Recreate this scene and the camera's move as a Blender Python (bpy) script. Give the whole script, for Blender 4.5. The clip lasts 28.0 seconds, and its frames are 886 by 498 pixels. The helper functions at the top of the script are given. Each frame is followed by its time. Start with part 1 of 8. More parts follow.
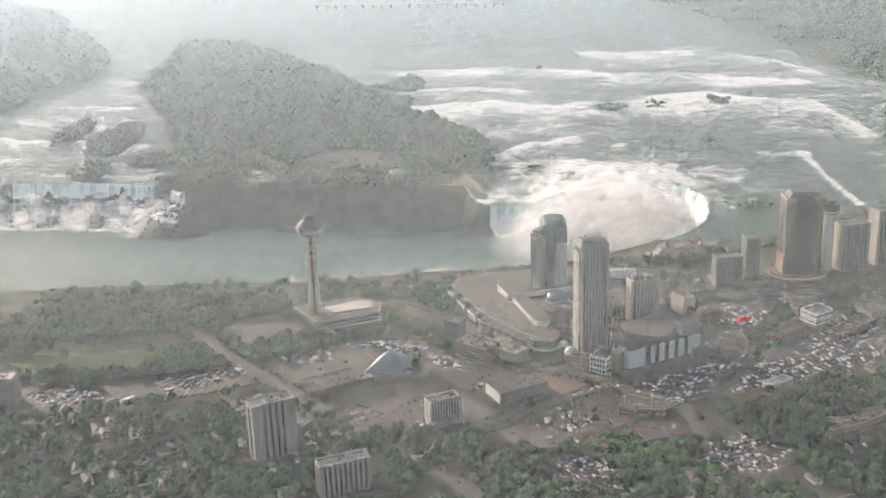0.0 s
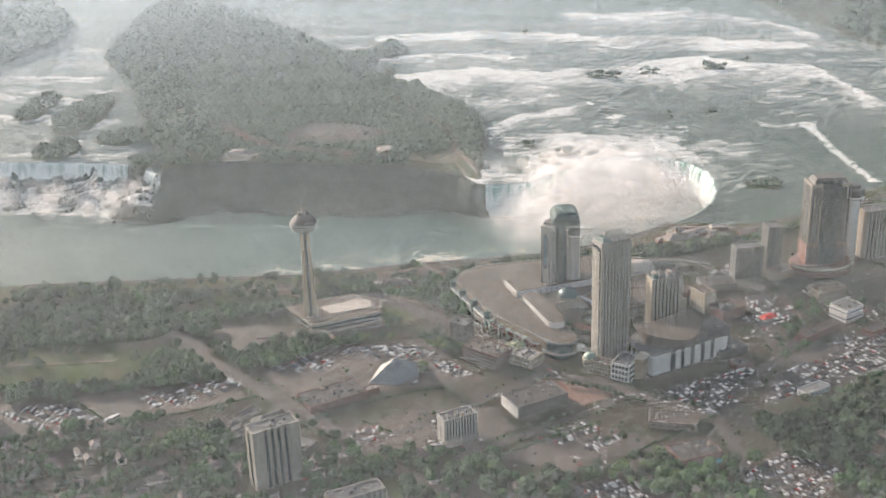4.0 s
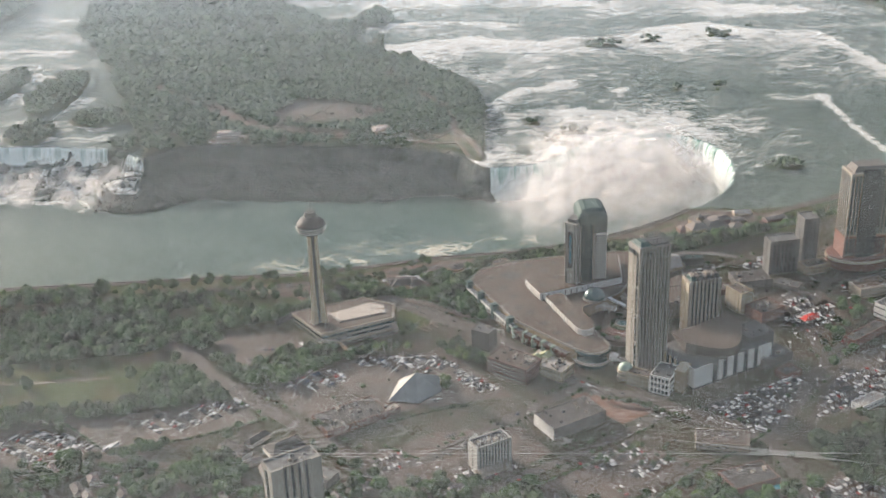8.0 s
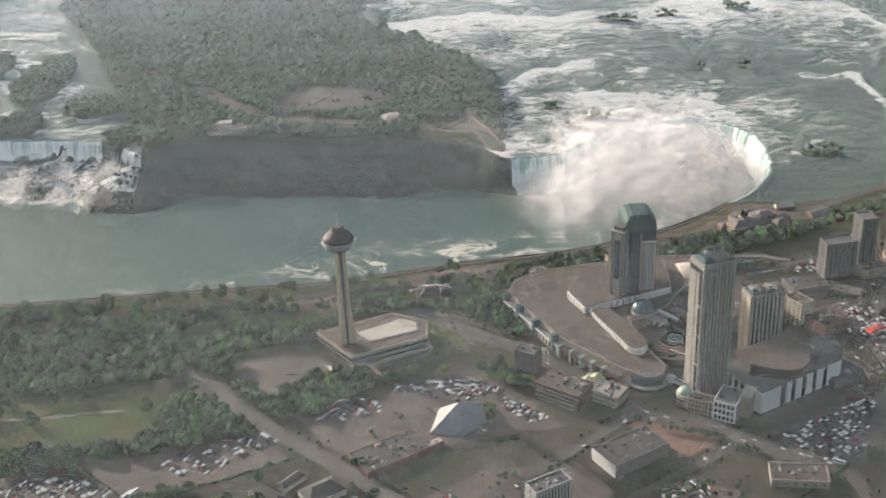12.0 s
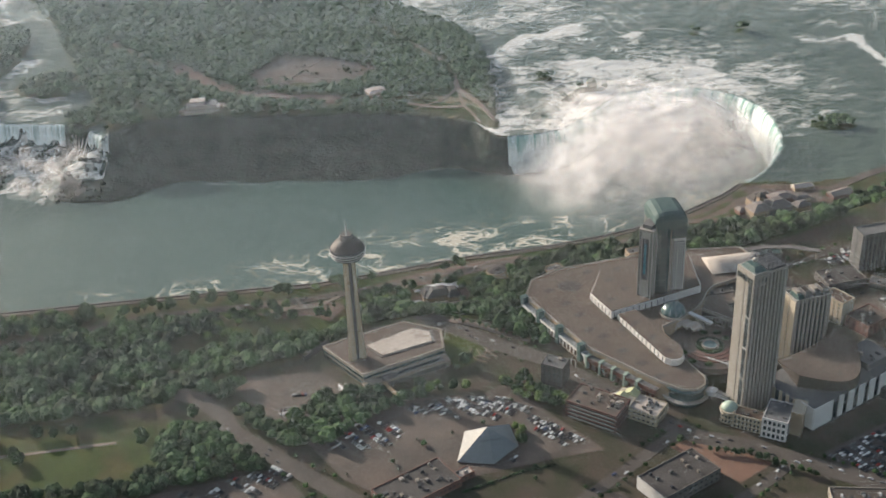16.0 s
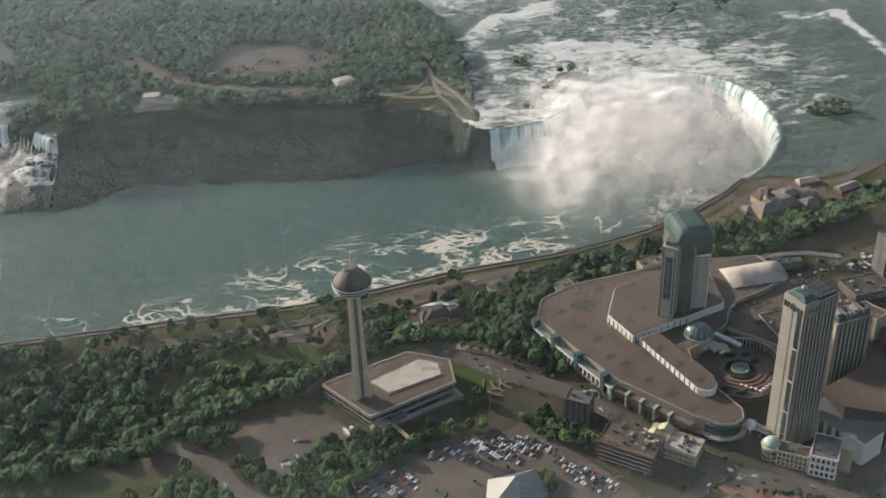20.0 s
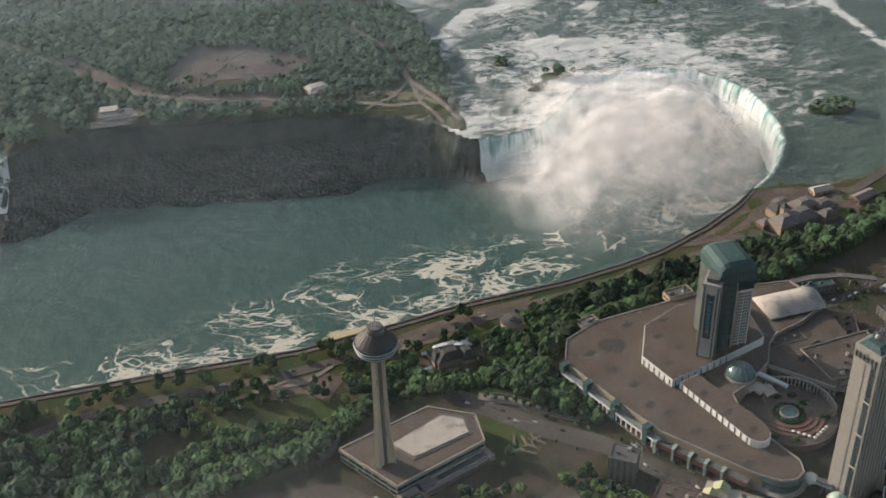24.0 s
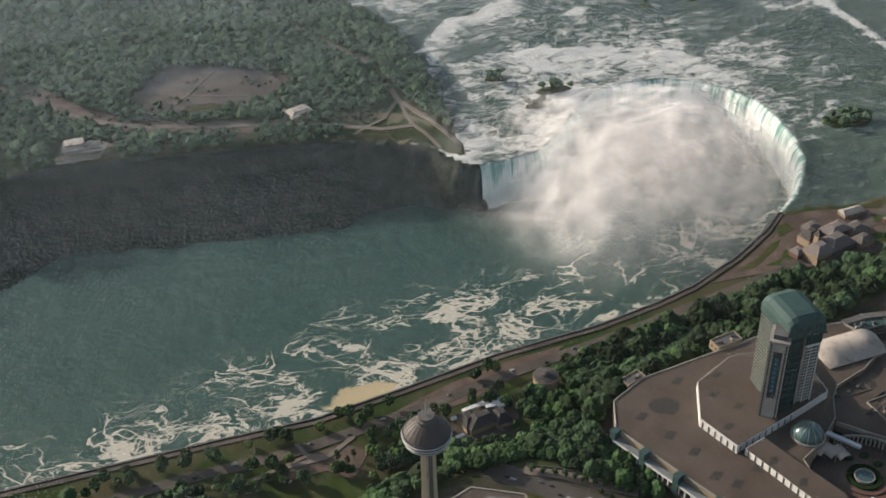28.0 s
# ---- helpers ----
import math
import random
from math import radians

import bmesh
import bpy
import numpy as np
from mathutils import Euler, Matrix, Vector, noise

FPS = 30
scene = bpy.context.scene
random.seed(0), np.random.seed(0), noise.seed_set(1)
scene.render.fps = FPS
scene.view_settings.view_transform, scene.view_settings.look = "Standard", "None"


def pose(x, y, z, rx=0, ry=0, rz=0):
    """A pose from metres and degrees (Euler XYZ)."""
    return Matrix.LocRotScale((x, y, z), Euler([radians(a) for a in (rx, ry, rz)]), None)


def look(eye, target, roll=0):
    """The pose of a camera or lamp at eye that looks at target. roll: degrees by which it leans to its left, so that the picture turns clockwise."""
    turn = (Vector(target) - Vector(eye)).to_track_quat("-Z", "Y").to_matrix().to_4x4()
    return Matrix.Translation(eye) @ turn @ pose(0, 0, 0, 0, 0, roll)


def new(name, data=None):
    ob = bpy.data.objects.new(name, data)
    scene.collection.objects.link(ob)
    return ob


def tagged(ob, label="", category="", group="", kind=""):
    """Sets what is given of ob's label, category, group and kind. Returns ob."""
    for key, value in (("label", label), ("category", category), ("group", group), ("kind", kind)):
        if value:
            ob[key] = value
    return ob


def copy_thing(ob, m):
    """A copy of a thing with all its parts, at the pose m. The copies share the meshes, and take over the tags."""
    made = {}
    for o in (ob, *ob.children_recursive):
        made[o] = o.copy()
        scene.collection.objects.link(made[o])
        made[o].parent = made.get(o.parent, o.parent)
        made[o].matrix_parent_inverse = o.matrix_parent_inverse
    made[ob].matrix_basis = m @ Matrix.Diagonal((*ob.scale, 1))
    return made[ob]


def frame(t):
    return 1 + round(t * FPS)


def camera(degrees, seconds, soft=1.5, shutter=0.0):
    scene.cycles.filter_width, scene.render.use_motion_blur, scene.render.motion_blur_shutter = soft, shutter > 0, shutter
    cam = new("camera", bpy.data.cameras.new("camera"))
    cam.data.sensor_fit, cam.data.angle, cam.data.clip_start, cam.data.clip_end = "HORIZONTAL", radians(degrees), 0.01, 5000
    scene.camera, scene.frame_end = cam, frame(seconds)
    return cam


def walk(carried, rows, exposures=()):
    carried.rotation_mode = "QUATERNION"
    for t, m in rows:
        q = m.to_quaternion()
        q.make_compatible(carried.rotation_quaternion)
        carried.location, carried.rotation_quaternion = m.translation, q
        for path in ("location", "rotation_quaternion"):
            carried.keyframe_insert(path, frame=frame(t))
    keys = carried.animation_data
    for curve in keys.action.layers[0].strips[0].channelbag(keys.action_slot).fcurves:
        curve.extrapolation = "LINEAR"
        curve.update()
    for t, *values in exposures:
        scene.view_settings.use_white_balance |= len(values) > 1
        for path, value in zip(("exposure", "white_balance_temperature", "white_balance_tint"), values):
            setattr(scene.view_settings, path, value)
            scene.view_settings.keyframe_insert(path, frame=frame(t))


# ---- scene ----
cam = camera(40.0, 28.0, soft=1.5)
PATH = [
    (0, (355.5, -1451.8, 643.5), (238.5, -520.7, 298.1), -2.01),
    (0.5, (347.9, -1436.8, 645.9), (234.1, -507.1, 295.7), -1.99),
    (1, (340.1, -1421.9, 648.1), (230.3, -493.4, 293.4), -1.98),
    (1.5, (332.3, -1407.1, 650.2), (226.4, -480.1, 290.4), -1.99),
    (2, (324.4, -1392.2, 652.2), (222.6, -466.9, 287.0), -2.01),
    (2.5, (316.4, -1377.4, 654.0), (219.1, -453.8, 283.2), -2.01),
    (3, (308.4, -1362.6, 655.7), (215.3, -440.7, 279.7), -2.00),
    (3.5, (300.3, -1347.9, 657.4), (210.4, -427.5, 276.7), -1.99),
    (4.5, (283.9, -1318.4, 660.4), (200.0, -401.0, 271.3), -2.01),
    (5.5, (267.4, -1289.0, 663.1), (189.3, -374.8, 265.6), -2.08),
    (6, (259.1, -1274.3, 664.4), (184.3, -361.8, 262.2), -2.11),
    (6.5, (250.8, -1259.6, 665.7), (179.6, -349.0, 258.7), -2.10),
    (7, (242.5, -1244.9, 666.9), (175.0, -336.2, 255.0), -2.13),
    (7.5, (234.1, -1230.3, 668.1), (170.0, -323.5, 251.4), -2.18),
    (8, (225.7, -1215.6, 669.3), (165.4, -310.7, 247.8), -2.19),
    (8.5, (217.3, -1200.9, 670.4), (160.8, -297.9, 244.5), -2.15),
    (9, (208.9, -1186.1, 671.5), (154.9, -284.7, 242.0), -2.21),
    (9.5, (200.5, -1171.4, 672.7), (147.8, -271.4, 239.9), -2.27),
    (10, (192.0, -1156.6, 673.8), (141.0, -258.2, 237.7), -2.35),
    (10.5, (183.5, -1141.9, 674.9), (134.5, -245.1, 235.1), -2.41),
    (11, (175.0, -1127.0, 676.0), (127.6, -232.1, 232.4), -2.54),
    (11.5, (166.5, -1112.2, 677.1), (120.9, -219.2, 229.4), -2.59),
    (12, (158.0, -1097.3, 678.2), (115.3, -206.6, 225.6), -2.63),
    (12.5, (149.4, -1082.4, 679.3), (109.8, -193.9, 222.1), -2.66),
    (13.5, (132.2, -1052.4, 681.6), (99.9, -168.8, 214.5), -2.73),
    (14.5, (115.0, -1022.3, 683.8), (92.6, -144.2, 205.8), -2.75),
    (15, (106.3, -1007.1, 684.9), (90.3, -132.1, 201.0), -2.70),
    (15.5, (97.6, -991.8, 686.0), (89.0, -120.1, 196.1), -2.68),
    (16, (88.9, -976.6, 687.1), (88.2, -108.3, 191.1), -2.62),
    (16.5, (80.2, -961.2, 688.2), (87.4, -96.6, 185.8), -2.57),
    (17, (71.4, -945.8, 689.3), (86.9, -84.8, 180.8), -2.52),
    (17.5, (62.7, -930.3, 690.3), (85.9, -72.6, 176.6), -2.36),
    (18, (53.9, -914.7, 691.4), (84.0, -59.7, 173.6), -2.29),
    (18.5, (45.2, -899.0, 692.4), (82.2, -46.5, 170.9), -2.26),
    (19, (36.4, -883.3, 693.4), (80.4, -33.3, 168.5), -2.22),
    (19.5, (27.6, -867.4, 694.4), (78.5, -19.8, 166.2), -2.16),
    (20, (18.9, -851.5, 695.3), (76.9, -6.3, 164.0), -2.09),
    (20.5, (10.1, -835.5, 696.1), (74.7, 7.3, 161.8), -2.07),
    (21, (1.4, -819.4, 696.9), (73.2, 20.8, 159.5), -2.03),
    (21.5, (-7.2, -803.3, 697.7), (71.8, 34.2, 157.0), -1.97),
    (22.5, (-24.4, -770.6, 699.0), (70.2, 60.8, 151.5), -1.85),
    (23.5, (-41.3, -737.6, 699.9), (68.6, 87.7, 145.9), -1.70),
    (24, (-49.6, -720.9, 700.2), (67.4, 101.4, 143.3), -1.63),
    (24.5, (-57.8, -704.1, 700.4), (66.0, 115.4, 140.9), -1.56),
    (25, (-65.8, -687.3, 700.5), (65.1, 129.6, 138.8), -1.49),
    (25.5, (-73.7, -670.3, 700.5), (63.5, 143.7, 136.1), -1.51),
    (26, (-81.4, -653.2, 700.3), (62.0, 158.2, 133.7), -1.52),
    (26.5, (-88.9, -636.0, 700.0), (60.7, 173.2, 131.8), -1.47),
    (27, (-96.1, -618.8, 699.5), (59.4, 188.3, 129.8), -1.45),
    (27.5, (-103.1, -601.4, 698.8), (59.2, 203.3, 127.7), -1.45),
    (28, (-109.9, -583.9, 698.0), (60.4, 218.0, 125.2), -1.36),
]
walk(cam, [(t, look(eye, target, roll)) for t, eye, target, roll in PATH],
     exposures=[(0, 0.82, 6200, 15), (8, 0.76, 6150, 13), (15, 0.68, 6100, 11), (21, 0.52, 6100, 10), (28, 0.36, 6100, 10)])

# ---- light: hazy morning sun ahead of the camera, a little to its left ----
SUN_EL, SUN_AZ = 19.5, -48.0          # degrees; azimuth from +y, negative towards -x
scene.cycles.transparent_max_bounces = 128
world = bpy.data.worlds.new("morning_sky")
scene.world = world
world.use_nodes = True
wn = world.node_tree.nodes
sky = wn.new("ShaderNodeTexSky")
sky.sky_type = "NISHITA"
sky.sun_disc = False
sky.sun_elevation = radians(SUN_EL)
sky.sun_rotation = radians(SUN_AZ)
sky.air_density, sky.dust_density = 1.3, 3.0
wn["Background"].inputs["Strength"].default_value = 0.09
world.node_tree.links.new(sky.outputs[0], wn["Background"].inputs["Color"])
sun_data = bpy.data.lights.new("sun", "SUN")
sun_data.energy, sun_data.angle, sun_data.color = 4.4, radians(2.0), (1.0, 0.87, 0.72)
sun = new("sun", sun_data)
_sd = Vector((math.sin(radians(SUN_AZ)) * math.cos(radians(SUN_EL)), math.cos(radians(SUN_AZ)) * math.cos(radians(SUN_EL)), math.sin(radians(SUN_EL))))
sun.matrix_world = look(_sd * 1500, (0, 0, 0))


# ---- materials ----
def material(name, color, rough=0.8, metal=0.0, var=0.25, scale=0.3, fine=3.0, bump=0.0, bump_scale=2.0, second=None, island=0.0, obj_random=0.0, spec=0.5, second_scale=None, second_cut=0.5):
    """Two-scale noise over a base colour, an optional second colour in patches, fine relief and per-piece variation."""
    m = bpy.data.materials.new(name)
    m.use_nodes = True
    nt, b = m.node_tree, m.node_tree.nodes["Principled BSDF"]
    N, LK = nt.nodes.new, nt.links.new
    b.inputs["Roughness"].default_value, b.inputs["Metallic"].default_value = rough, metal
    b.inputs["Specular IOR Level"].default_value = spec
    geo = N("ShaderNodeNewGeometry")

    def noise(s, detail=4.0):
        n = N("ShaderNodeTexNoise")
        n.inputs["Scale"].default_value, n.inputs["Detail"].default_value = s, detail
        LK(geo.outputs["Position"], n.inputs["Vector"])
        return n.outputs["Fac"]

    def vary(value_in, color_in, amount):
        mr = N("ShaderNodeMapRange")
        mr.inputs["From Min"].default_value, mr.inputs["From Max"].default_value = 0.25, 0.75
        mr.inputs["To Min"].default_value, mr.inputs["To Max"].default_value = 1 - amount, 1 + amount
        LK(value_in, mr.inputs["Value"])
        mx = N("ShaderNodeMix")
        mx.data_type, mx.blend_type = "RGBA", "MULTIPLY"
        mx.inputs["Factor"].default_value = 1.0
        LK(color_in, mx.inputs["A"])
        LK(mr.outputs["Result"], mx.inputs["B"])
        return mx.outputs["Result"]

    rgb = N("ShaderNodeRGB")
    rgb.outputs[0].default_value = (*color, 1)
    col = rgb.outputs[0]
    if second:
        mx = N("ShaderNodeMix")
        mx.data_type = "RGBA"
        mr = N("ShaderNodeMapRange")
        mr.inputs["From Min"].default_value, mr.inputs["From Max"].default_value = second_cut - 0.08, second_cut + 0.08
        LK(noise(second_scale or scale, 6.0), mr.inputs["Value"])
        LK(mr.outputs["Result"], mx.inputs["Factor"])
        LK(col, mx.inputs["A"])
        mx.inputs["B"].default_value = (*second, 1)
        col = mx.outputs["Result"]
    col = vary(noise(scale), col, var)
    col = vary(noise(fine, 2.0), col, var * 0.7)
    if island:
        col = vary(geo.outputs["Random Per Island"], col, island)
    if obj_random:
        oi = N("ShaderNodeObjectInfo")
        col = vary(oi.outputs["Random"], col, obj_random)
    LK(col, b.inputs["Base Color"])
    if bump:
        bp = N("ShaderNodeBump")
        bp.inputs["Strength"].default_value, bp.inputs["Distance"].default_value = 1.0, bump
        LK(noise(bump_scale, 5.0), bp.inputs["Height"])
        LK(bp.outputs["Normal"], b.inputs["Normal"])
    return m


def glass_like(name, color, rough=0.12):
    m = material(name, color, rough=rough, var=0.15, scale=0.08, fine=0.4, spec=0.7)
    return m


M = {}
M["concrete"] = material("concrete", (0.26, 0.225, 0.185), var=0.12, scale=0.05, fine=0.8)
M["pale_concrete"] = material("pale_concrete", (0.27, 0.25, 0.22), var=0.1, scale=0.06, fine=0.7)
M["dark_concrete"] = material("dark_concrete", (0.11, 0.1, 0.092), var=0.18, scale=0.08, fine=0.7)
M["white"] = material("white_paint", (0.62, 0.6, 0.57), var=0.06, scale=0.05, fine=0.8)
M["offwhite"] = material("offwhite_concrete", (0.34, 0.33, 0.305), var=0.08, scale=0.05, fine=0.8)
M["cream"] = material("cream_stucco", (0.38, 0.325, 0.24), var=0.08, scale=0.05, fine=0.8)
M["tan"] = material("tan_stucco", (0.28, 0.21, 0.14), var=0.1, scale=0.05, fine=0.8)
M["brick"] = material("red_brick", (0.14, 0.066, 0.05), var=0.15, scale=0.2, fine=2.0)
M["roof_gravel"] = material("gravel_roof", (0.094, 0.073, 0.059), spec=0.25, var=0.2, scale=0.04, fine=1.2, second=(0.085, 0.064, 0.05), second_scale=0.035, second_cut=0.56)
M["tar"] = material("tar_patch", (0.036, 0.03, 0.026), var=0.2, scale=0.2, fine=1.0)
M["dry_grass"] = material("dry_grass", (0.15, 0.115, 0.065), var=0.25, scale=0.04, fine=0.6, second=(0.09, 0.085, 0.04), second_scale=0.03)
M["roof_dark"] = material("dark_roof", (0.062, 0.056, 0.052), spec=0.25, var=0.3, scale=0.07, fine=1.0)
M["pod_roof"] = material("brown_roof_panels", (0.08, 0.062, 0.052), rough=0.6, var=0.12, scale=0.2, fine=1.5)
M["roof_white"] = material("white_membrane", (0.4, 0.35, 0.3), var=0.08, scale=0.05, fine=0.8, second=(0.27, 0.23, 0.19), second_scale=0.12, second_cut=0.6)
M["roof_pale"] = material("pale_metal_roof", (0.19, 0.205, 0.205), rough=0.5, var=0.06, scale=0.06, fine=0.9)
M["roof_grey"] = material("grey_membrane", (0.105, 0.104, 0.102), spec=0.25, var=0.12, scale=0.06, fine=0.9)
M["shingle"] = material("shingle_roof", (0.12, 0.1, 0.09), var=0.2, scale=0.4, fine=2.5, obj_random=0.5)
M["siding"] = material("house_siding", (0.5, 0.46, 0.4), var=0.1, scale=0.3, fine=2.0, obj_random=0.35)
M["glass"] = glass_like("window_glass", (0.035, 0.045, 0.05))
M["teal_glass"] = glass_like("teal_glass", (0.03, 0.06, 0.063), 0.15)
M["dome_glass"] = glass_like("dome_glass", (0.065, 0.115, 0.112), 0.18)
M["copper_pale"] = material("pale_green_copper", (0.3, 0.38, 0.31), rough=0.5, var=0.1, scale=0.1, fine=0.9)
M["shaft"] = material("tan_concrete", (0.44, 0.36, 0.255), var=0.08, scale=0.05, fine=0.8)
M["copper"] = material("green_copper", (0.04, 0.078, 0.073), spec=0.3, rough=0.7, var=0.12, scale=0.1, fine=0.9)
M["dark_metal"] = material("dark_metal", (0.07, 0.07, 0.075), rough=0.45, metal=0.3, var=0.15)
M["steel"] = material("light_steel", (0.5, 0.5, 0.5), rough=0.4, metal=0.5, var=0.1)
M["asphalt"] = material("asphalt", (0.07, 0.061, 0.053), spec=0.25, var=0.22, scale=0.03, fine=0.6, second=(0.083, 0.072, 0.062), second_scale=0.02)
M["lot"] = material("parking_asphalt", (0.074, 0.062, 0.052), spec=0.25, var=0.26, scale=0.035, fine=0.5, second=(0.108, 0.085, 0.07), second_scale=0.025)
M["path"] = material("pale_paving", (0.165, 0.132, 0.104), var=0.12, scale=0.1, fine=0.8)
M["earth"] = material("bare_earth", (0.16, 0.088, 0.058), var=0.2, scale=0.05, fine=0.6)
M["lawn"] = material("lawn", (0.045, 0.066, 0.017), spec=0.1, rough=0.95, var=0.26, scale=0.03, fine=0.5, second=(0.066, 0.066, 0.024), second_scale=0.025, second_cut=0.55)
M["rock"] = material("gorge_rock", (0.085, 0.08, 0.07), var=0.3, scale=0.06, fine=0.5, bump=1.0, bump_scale=0.25, second=(0.05, 0.06, 0.035), second_scale=0.03)
M["leaf"] = material("leaves", (0.040, 0.075, 0.026), rough=0.8, var=0.28, scale=0.03, fine=0.9, island=0.45, bump=1.0, bump_scale=0.9, spec=0.1, second=(0.03, 0.052, 0.026), second_scale=0.015)
M["leaf_far"] = material("far_leaves", (0.052, 0.08, 0.044), rough=0.85, var=0.2, scale=0.012, fine=0.5, island=0.22, bump=0.4, bump_scale=0.7, spec=0.1)
# leaf colour darkened to stand in for shade in the dense groves
M["leaf_shaded"] = material("shaded_leaves", (0.026, 0.042, 0.02), rough=0.8, var=0.3, scale=0.05, fine=1.1, island=0.4, bump=1.0, bump_scale=1.1, spec=0.1)
M["leaf_light"] = material("light_leaves", (0.075, 0.12, 0.03), rough=0.75, var=0.25, scale=0.05, fine=0.5, island=0.35, bump=0.5, bump_scale=0.9, spec=0.25)
M["bark"] = material("bark", (0.11, 0.08, 0.06), var=0.2, scale=1.0, fine=4.0)
M["red"] = material("red_canvas", (0.55, 0.05, 0.035), var=0.1)
M["lot_line"] = material("worn_line_paint", (0.2, 0.18, 0.16), var=0.3, scale=0.3)
M["plaza"] = material("brown_pavers", (0.12, 0.085, 0.066), spec=0.25, var=0.25, scale=0.06, fine=0.7, second=(0.085, 0.062, 0.05), second_scale=0.05)
M["pool"] = material("pool_water", (0.12, 0.42, 0.45), rough=0.15, var=0.1)
M["car_white"] = material("white_car_paint", (0.62, 0.62, 0.61), spec=0.2, rough=0.6, var=0.02)
M["car_grey"] = material("silver_car_paint", (0.16, 0.165, 0.17), spec=0.2, rough=0.6, metal=0.3, var=0.02)
M["car_dark"] = material("dark_car_paint", (0.03, 0.033, 0.04), spec=0.2, rough=0.6, var=0.02)
M["car_red"] = material("red_car_paint", (0.3, 0.03, 0.025), spec=0.2, rough=0.6, var=0.02)
M["car_blue"] = material("blue_car_paint", (0.05, 0.09, 0.2), spec=0.2, rough=0.6, var=0.02)
M["tyre"] = material("tyre_rubber", (0.02, 0.02, 0.02), var=0.1)


def mix_rgb(nt, fac, a, b):
    mx = nt.nodes.new("ShaderNodeMix")
    mx.data_type = "RGBA"
    for key, v in (("Factor", fac), ("A", a), ("B", b)):
        if isinstance(v, (tuple, float, int)):
            mx.inputs[key].default_value = (*v, 1) if isinstance(v, tuple) else v
        else:
            nt.links.new(v, mx.inputs[key])
    return mx.outputs["Result"]


def math_node(nt, op, a, b=0.0, clamp=False):
    n = nt.nodes.new("ShaderNodeMath")
    n.operation, n.use_clamp = op, clamp
    for i, v in enumerate((a, b)):
        if isinstance(v, (float, int)):
            n.inputs[i].default_value = v
        else:
            nt.links.new(v, n.inputs[i])
    return n.outputs[0]


def step_node(nt, v, lo, hi):
    n = nt.nodes.new("ShaderNodeMapRange")
    n.interpolation_type = "SMOOTHSTEP"
    n.inputs["From Min"].default_value, n.inputs["From Max"].default_value = lo, hi
    nt.links.new(v, n.inputs["Value"])
    return n.outputs["Result"]


def noise_node(nt, vec, scale, detail=4.0, distortion=0.0, stretch=(1, 1, 1), rot=0.0, rough=0.5):
    mp = nt.nodes.new("ShaderNodeMapping")
    mp.inputs["Scale"].default_value = stretch
    mp.inputs["Rotation"].default_value = (0, 0, rot)
    nt.links.new(vec, mp.inputs["Vector"])
    n = nt.nodes.new("ShaderNodeTexNoise")
    n.inputs["Scale"].default_value, n.inputs["Detail"].default_value = scale, detail
    n.inputs["Distortion"].default_value, n.inputs["Roughness"].default_value = distortion, rough
    nt.links.new(mp.outputs[0], n.inputs["Vector"])
    return n.outputs["Fac"]


def attr_node(nt, name):
    n = nt.nodes.new("ShaderNodeAttribute")
    n.attribute_name = name
    return n.outputs["Fac"]


def base_material(name, rough):
    m = bpy.data.materials.new(name)
    m.use_nodes = True
    b = m.node_tree.nodes["Principled BSDF"]
    b.inputs["Roughness"].default_value = rough
    b.inputs["Specular IOR Level"].default_value = 0.05
    geo = m.node_tree.nodes.new("ShaderNodeNewGeometry")
    return m, m.node_tree, b, geo.outputs["Position"]


def ground_material():
    """Grass, bare rock on steep faces and city dust, by the sheet's own zones."""
    m, nt, b, pos = base_material("ground_cover", 0.9)
    grass = mix_rgb(nt, step_node(nt, noise_node(nt, pos, 0.025, 6), 0.4, 0.6), (0.045, 0.07, 0.022), (0.09, 0.085, 0.042))
    city = mix_rgb(nt, step_node(nt, noise_node(nt, pos, 0.03, 6), 0.35, 0.65), (0.096, 0.08, 0.063), (0.056, 0.062, 0.036))
    rock = mix_rgb(nt, step_node(nt, noise_node(nt, pos, 0.05, 6), 0.4, 0.6), (0.07, 0.078, 0.068), (0.045, 0.06, 0.044))
    rock = mix_rgb(nt, step_node(nt, noise_node(nt, pos, 0.035, 5, stretch=(0.3, 0.3, 5)), 0.58, 0.75), rock, (0.1, 0.098, 0.086))
    col = mix_rgb(nt, attr_node(nt, "city"), grass, city)
    col = mix_rgb(nt, attr_node(nt, "rock"), col, rock)
    fine = nt.nodes.new("ShaderNodeMix")
    fine.data_type, fine.blend_type = "RGBA", "MULTIPLY"
    fine.inputs["Factor"].default_value = 0.5
    nt.links.new(col, fine.inputs["A"])
    nt.links.new(noise_node(nt, pos, 0.5, 4), fine.inputs["B"])
    nt.links.new(fine.outputs["Result"], b.inputs["Base Color"])
    bp = nt.nodes.new("ShaderNodeBump")
    bp.inputs["Distance"].default_value = 1.5
    nt.links.new(math_node(nt, "MULTIPLY", noise_node(nt, pos, 0.2, 6), attr_node(nt, "rock")), bp.inputs["Height"])
    nt.links.new(bp.outputs[0], b.inputs["Normal"])
    return m


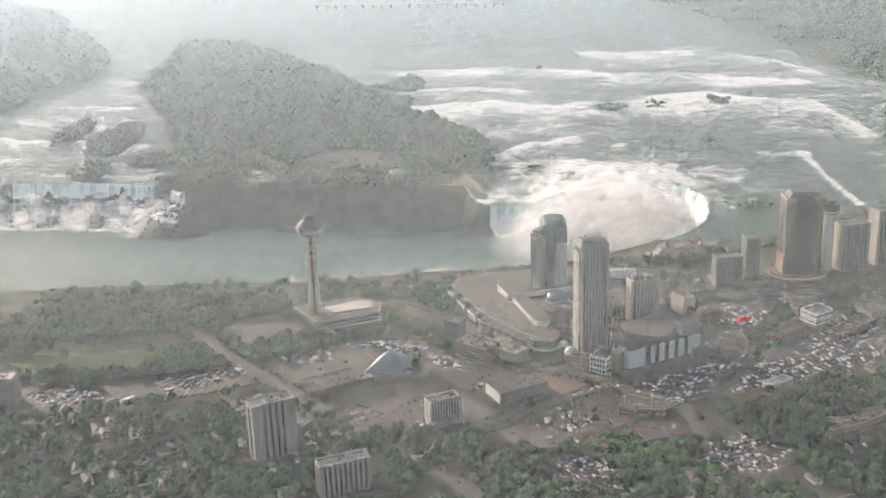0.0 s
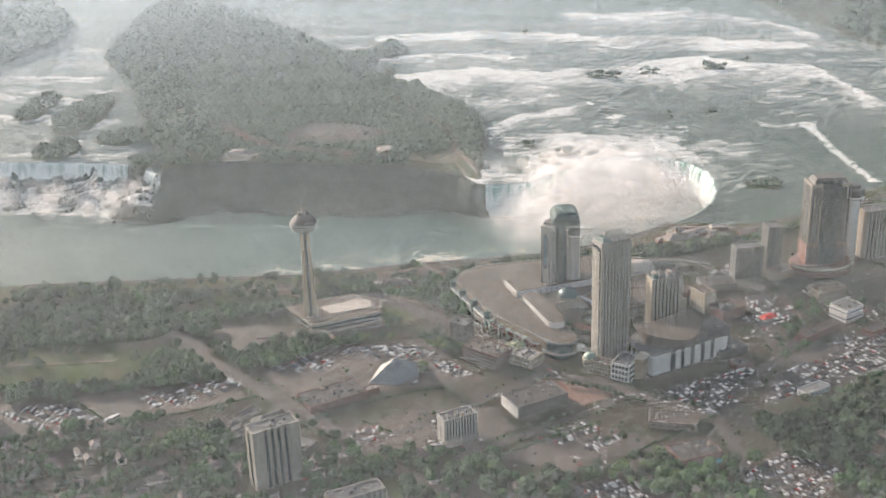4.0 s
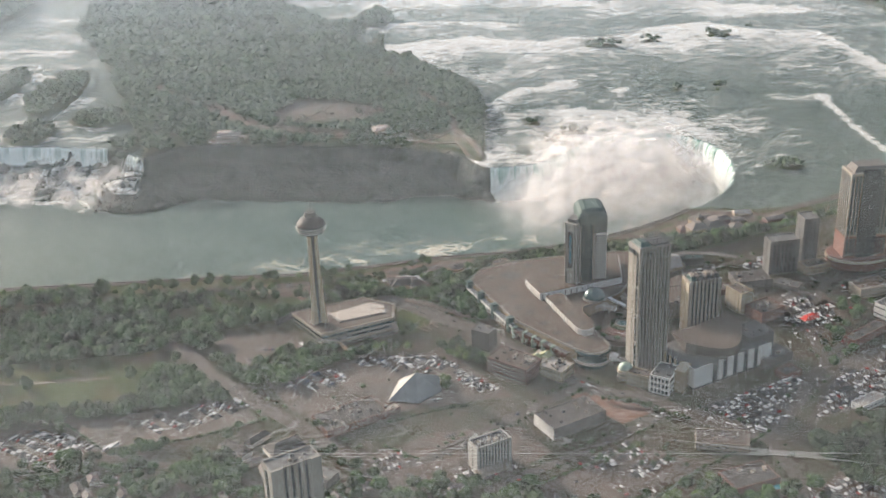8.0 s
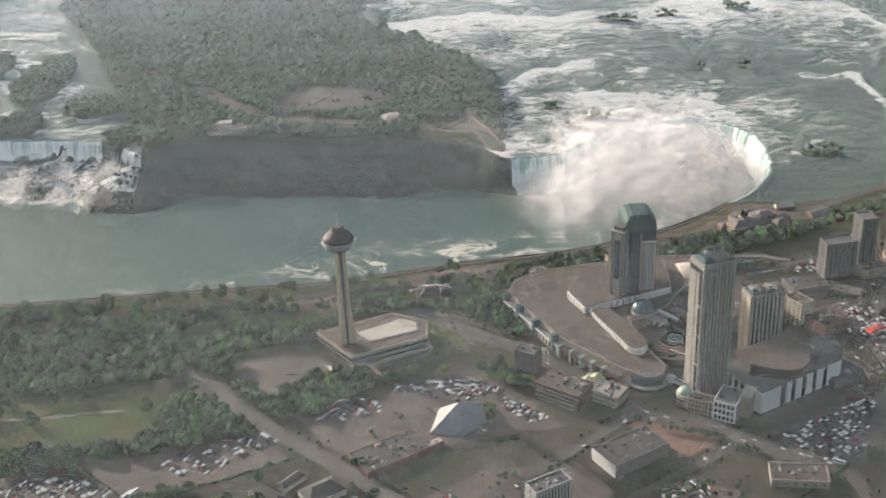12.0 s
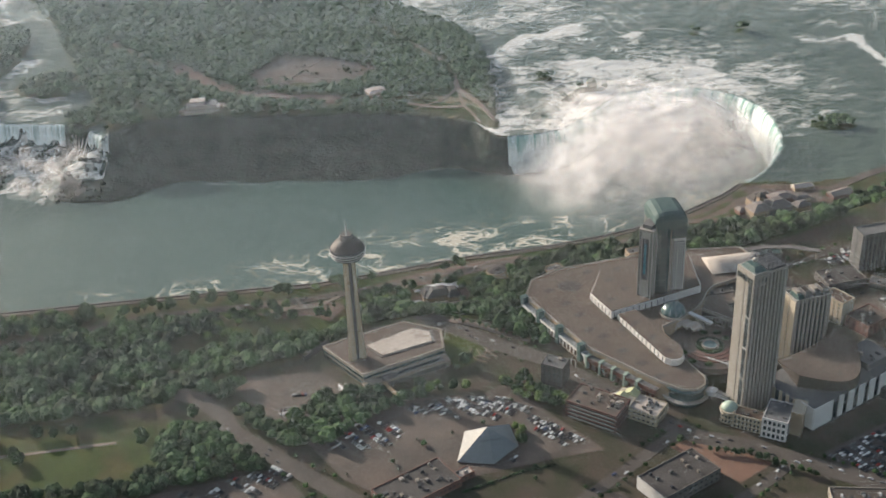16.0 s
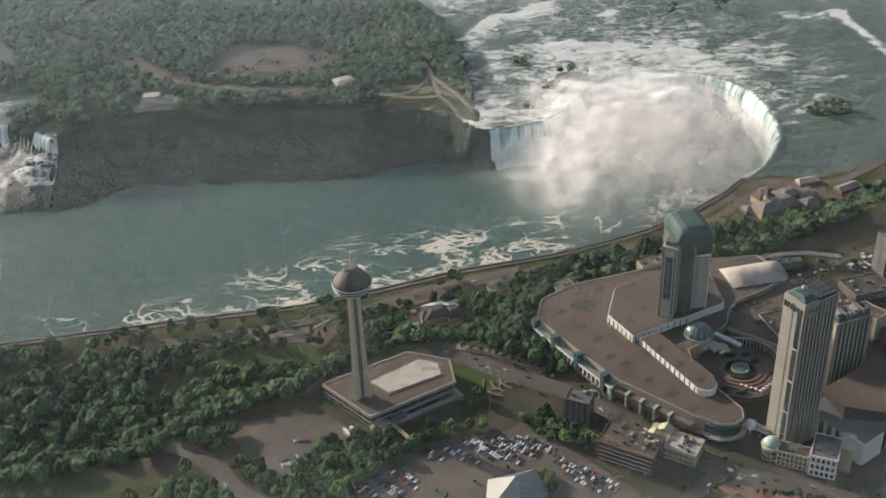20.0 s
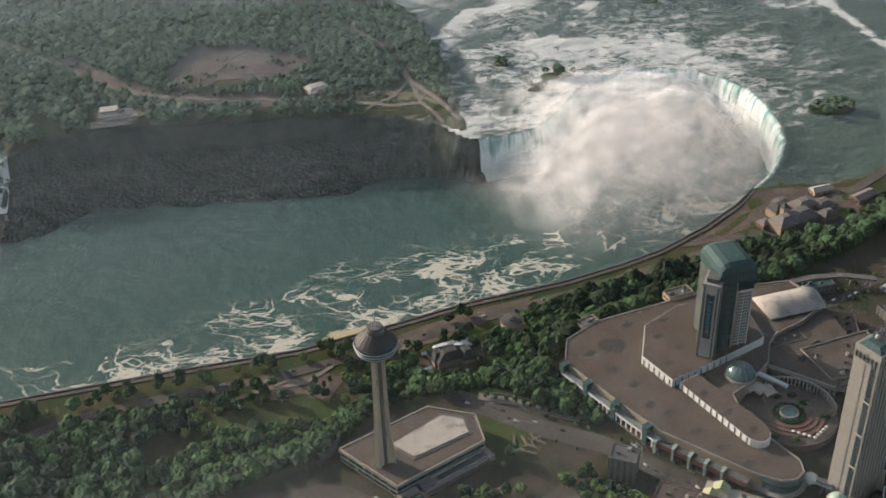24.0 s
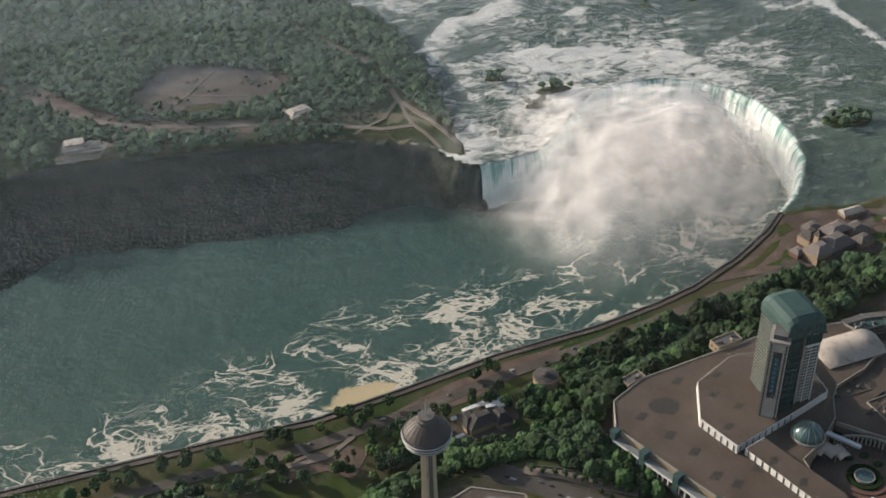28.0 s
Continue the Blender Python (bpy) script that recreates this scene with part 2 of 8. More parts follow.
def lower_water_material():
    """Deep green water with foam lines that thicken towards the bank."""
    m, nt, b, pos = base_material("gorge_water", 0.34)
    b.inputs["Specular IOR Level"].default_value = 0.2
    water = mix_rgb(nt, noise_node(nt, pos, 0.01, 4), (0.036, 0.074, 0.062), (0.05, 0.096, 0.08))
    near = attr_node(nt, "foam")
    n1 = noise_node(nt, pos, 0.009, 7, 0.9, (1, 1.7, 1), 0.3, 0.55)
    line = math_node(nt, "ABSOLUTE", math_node(nt, "SUBTRACT", n1, 0.5))
    n2 = noise_node(nt, pos, 0.017, 7, 1.0, (1, 1.6, 1), 0.45, 0.55)
    line2 = math_node(nt, "ABSOLUTE", math_node(nt, "SUBTRACT", n2, 0.52))
    n3 = noise_node(nt, pos, 0.04, 4, 1.4, (1, 1.5, 1), 0.2, 0.55)
    line3 = math_node(nt, "ABSOLUTE", math_node(nt, "SUBTRACT", n3, 0.5))
    ragged = math_node(nt, "ADD", math_node(nt, "MULTIPLY", noise_node(nt, pos, 0.3, 3), 0.9), 0.35)
    swell = math_node(nt, "MULTIPLY", step_node(nt, noise_node(nt, pos, 0.02, 3), 0.3, 0.62), ragged)
    w = math_node(nt, "MULTIPLY", math_node(nt, "MULTIPLY", near, 0.033), swell)
    f1 = step_node(nt, math_node(nt, "SUBTRACT", w, line), -0.001, 0.003)
    f2 = step_node(nt, math_node(nt, "SUBTRACT", math_node(nt, "MULTIPLY", w, 0.9), line2), -0.001, 0.004)
    close = step_node(nt, near, 0.55, 1.0)
    f3 = step_node(nt, math_node(nt, "SUBTRACT", math_node(nt, "MULTIPLY", math_node(nt, "MULTIPLY", w, close), 0.9), line3), -0.001, 0.005)
    f1 = math_node(nt, "MAXIMUM", f1, f3)
    solid = step_node(nt, math_node(nt, "ADD", math_node(nt, "MULTIPLY", noise_node(nt, pos, 0.06, 6, 1.0), 0.6), math_node(nt, "MULTIPLY", attr_node(nt, "churn"), 0.9)), 0.78, 1.05)
    foam = math_node(nt, "MAXIMUM", math_node(nt, "MAXIMUM", f1, f2), solid)
    foam = math_node(nt, "MULTIPLY", foam, 0.8)
    milky = mix_rgb(nt, math_node(nt, "MULTIPLY", attr_node(nt, "churn"), 0.5), water, (0.2, 0.29, 0.255))
    col = mix_rgb(nt, foam, milky, (0.66, 0.61, 0.5))
    tan = step_node(nt, math_node(nt, "ADD", attr_node(nt, "scum"), math_node(nt, "MULTIPLY", noise_node(nt, pos, 0.07, 6, 1.0), 0.9)), 0.78, 0.95)
    col = mix_rgb(nt, tan, col, (0.5, 0.41, 0.25))
    nt.links.new(col, b.inputs["Base Color"])
    nt.links.new(math_node(nt, "ADD", math_node(nt, "MULTIPLY", foam, 0.45), 0.34), b.inputs["Roughness"])
    bp = nt.nodes.new("ShaderNodeBump")
    bp.inputs["Distance"].default_value = 0.5
    nt.links.new(noise_node(nt, pos, 0.15, 4, 0.5), bp.inputs["Height"])
    nt.links.new(bp.outputs[0], b.inputs["Normal"])
    return m


def upper_water_material():
    """Shallow rapids: grey-green water, broken white crests lying across the current."""
    m, nt, b, pos = base_material("rapids_water", 0.5)
    water = mix_rgb(nt, noise_node(nt, pos, 0.006, 4), (0.06, 0.09, 0.078), (0.09, 0.12, 0.1))
    foam_a = attr_node(nt, "foam")
    mid = noise_node(nt, pos, 0.045, 7, 0.7, (0.9, 1.5, 1), 0.12, 0.62)
    fine = noise_node(nt, pos, 0.16, 6, 0.6, (0.9, 1.3, 1), -0.1, 0.66)
    s = math_node(nt, "ADD", math_node(nt, "MULTIPLY", mid, 0.62), math_node(nt, "MULTIPLY", fine, 0.38))
    s = math_node(nt, "ADD", s, math_node(nt, "MULTIPLY", foam_a, 0.24))
    foam = math_node(nt, "MULTIPLY", step_node(nt, s, 0.6, 0.78), 0.9)
    col = mix_rgb(nt, foam, water, (0.7, 0.685, 0.64))
    nt.links.new(col, b.inputs["Base Color"])
    nt.links.new(math_node(nt, "ADD", math_node(nt, "MULTIPLY", foam, 0.35), 0.5), b.inputs["Roughness"])
    bp = nt.nodes.new("ShaderNodeBump")
    bp.inputs["Distance"].default_value = 2.6
    nt.links.new(math_node(nt, "ADD", mid, math_node(nt, "MULTIPLY", fine, 0.4)), bp.inputs["Height"])
    nt.links.new(bp.outputs[0], b.inputs["Normal"])
    return m


def falls_material(name, green):
    """Falling water: vertical streaks, glassy green at the lip, white lower down."""
    m, nt, b, pos = base_material(name, 0.45)
    uv = nt.nodes.new("ShaderNodeUVMap").outputs[0]
    streak = noise_node(nt, uv, 1.0, 6, 0.3, (0.22, 0.012, 1))
    broad = noise_node(nt, uv, 1.0, 4, 0.2, (0.05, 0.008, 1))
    sx = nt.nodes.new("ShaderNodeSeparateXYZ")
    nt.links.new(uv, sx.inputs[0])
    drop = step_node(nt, sx.outputs[1], 4.0, 45.0)
    s = math_node(nt, "ADD", math_node(nt, "MULTIPLY", streak, 0.6), math_node(nt, "MULTIPLY", broad, 0.5))
    s = math_node(nt, "ADD", s, math_node(nt, "MULTIPLY", drop, 0.22))
    w = step_node(nt, s, 0.45, 0.64)
    col = mix_rgb(nt, w, green, (0.8, 0.83, 0.8))
    lip = step_node(nt, sx.outputs[1], 0.25, 2.2)
    col = mix_rgb(nt, lip, mix_rgb(nt, step_node(nt, noise_node(nt, pos, 0.07, 6, 1.0), 0.52, 0.66), (0.05, 0.1, 0.085), (0.7, 0.7, 0.66)), col)
    nt.links.new(col, b.inputs["Base Color"])
    bp = nt.nodes.new("ShaderNodeBump")
    bp.inputs["Distance"].default_value = 1.5
    nt.links.new(streak, bp.inputs["Height"])
    nt.links.new(bp.outputs[0], b.inputs["Normal"])
    return m


def sunward_body(nt, color):
    """Diffuse plus translucent; the normal is bent sunward so every sheet looks evenly lit."""
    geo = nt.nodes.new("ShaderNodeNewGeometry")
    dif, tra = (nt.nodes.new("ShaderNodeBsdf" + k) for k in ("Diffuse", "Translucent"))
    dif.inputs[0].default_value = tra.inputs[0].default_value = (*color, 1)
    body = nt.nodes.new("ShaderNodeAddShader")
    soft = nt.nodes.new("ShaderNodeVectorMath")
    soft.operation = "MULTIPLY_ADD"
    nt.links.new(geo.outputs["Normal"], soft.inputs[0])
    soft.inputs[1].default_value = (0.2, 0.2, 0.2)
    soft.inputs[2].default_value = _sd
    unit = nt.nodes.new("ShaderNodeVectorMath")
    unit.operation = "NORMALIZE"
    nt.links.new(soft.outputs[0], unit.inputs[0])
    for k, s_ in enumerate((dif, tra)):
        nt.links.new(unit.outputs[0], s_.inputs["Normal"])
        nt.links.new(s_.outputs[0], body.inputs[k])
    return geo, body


def mist_material():
    """Spray, which thins away from the plume's heart."""
    m = bpy.data.materials.new("spray")
    m.use_nodes = True
    nt = m.node_tree
    nt.nodes.clear()
    out = nt.nodes.new("ShaderNodeOutputMaterial")
    geo, body = sunward_body(nt, (0.665, 0.65, 0.652))
    thin, mixed = nt.nodes.new("ShaderNodeBsdfTransparent"), nt.nodes.new("ShaderNodeMixShader")
    n = noise_node(nt, geo.outputs["Position"], 0.03, 5, 0.6)
    curl = math_node(nt, "ADD", math_node(nt, "MULTIPLY", step_node(nt, noise_node(nt, geo.outputs["Position"], 0.075, 6, 1.2), 0.34, 0.66), 0.55), 0.62)
    a = math_node(nt, "MULTIPLY", math_node(nt, "MULTIPLY", attr_node(nt, "spray_amount"), step_node(nt, n, 0.18, 0.62)), curl, True)
    nt.links.new(a, mixed.inputs[0])
    nt.links.new(thin.outputs[0], mixed.inputs[1])
    nt.links.new(body.outputs[0], mixed.inputs[2])
    nt.links.new(mixed.outputs[0], out.inputs["Surface"])
    return m


def haze_thread_material(name, color):
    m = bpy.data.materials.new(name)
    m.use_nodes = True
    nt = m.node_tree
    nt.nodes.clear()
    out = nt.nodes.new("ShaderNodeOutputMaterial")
    geo, body = sunward_body(nt, color)
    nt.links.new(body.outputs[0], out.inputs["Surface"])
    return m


M["ground"] = ground_material()
M["gorge_water"] = lower_water_material()
M["rapids"] = upper_water_material()
M["falls"] = falls_material("horseshoe_water", (0.2, 0.37, 0.31))
M["falls_white"] = falls_material("white_falls_water", (0.42, 0.5, 0.46))
M["spray"] = mist_material()
# opaque pale thread colours that imitate haze
M["haze"] = haze_thread_material("haze_droplets", (0.76, 0.85, 0.9))
M["river_haze"] = haze_thread_material("river_haze_threads", (0.7, 0.83, 0.95))


# ---- mesh helpers ----
def link_mesh(name, bm, mat, parent=None, label="", smooth=False):
    me = bpy.data.meshes.new(name)
    bm.to_mesh(me)
    bm.free()
    if smooth:
        me.polygons.foreach_set("use_smooth", [True] * len(me.polygons))
    me.materials.append(mat if not isinstance(mat, str) else M[mat])
    ob = new(name, me)
    if parent:
        ob.parent = parent
    if label:
        ob["label"] = label
    return ob


def part(name, bm, mat, parent, label="", smooth=False):
    return link_mesh(name, bm, mat, parent, label, smooth)


def thing(name, label, category, x=0.0, y=0.0, z=0.0, rz=0.0, group="", kind=""):
    ob = new(name)
    ob.matrix_world = pose(x, y, z, 0, 0, rz)
    return tagged(ob, label, category, group, kind)


def array_mesh(name, verts, faces, mat, attrs=None, smooth=True, uv=None):
    """A mesh straight from arrays: verts (n,3), faces (m,3 or 4)."""
    me = bpy.data.meshes.new(name)
    k = faces.shape[1]
    me.vertices.add(len(verts))
    me.vertices.foreach_set("co", np.ascontiguousarray(verts, dtype=np.float32).ravel())
    me.loops.add(faces.size)
    me.loops.foreach_set("vertex_index", np.ascontiguousarray(faces, dtype=np.int32).ravel())
    me.polygons.add(len(faces))
    me.polygons.foreach_set("loop_start", np.arange(0, faces.size, k, dtype=np.int32))
    me.polygons.foreach_set("loop_total", np.full(len(faces), k, dtype=np.int32))
    me.polygons.foreach_set("use_smooth", np.full(len(faces), smooth))
    for key, v in (attrs or {}).items():
        me.attributes.new(key, "FLOAT", "POINT").data.foreach_set("value", np.ascontiguousarray(v, dtype=np.float32))
    if uv is not None:
        lay = me.uv_layers.new(name="UVMap")
        lay.data.foreach_set("uv", np.ascontiguousarray(uv[faces.ravel()], dtype=np.float32).ravel())
    me.update(calc_edges=True)
    me.validate()
    me.materials.append(mat)
    return new(name, me)


def box(bm, x0, x1, y0, y1, z0, z1):
    v = [bm.verts.new(p) for p in ((x0, y0, z0), (x1, y0, z0), (x1, y1, z0), (x0, y1, z0), (x0, y0, z1), (x1, y0, z1), (x1, y1, z1), (x0, y1, z1))]
    for f in ((3, 2, 1, 0), (4, 5, 6, 7), (0, 1, 5, 4), (1, 2, 6, 5), (2, 3, 7, 6), (3, 0, 4, 7)):
        bm.faces.new([v[i] for i in f])
    return bm


def boxes(*dims):
    bm = bmesh.new()
    for d in dims:
        box(bm, *d)
    return bm


def prism(points, z0, z1, bm=None, taper=1.0):
    """An upright prism over a plan outline (anticlockwise)."""
    bm = bm or bmesh.new()
    cx, cy = sum(p[0] for p in points) / len(points), sum(p[1] for p in points) / len(points)
    lo = [bm.verts.new((p[0], p[1], z0)) for p in points]
    hi = [bm.verts.new((cx + (p[0] - cx) * taper, cy + (p[1] - cy) * taper, z1)) for p in points]
    n = len(points)
    bm.faces.new(hi)
    bm.faces.new(lo[::-1])
    for i in range(n):
        bm.faces.new((lo[i], lo[(i + 1) % n], hi[(i + 1) % n], hi[i]))
    return bm


def spun(profile, n=32, bm=None, cx=0.0, cy=0.0, squash=1.0):
    """A turned form: profile of (radius, height)."""
    bm = bm or bmesh.new()
    rings = [[bm.verts.new((cx + r * math.cos(2 * math.pi * i / n), cy + squash * r * math.sin(2 * math.pi * i / n), z)) for i in range(n)] for r, z in profile]
    for a, b in zip(rings, rings[1:]):
        for i in range(n):
            bm.faces.new((a[i], a[(i + 1) % n], b[(i + 1) % n], b[i]))
    bm.faces.new(rings[-1])
    bm.faces.new(rings[0][::-1])
    return bm


def ribbon(points, width, z, thick=0.12):
    """A flat strip of given width along a plan line, with edges; z is a height or a function of x and y."""
    bm = bmesh.new()
    pts = [Vector(p) for p in points]
    fine = [pts[0]]
    for a, b in zip(pts, pts[1:]):
        k = max(1, int((b - a).length / 12))
        fine += [a.lerp(b, (i + 1) / k) for i in range(k)]
    L, Rr = [], []
    for i, p in enumerate(fine):
        d = (fine[min(i + 1, len(fine) - 1)] - fine[max(i - 1, 0)]).normalized()
        nrm = Vector((-d.y, d.x)) * width / 2
        for side, q in ((L, p + nrm), (Rr, p - nrm)):
            h = z(q.x, q.y) if callable(z) else z
            side.append((bm.verts.new((q.x, q.y, h + thick)), bm.verts.new((q.x, q.y, h - 0.4))))
    for i in range(len(fine) - 1):
        bm.faces.new((L[i][0], Rr[i][0], Rr[i + 1][0], L[i + 1][0])).normal_update()
        bm.faces.new((L[i][1], L[i][0], L[i + 1][0], L[i + 1][1]))
        bm.faces.new((Rr[i][0], Rr[i][1], Rr[i + 1][1], Rr[i + 1][0]))
    bmesh.ops.recalc_face_normals(bm, faces=bm.faces)
    return bm


# ---- the plan ----
CAN_RIM = [(-1600, 20), (-800, 130), (-448, 171), (-300, 187), (-137, 203), (-59, 209), (26, 230), (117, 255), (221, 273), (286, 292), (331, 309), (392, 344), (442, 381), (472, 411)]
CREST = [(472, 411), (505, 440), (531, 476), (552, 515), (561, 560), (564, 610), (560, 650), (538, 692), (505, 722), (465, 740), (415, 742), (372, 730), (335, 690), (300, 640), (262, 603), (225, 593), (185, 588)]
GOAT_RIM = [(185, 588), (165, 596), (140, 640), (98, 663), (29, 684), (-29, 690), (-115, 694), (-215, 700), (-291, 708), (-345, 700), (-399, 652)]
US_RIM = [(-399, 652), (-425, 676), (-467, 702), (-560, 715), (-660, 718), (-760, 716), (-900, 700), (-1600, 560)]
GORGE = CAN_RIM + CREST[1:] + GOAT_RIM[1:] + US_RIM[1:]
GOAT = [(185, 588), (180, 690), (182, 800), (172, 900), (151, 985), (105, 1045), (30, 1130), (-27, 1178), (-100, 1270), (-170, 1400), (-239, 1525), (-400, 1750), (-620, 2000), (-790, 2080), (-840, 1960), (-790, 1650), (-770, 1440), (-690, 1300), (-600, 1130), (-545, 1000), (-480, 850), (-425, 740), (-399, 652), (-345, 700), (-215, 700), (29, 684), (140, 640)]
CAN_SHORE = [(472, 411), (508, 416), (555, 407), (605, 413), (655, 436), (705, 470), (760, 525), (850, 592), (905, 720), (945, 1000), (1000, 1250), (1046, 1436), (932, 1735), (800, 2150), (560, 2700), (500, 3600), (3000, 3600), (3000, -200), (-1600, -2600), (-1600, 20), (-448, 171), (26, 230), (286, 292), (389, 354)]
US_LAND = [(-3000, 3600), (-1900, 3000), (-1406, 2491), (-985, 1850), (-925, 1628), (-985, 1431), (-1010, 1146), (-1060, 800), (-1080, 670), (-1600, 560), (-3000, 300)]
ESCARPMENT = [(-3000, -300), (-700, -110), (-350, -78), (-190, -52), (-130, -5), (-45, 28), (5, 72), (60, 84), (120, 80), (155, 92), (166, 112), (182, 130), (213, 150), (330, 178), (420, 194), (530, 246), (650, 310), (800, 400), (1000, 520), (3000, 1500)]
ISLETS = [(-765, 1035, 36, 105), (-650, 985, 52, 135), (-630, 780, 46, 62), (-520, 850, 66, 48), (-437, 725, 34, 34), (404, 1230, 40, 15), (506, 1262, 30, 10), (256, 793, 13, 9), (322, 746, 26, 10), (288, 712, 16, 6), (642, 578, 34, 16), (649, 1294, 30, 16), (720, 1346, 10, 6), (521, 949, 8, 5), (597, 947, 8, 5), (231, 1651, 9, 6), (-150, 1385, 56, 95), (-86, 1490, 46, 80), (-62, 1300, 14, 30), (-445, 690, 20, 20)]


def seg_dist(px_, py_, line, closed=False):
    best = np.full(px_.shape, 1e9)
    pts = list(line) + ([line[0]] if closed else [])
    for (ax, ay), (bx, by) in zip(pts, pts[1:]):
        dx, dy = bx - ax, by - ay
        k = np.clip(((px_ - ax) * dx + (py_ - ay) * dy) / (dx * dx + dy * dy), 0, 1)
        best = np.minimum(best, (px_ - ax - k * dx) ** 2 + (py_ - ay - k * dy) ** 2)
    return np.sqrt(best)


def inside(px_, py_, poly):
    c = np.zeros(px_.shape, bool)
    for (ax, ay), (bx, by) in zip(poly, poly[1:] + poly[:1]):
        if ay != by:
            c ^= ((ay > py_) != (by > py_)) & (px_ < (bx - ax) * (py_ - ay) / (by - ay) + ax)
    return c


def smooth01(a):
    a = np.clip(a, 0, 1)
    return a * a * (3 - 2 * a)


def hash_noise(x, y, scale, seed=0):
    """Smooth value noise on arrays."""
    x, y = x / scale, y / scale
    xi, yi = np.floor(x), np.floor(y)
    fx, fy = smooth01(x - xi), smooth01(y - yi)

    def h(a, b):
        v = np.sin(a * 127.1 + b * 311.7 + seed * 74.7) * 43758.5453
        return v - np.floor(v)
    return (h(xi, yi) * (1 - fx) + h(xi + 1, yi) * fx) * (1 - fy) + (h(xi, yi + 1) * (1 - fx) + h(xi + 1, yi + 1) * fx) * fy


RIVER_LOW, CREST_Z = -85.0, -30.0


def water_level(x, y):
    """The upper river: level with the crest, rising through the rapids."""
    return CREST_Z + 15 * smooth01((y - 690) / 420)


def height(x, y):
    """Ground height over the whole place, on arrays."""
    x, y = np.asarray(x, float), np.asarray(y, float)
    # upper river bed
    z = water_level(x, y) - 5.0
    # islands and the two banks
    lvl = water_level(x, y)
    goat_d = np.where(inside(x, y, GOAT), seg_dist(x, y, GOAT, True), 0)
    z = np.where(goat_d > 0, np.maximum(z, lvl - 2 + 8 * smooth01(goat_d / 25)), z)
    us_d = np.where(inside(x, y, US_LAND), seg_dist(x, y, US_LAND, True), 0)
    z = np.where(us_d > 0, np.maximum(z, lvl - 2 + 7 * smooth01(us_d / 30)), z)
    for ix, iy, a, b in ISLETS:
        r = np.hypot((x - ix) / a, (y - iy) / b)
        z = np.maximum(z, lvl - 5 + 8 * smooth01((1.25 - r) / 0.6))
    can = inside(x, y, CAN_SHORE)
    can_d = np.where(can, seg_dist(x, y, CAN_SHORE, True), 0)
    park = np.maximum(-28.0, np.minimum(lvl + 2, -12))
    park = np.where(y > 640, lvl + 3, -28.0)
    z = np.where(can, park - 4 * (1 - smooth01(can_d / 10)), z)
    # plateau: side of the escarpment line nearer the city
    esc = seg_dist(x, y, ESCARPMENT)
    line = np.array(ESCARPMENT)
    edge_y = np.interp(x, line[:, 0], line[:, 1])
    city = y < edge_y
    z = np.where(city & can, 0.0, z)
    z = np.where(~city & can & (y < 640), np.maximum(z, -28.0 * smooth01(esc / 52)), z)
    # the gorge
    g = inside(x, y, GORGE)
    dc, dh = seg_dist(x, y, CAN_RIM), seg_dist(x, y, CREST)
    dt, du = seg_dist(x, y, GOAT_RIM), seg_dist(x, y, US_RIM)
    rough = hash_noise(x, y, 24) * 10 + hash_noise(x, y, 9, 3) * 5
    wall_c = -29 - 66 * smooth01(dc / 26)
    wall_h = -34 - 66 * smooth01(dh / 10)
    span = 12 + 138 * np.clip((dh - 30) / 150, 0, 1)
    wall_t = -27 - 22 * smooth01(dt / 12) - 52 * np.clip((dt - 10 + rough) / span, 0, 1)
    wall_u = -33 - 30 * smooth01(du / 8) - 36 * np.clip((du - 12 + rough) / 120, 0, 1)
    zg = np.maximum(np.maximum(wall_c, wall_h), np.maximum(wall_t, wall_u))
    z = np.where(g, zg, z)
    return np.where((dh < 10) & (y > 425) & (np.hypot(x - 185, y - 588) > 16), -97.0, z)


def ground_z(x, y):
    return float(height(np.array([x]), np.array([y]))[0])


def graded(stops):
    """Grid lines: (from, to, step) stretches."""
    out = []
    for a, b, s in stops:
        out += list(np.arange(a, b, s))
    return np.array(out + [stops[-1][1]], float)


def grid_mesh(name, gx, gy, zf, mat, attrs, keep=None, whole=False):
    X, Y = np.meshgrid(gx, gy)
    Z = zf(X, Y)
    nx, ny = len(gx), len(gy)
    idx = np.arange(nx * ny).reshape(ny, nx)
    quads = np.stack([idx[:-1, :-1], idx[:-1, 1:], idx[1:, 1:], idx[1:, :-1]], -1).reshape(-1, 4)
    if keep is not None:
        k = keep(X, Y)
        quads = quads[k.ravel()[quads].all(1) if whole else k.ravel()[quads].any(1)]
        used = np.unique(quads)
        remap = np.zeros(nx * ny, int)
        remap[used] = np.arange(len(used))
        quads = remap[quads]
    else:
        used = np.arange(nx * ny)
    verts = np.stack([X.ravel(), Y.ravel(), Z.ravel()], 1)[used]
    return array_mesh(name, verts, quads, mat, {key: f(X, Y).ravel()[used] for key, f in attrs.items()})


def zone_rock(x, y):
    g = inside(x, y, GORGE)
    rim = seg_dist(x, y, GORGE, True) < 5
    return np.where(g | rim, 1.0, 0.0)


def zone_city(x, y):
    edge = np.interp(x, [p[0] for p in ESCARPMENT], [p[1] for p in ESCARPMENT])
    return np.where((y < edge - 3) & (y < 900), 1.0, 0.0) * np.where(inside(x, y, [(-420, -185), (-180, -165), (-150, -60), (-420, -80)]), 0, 1)


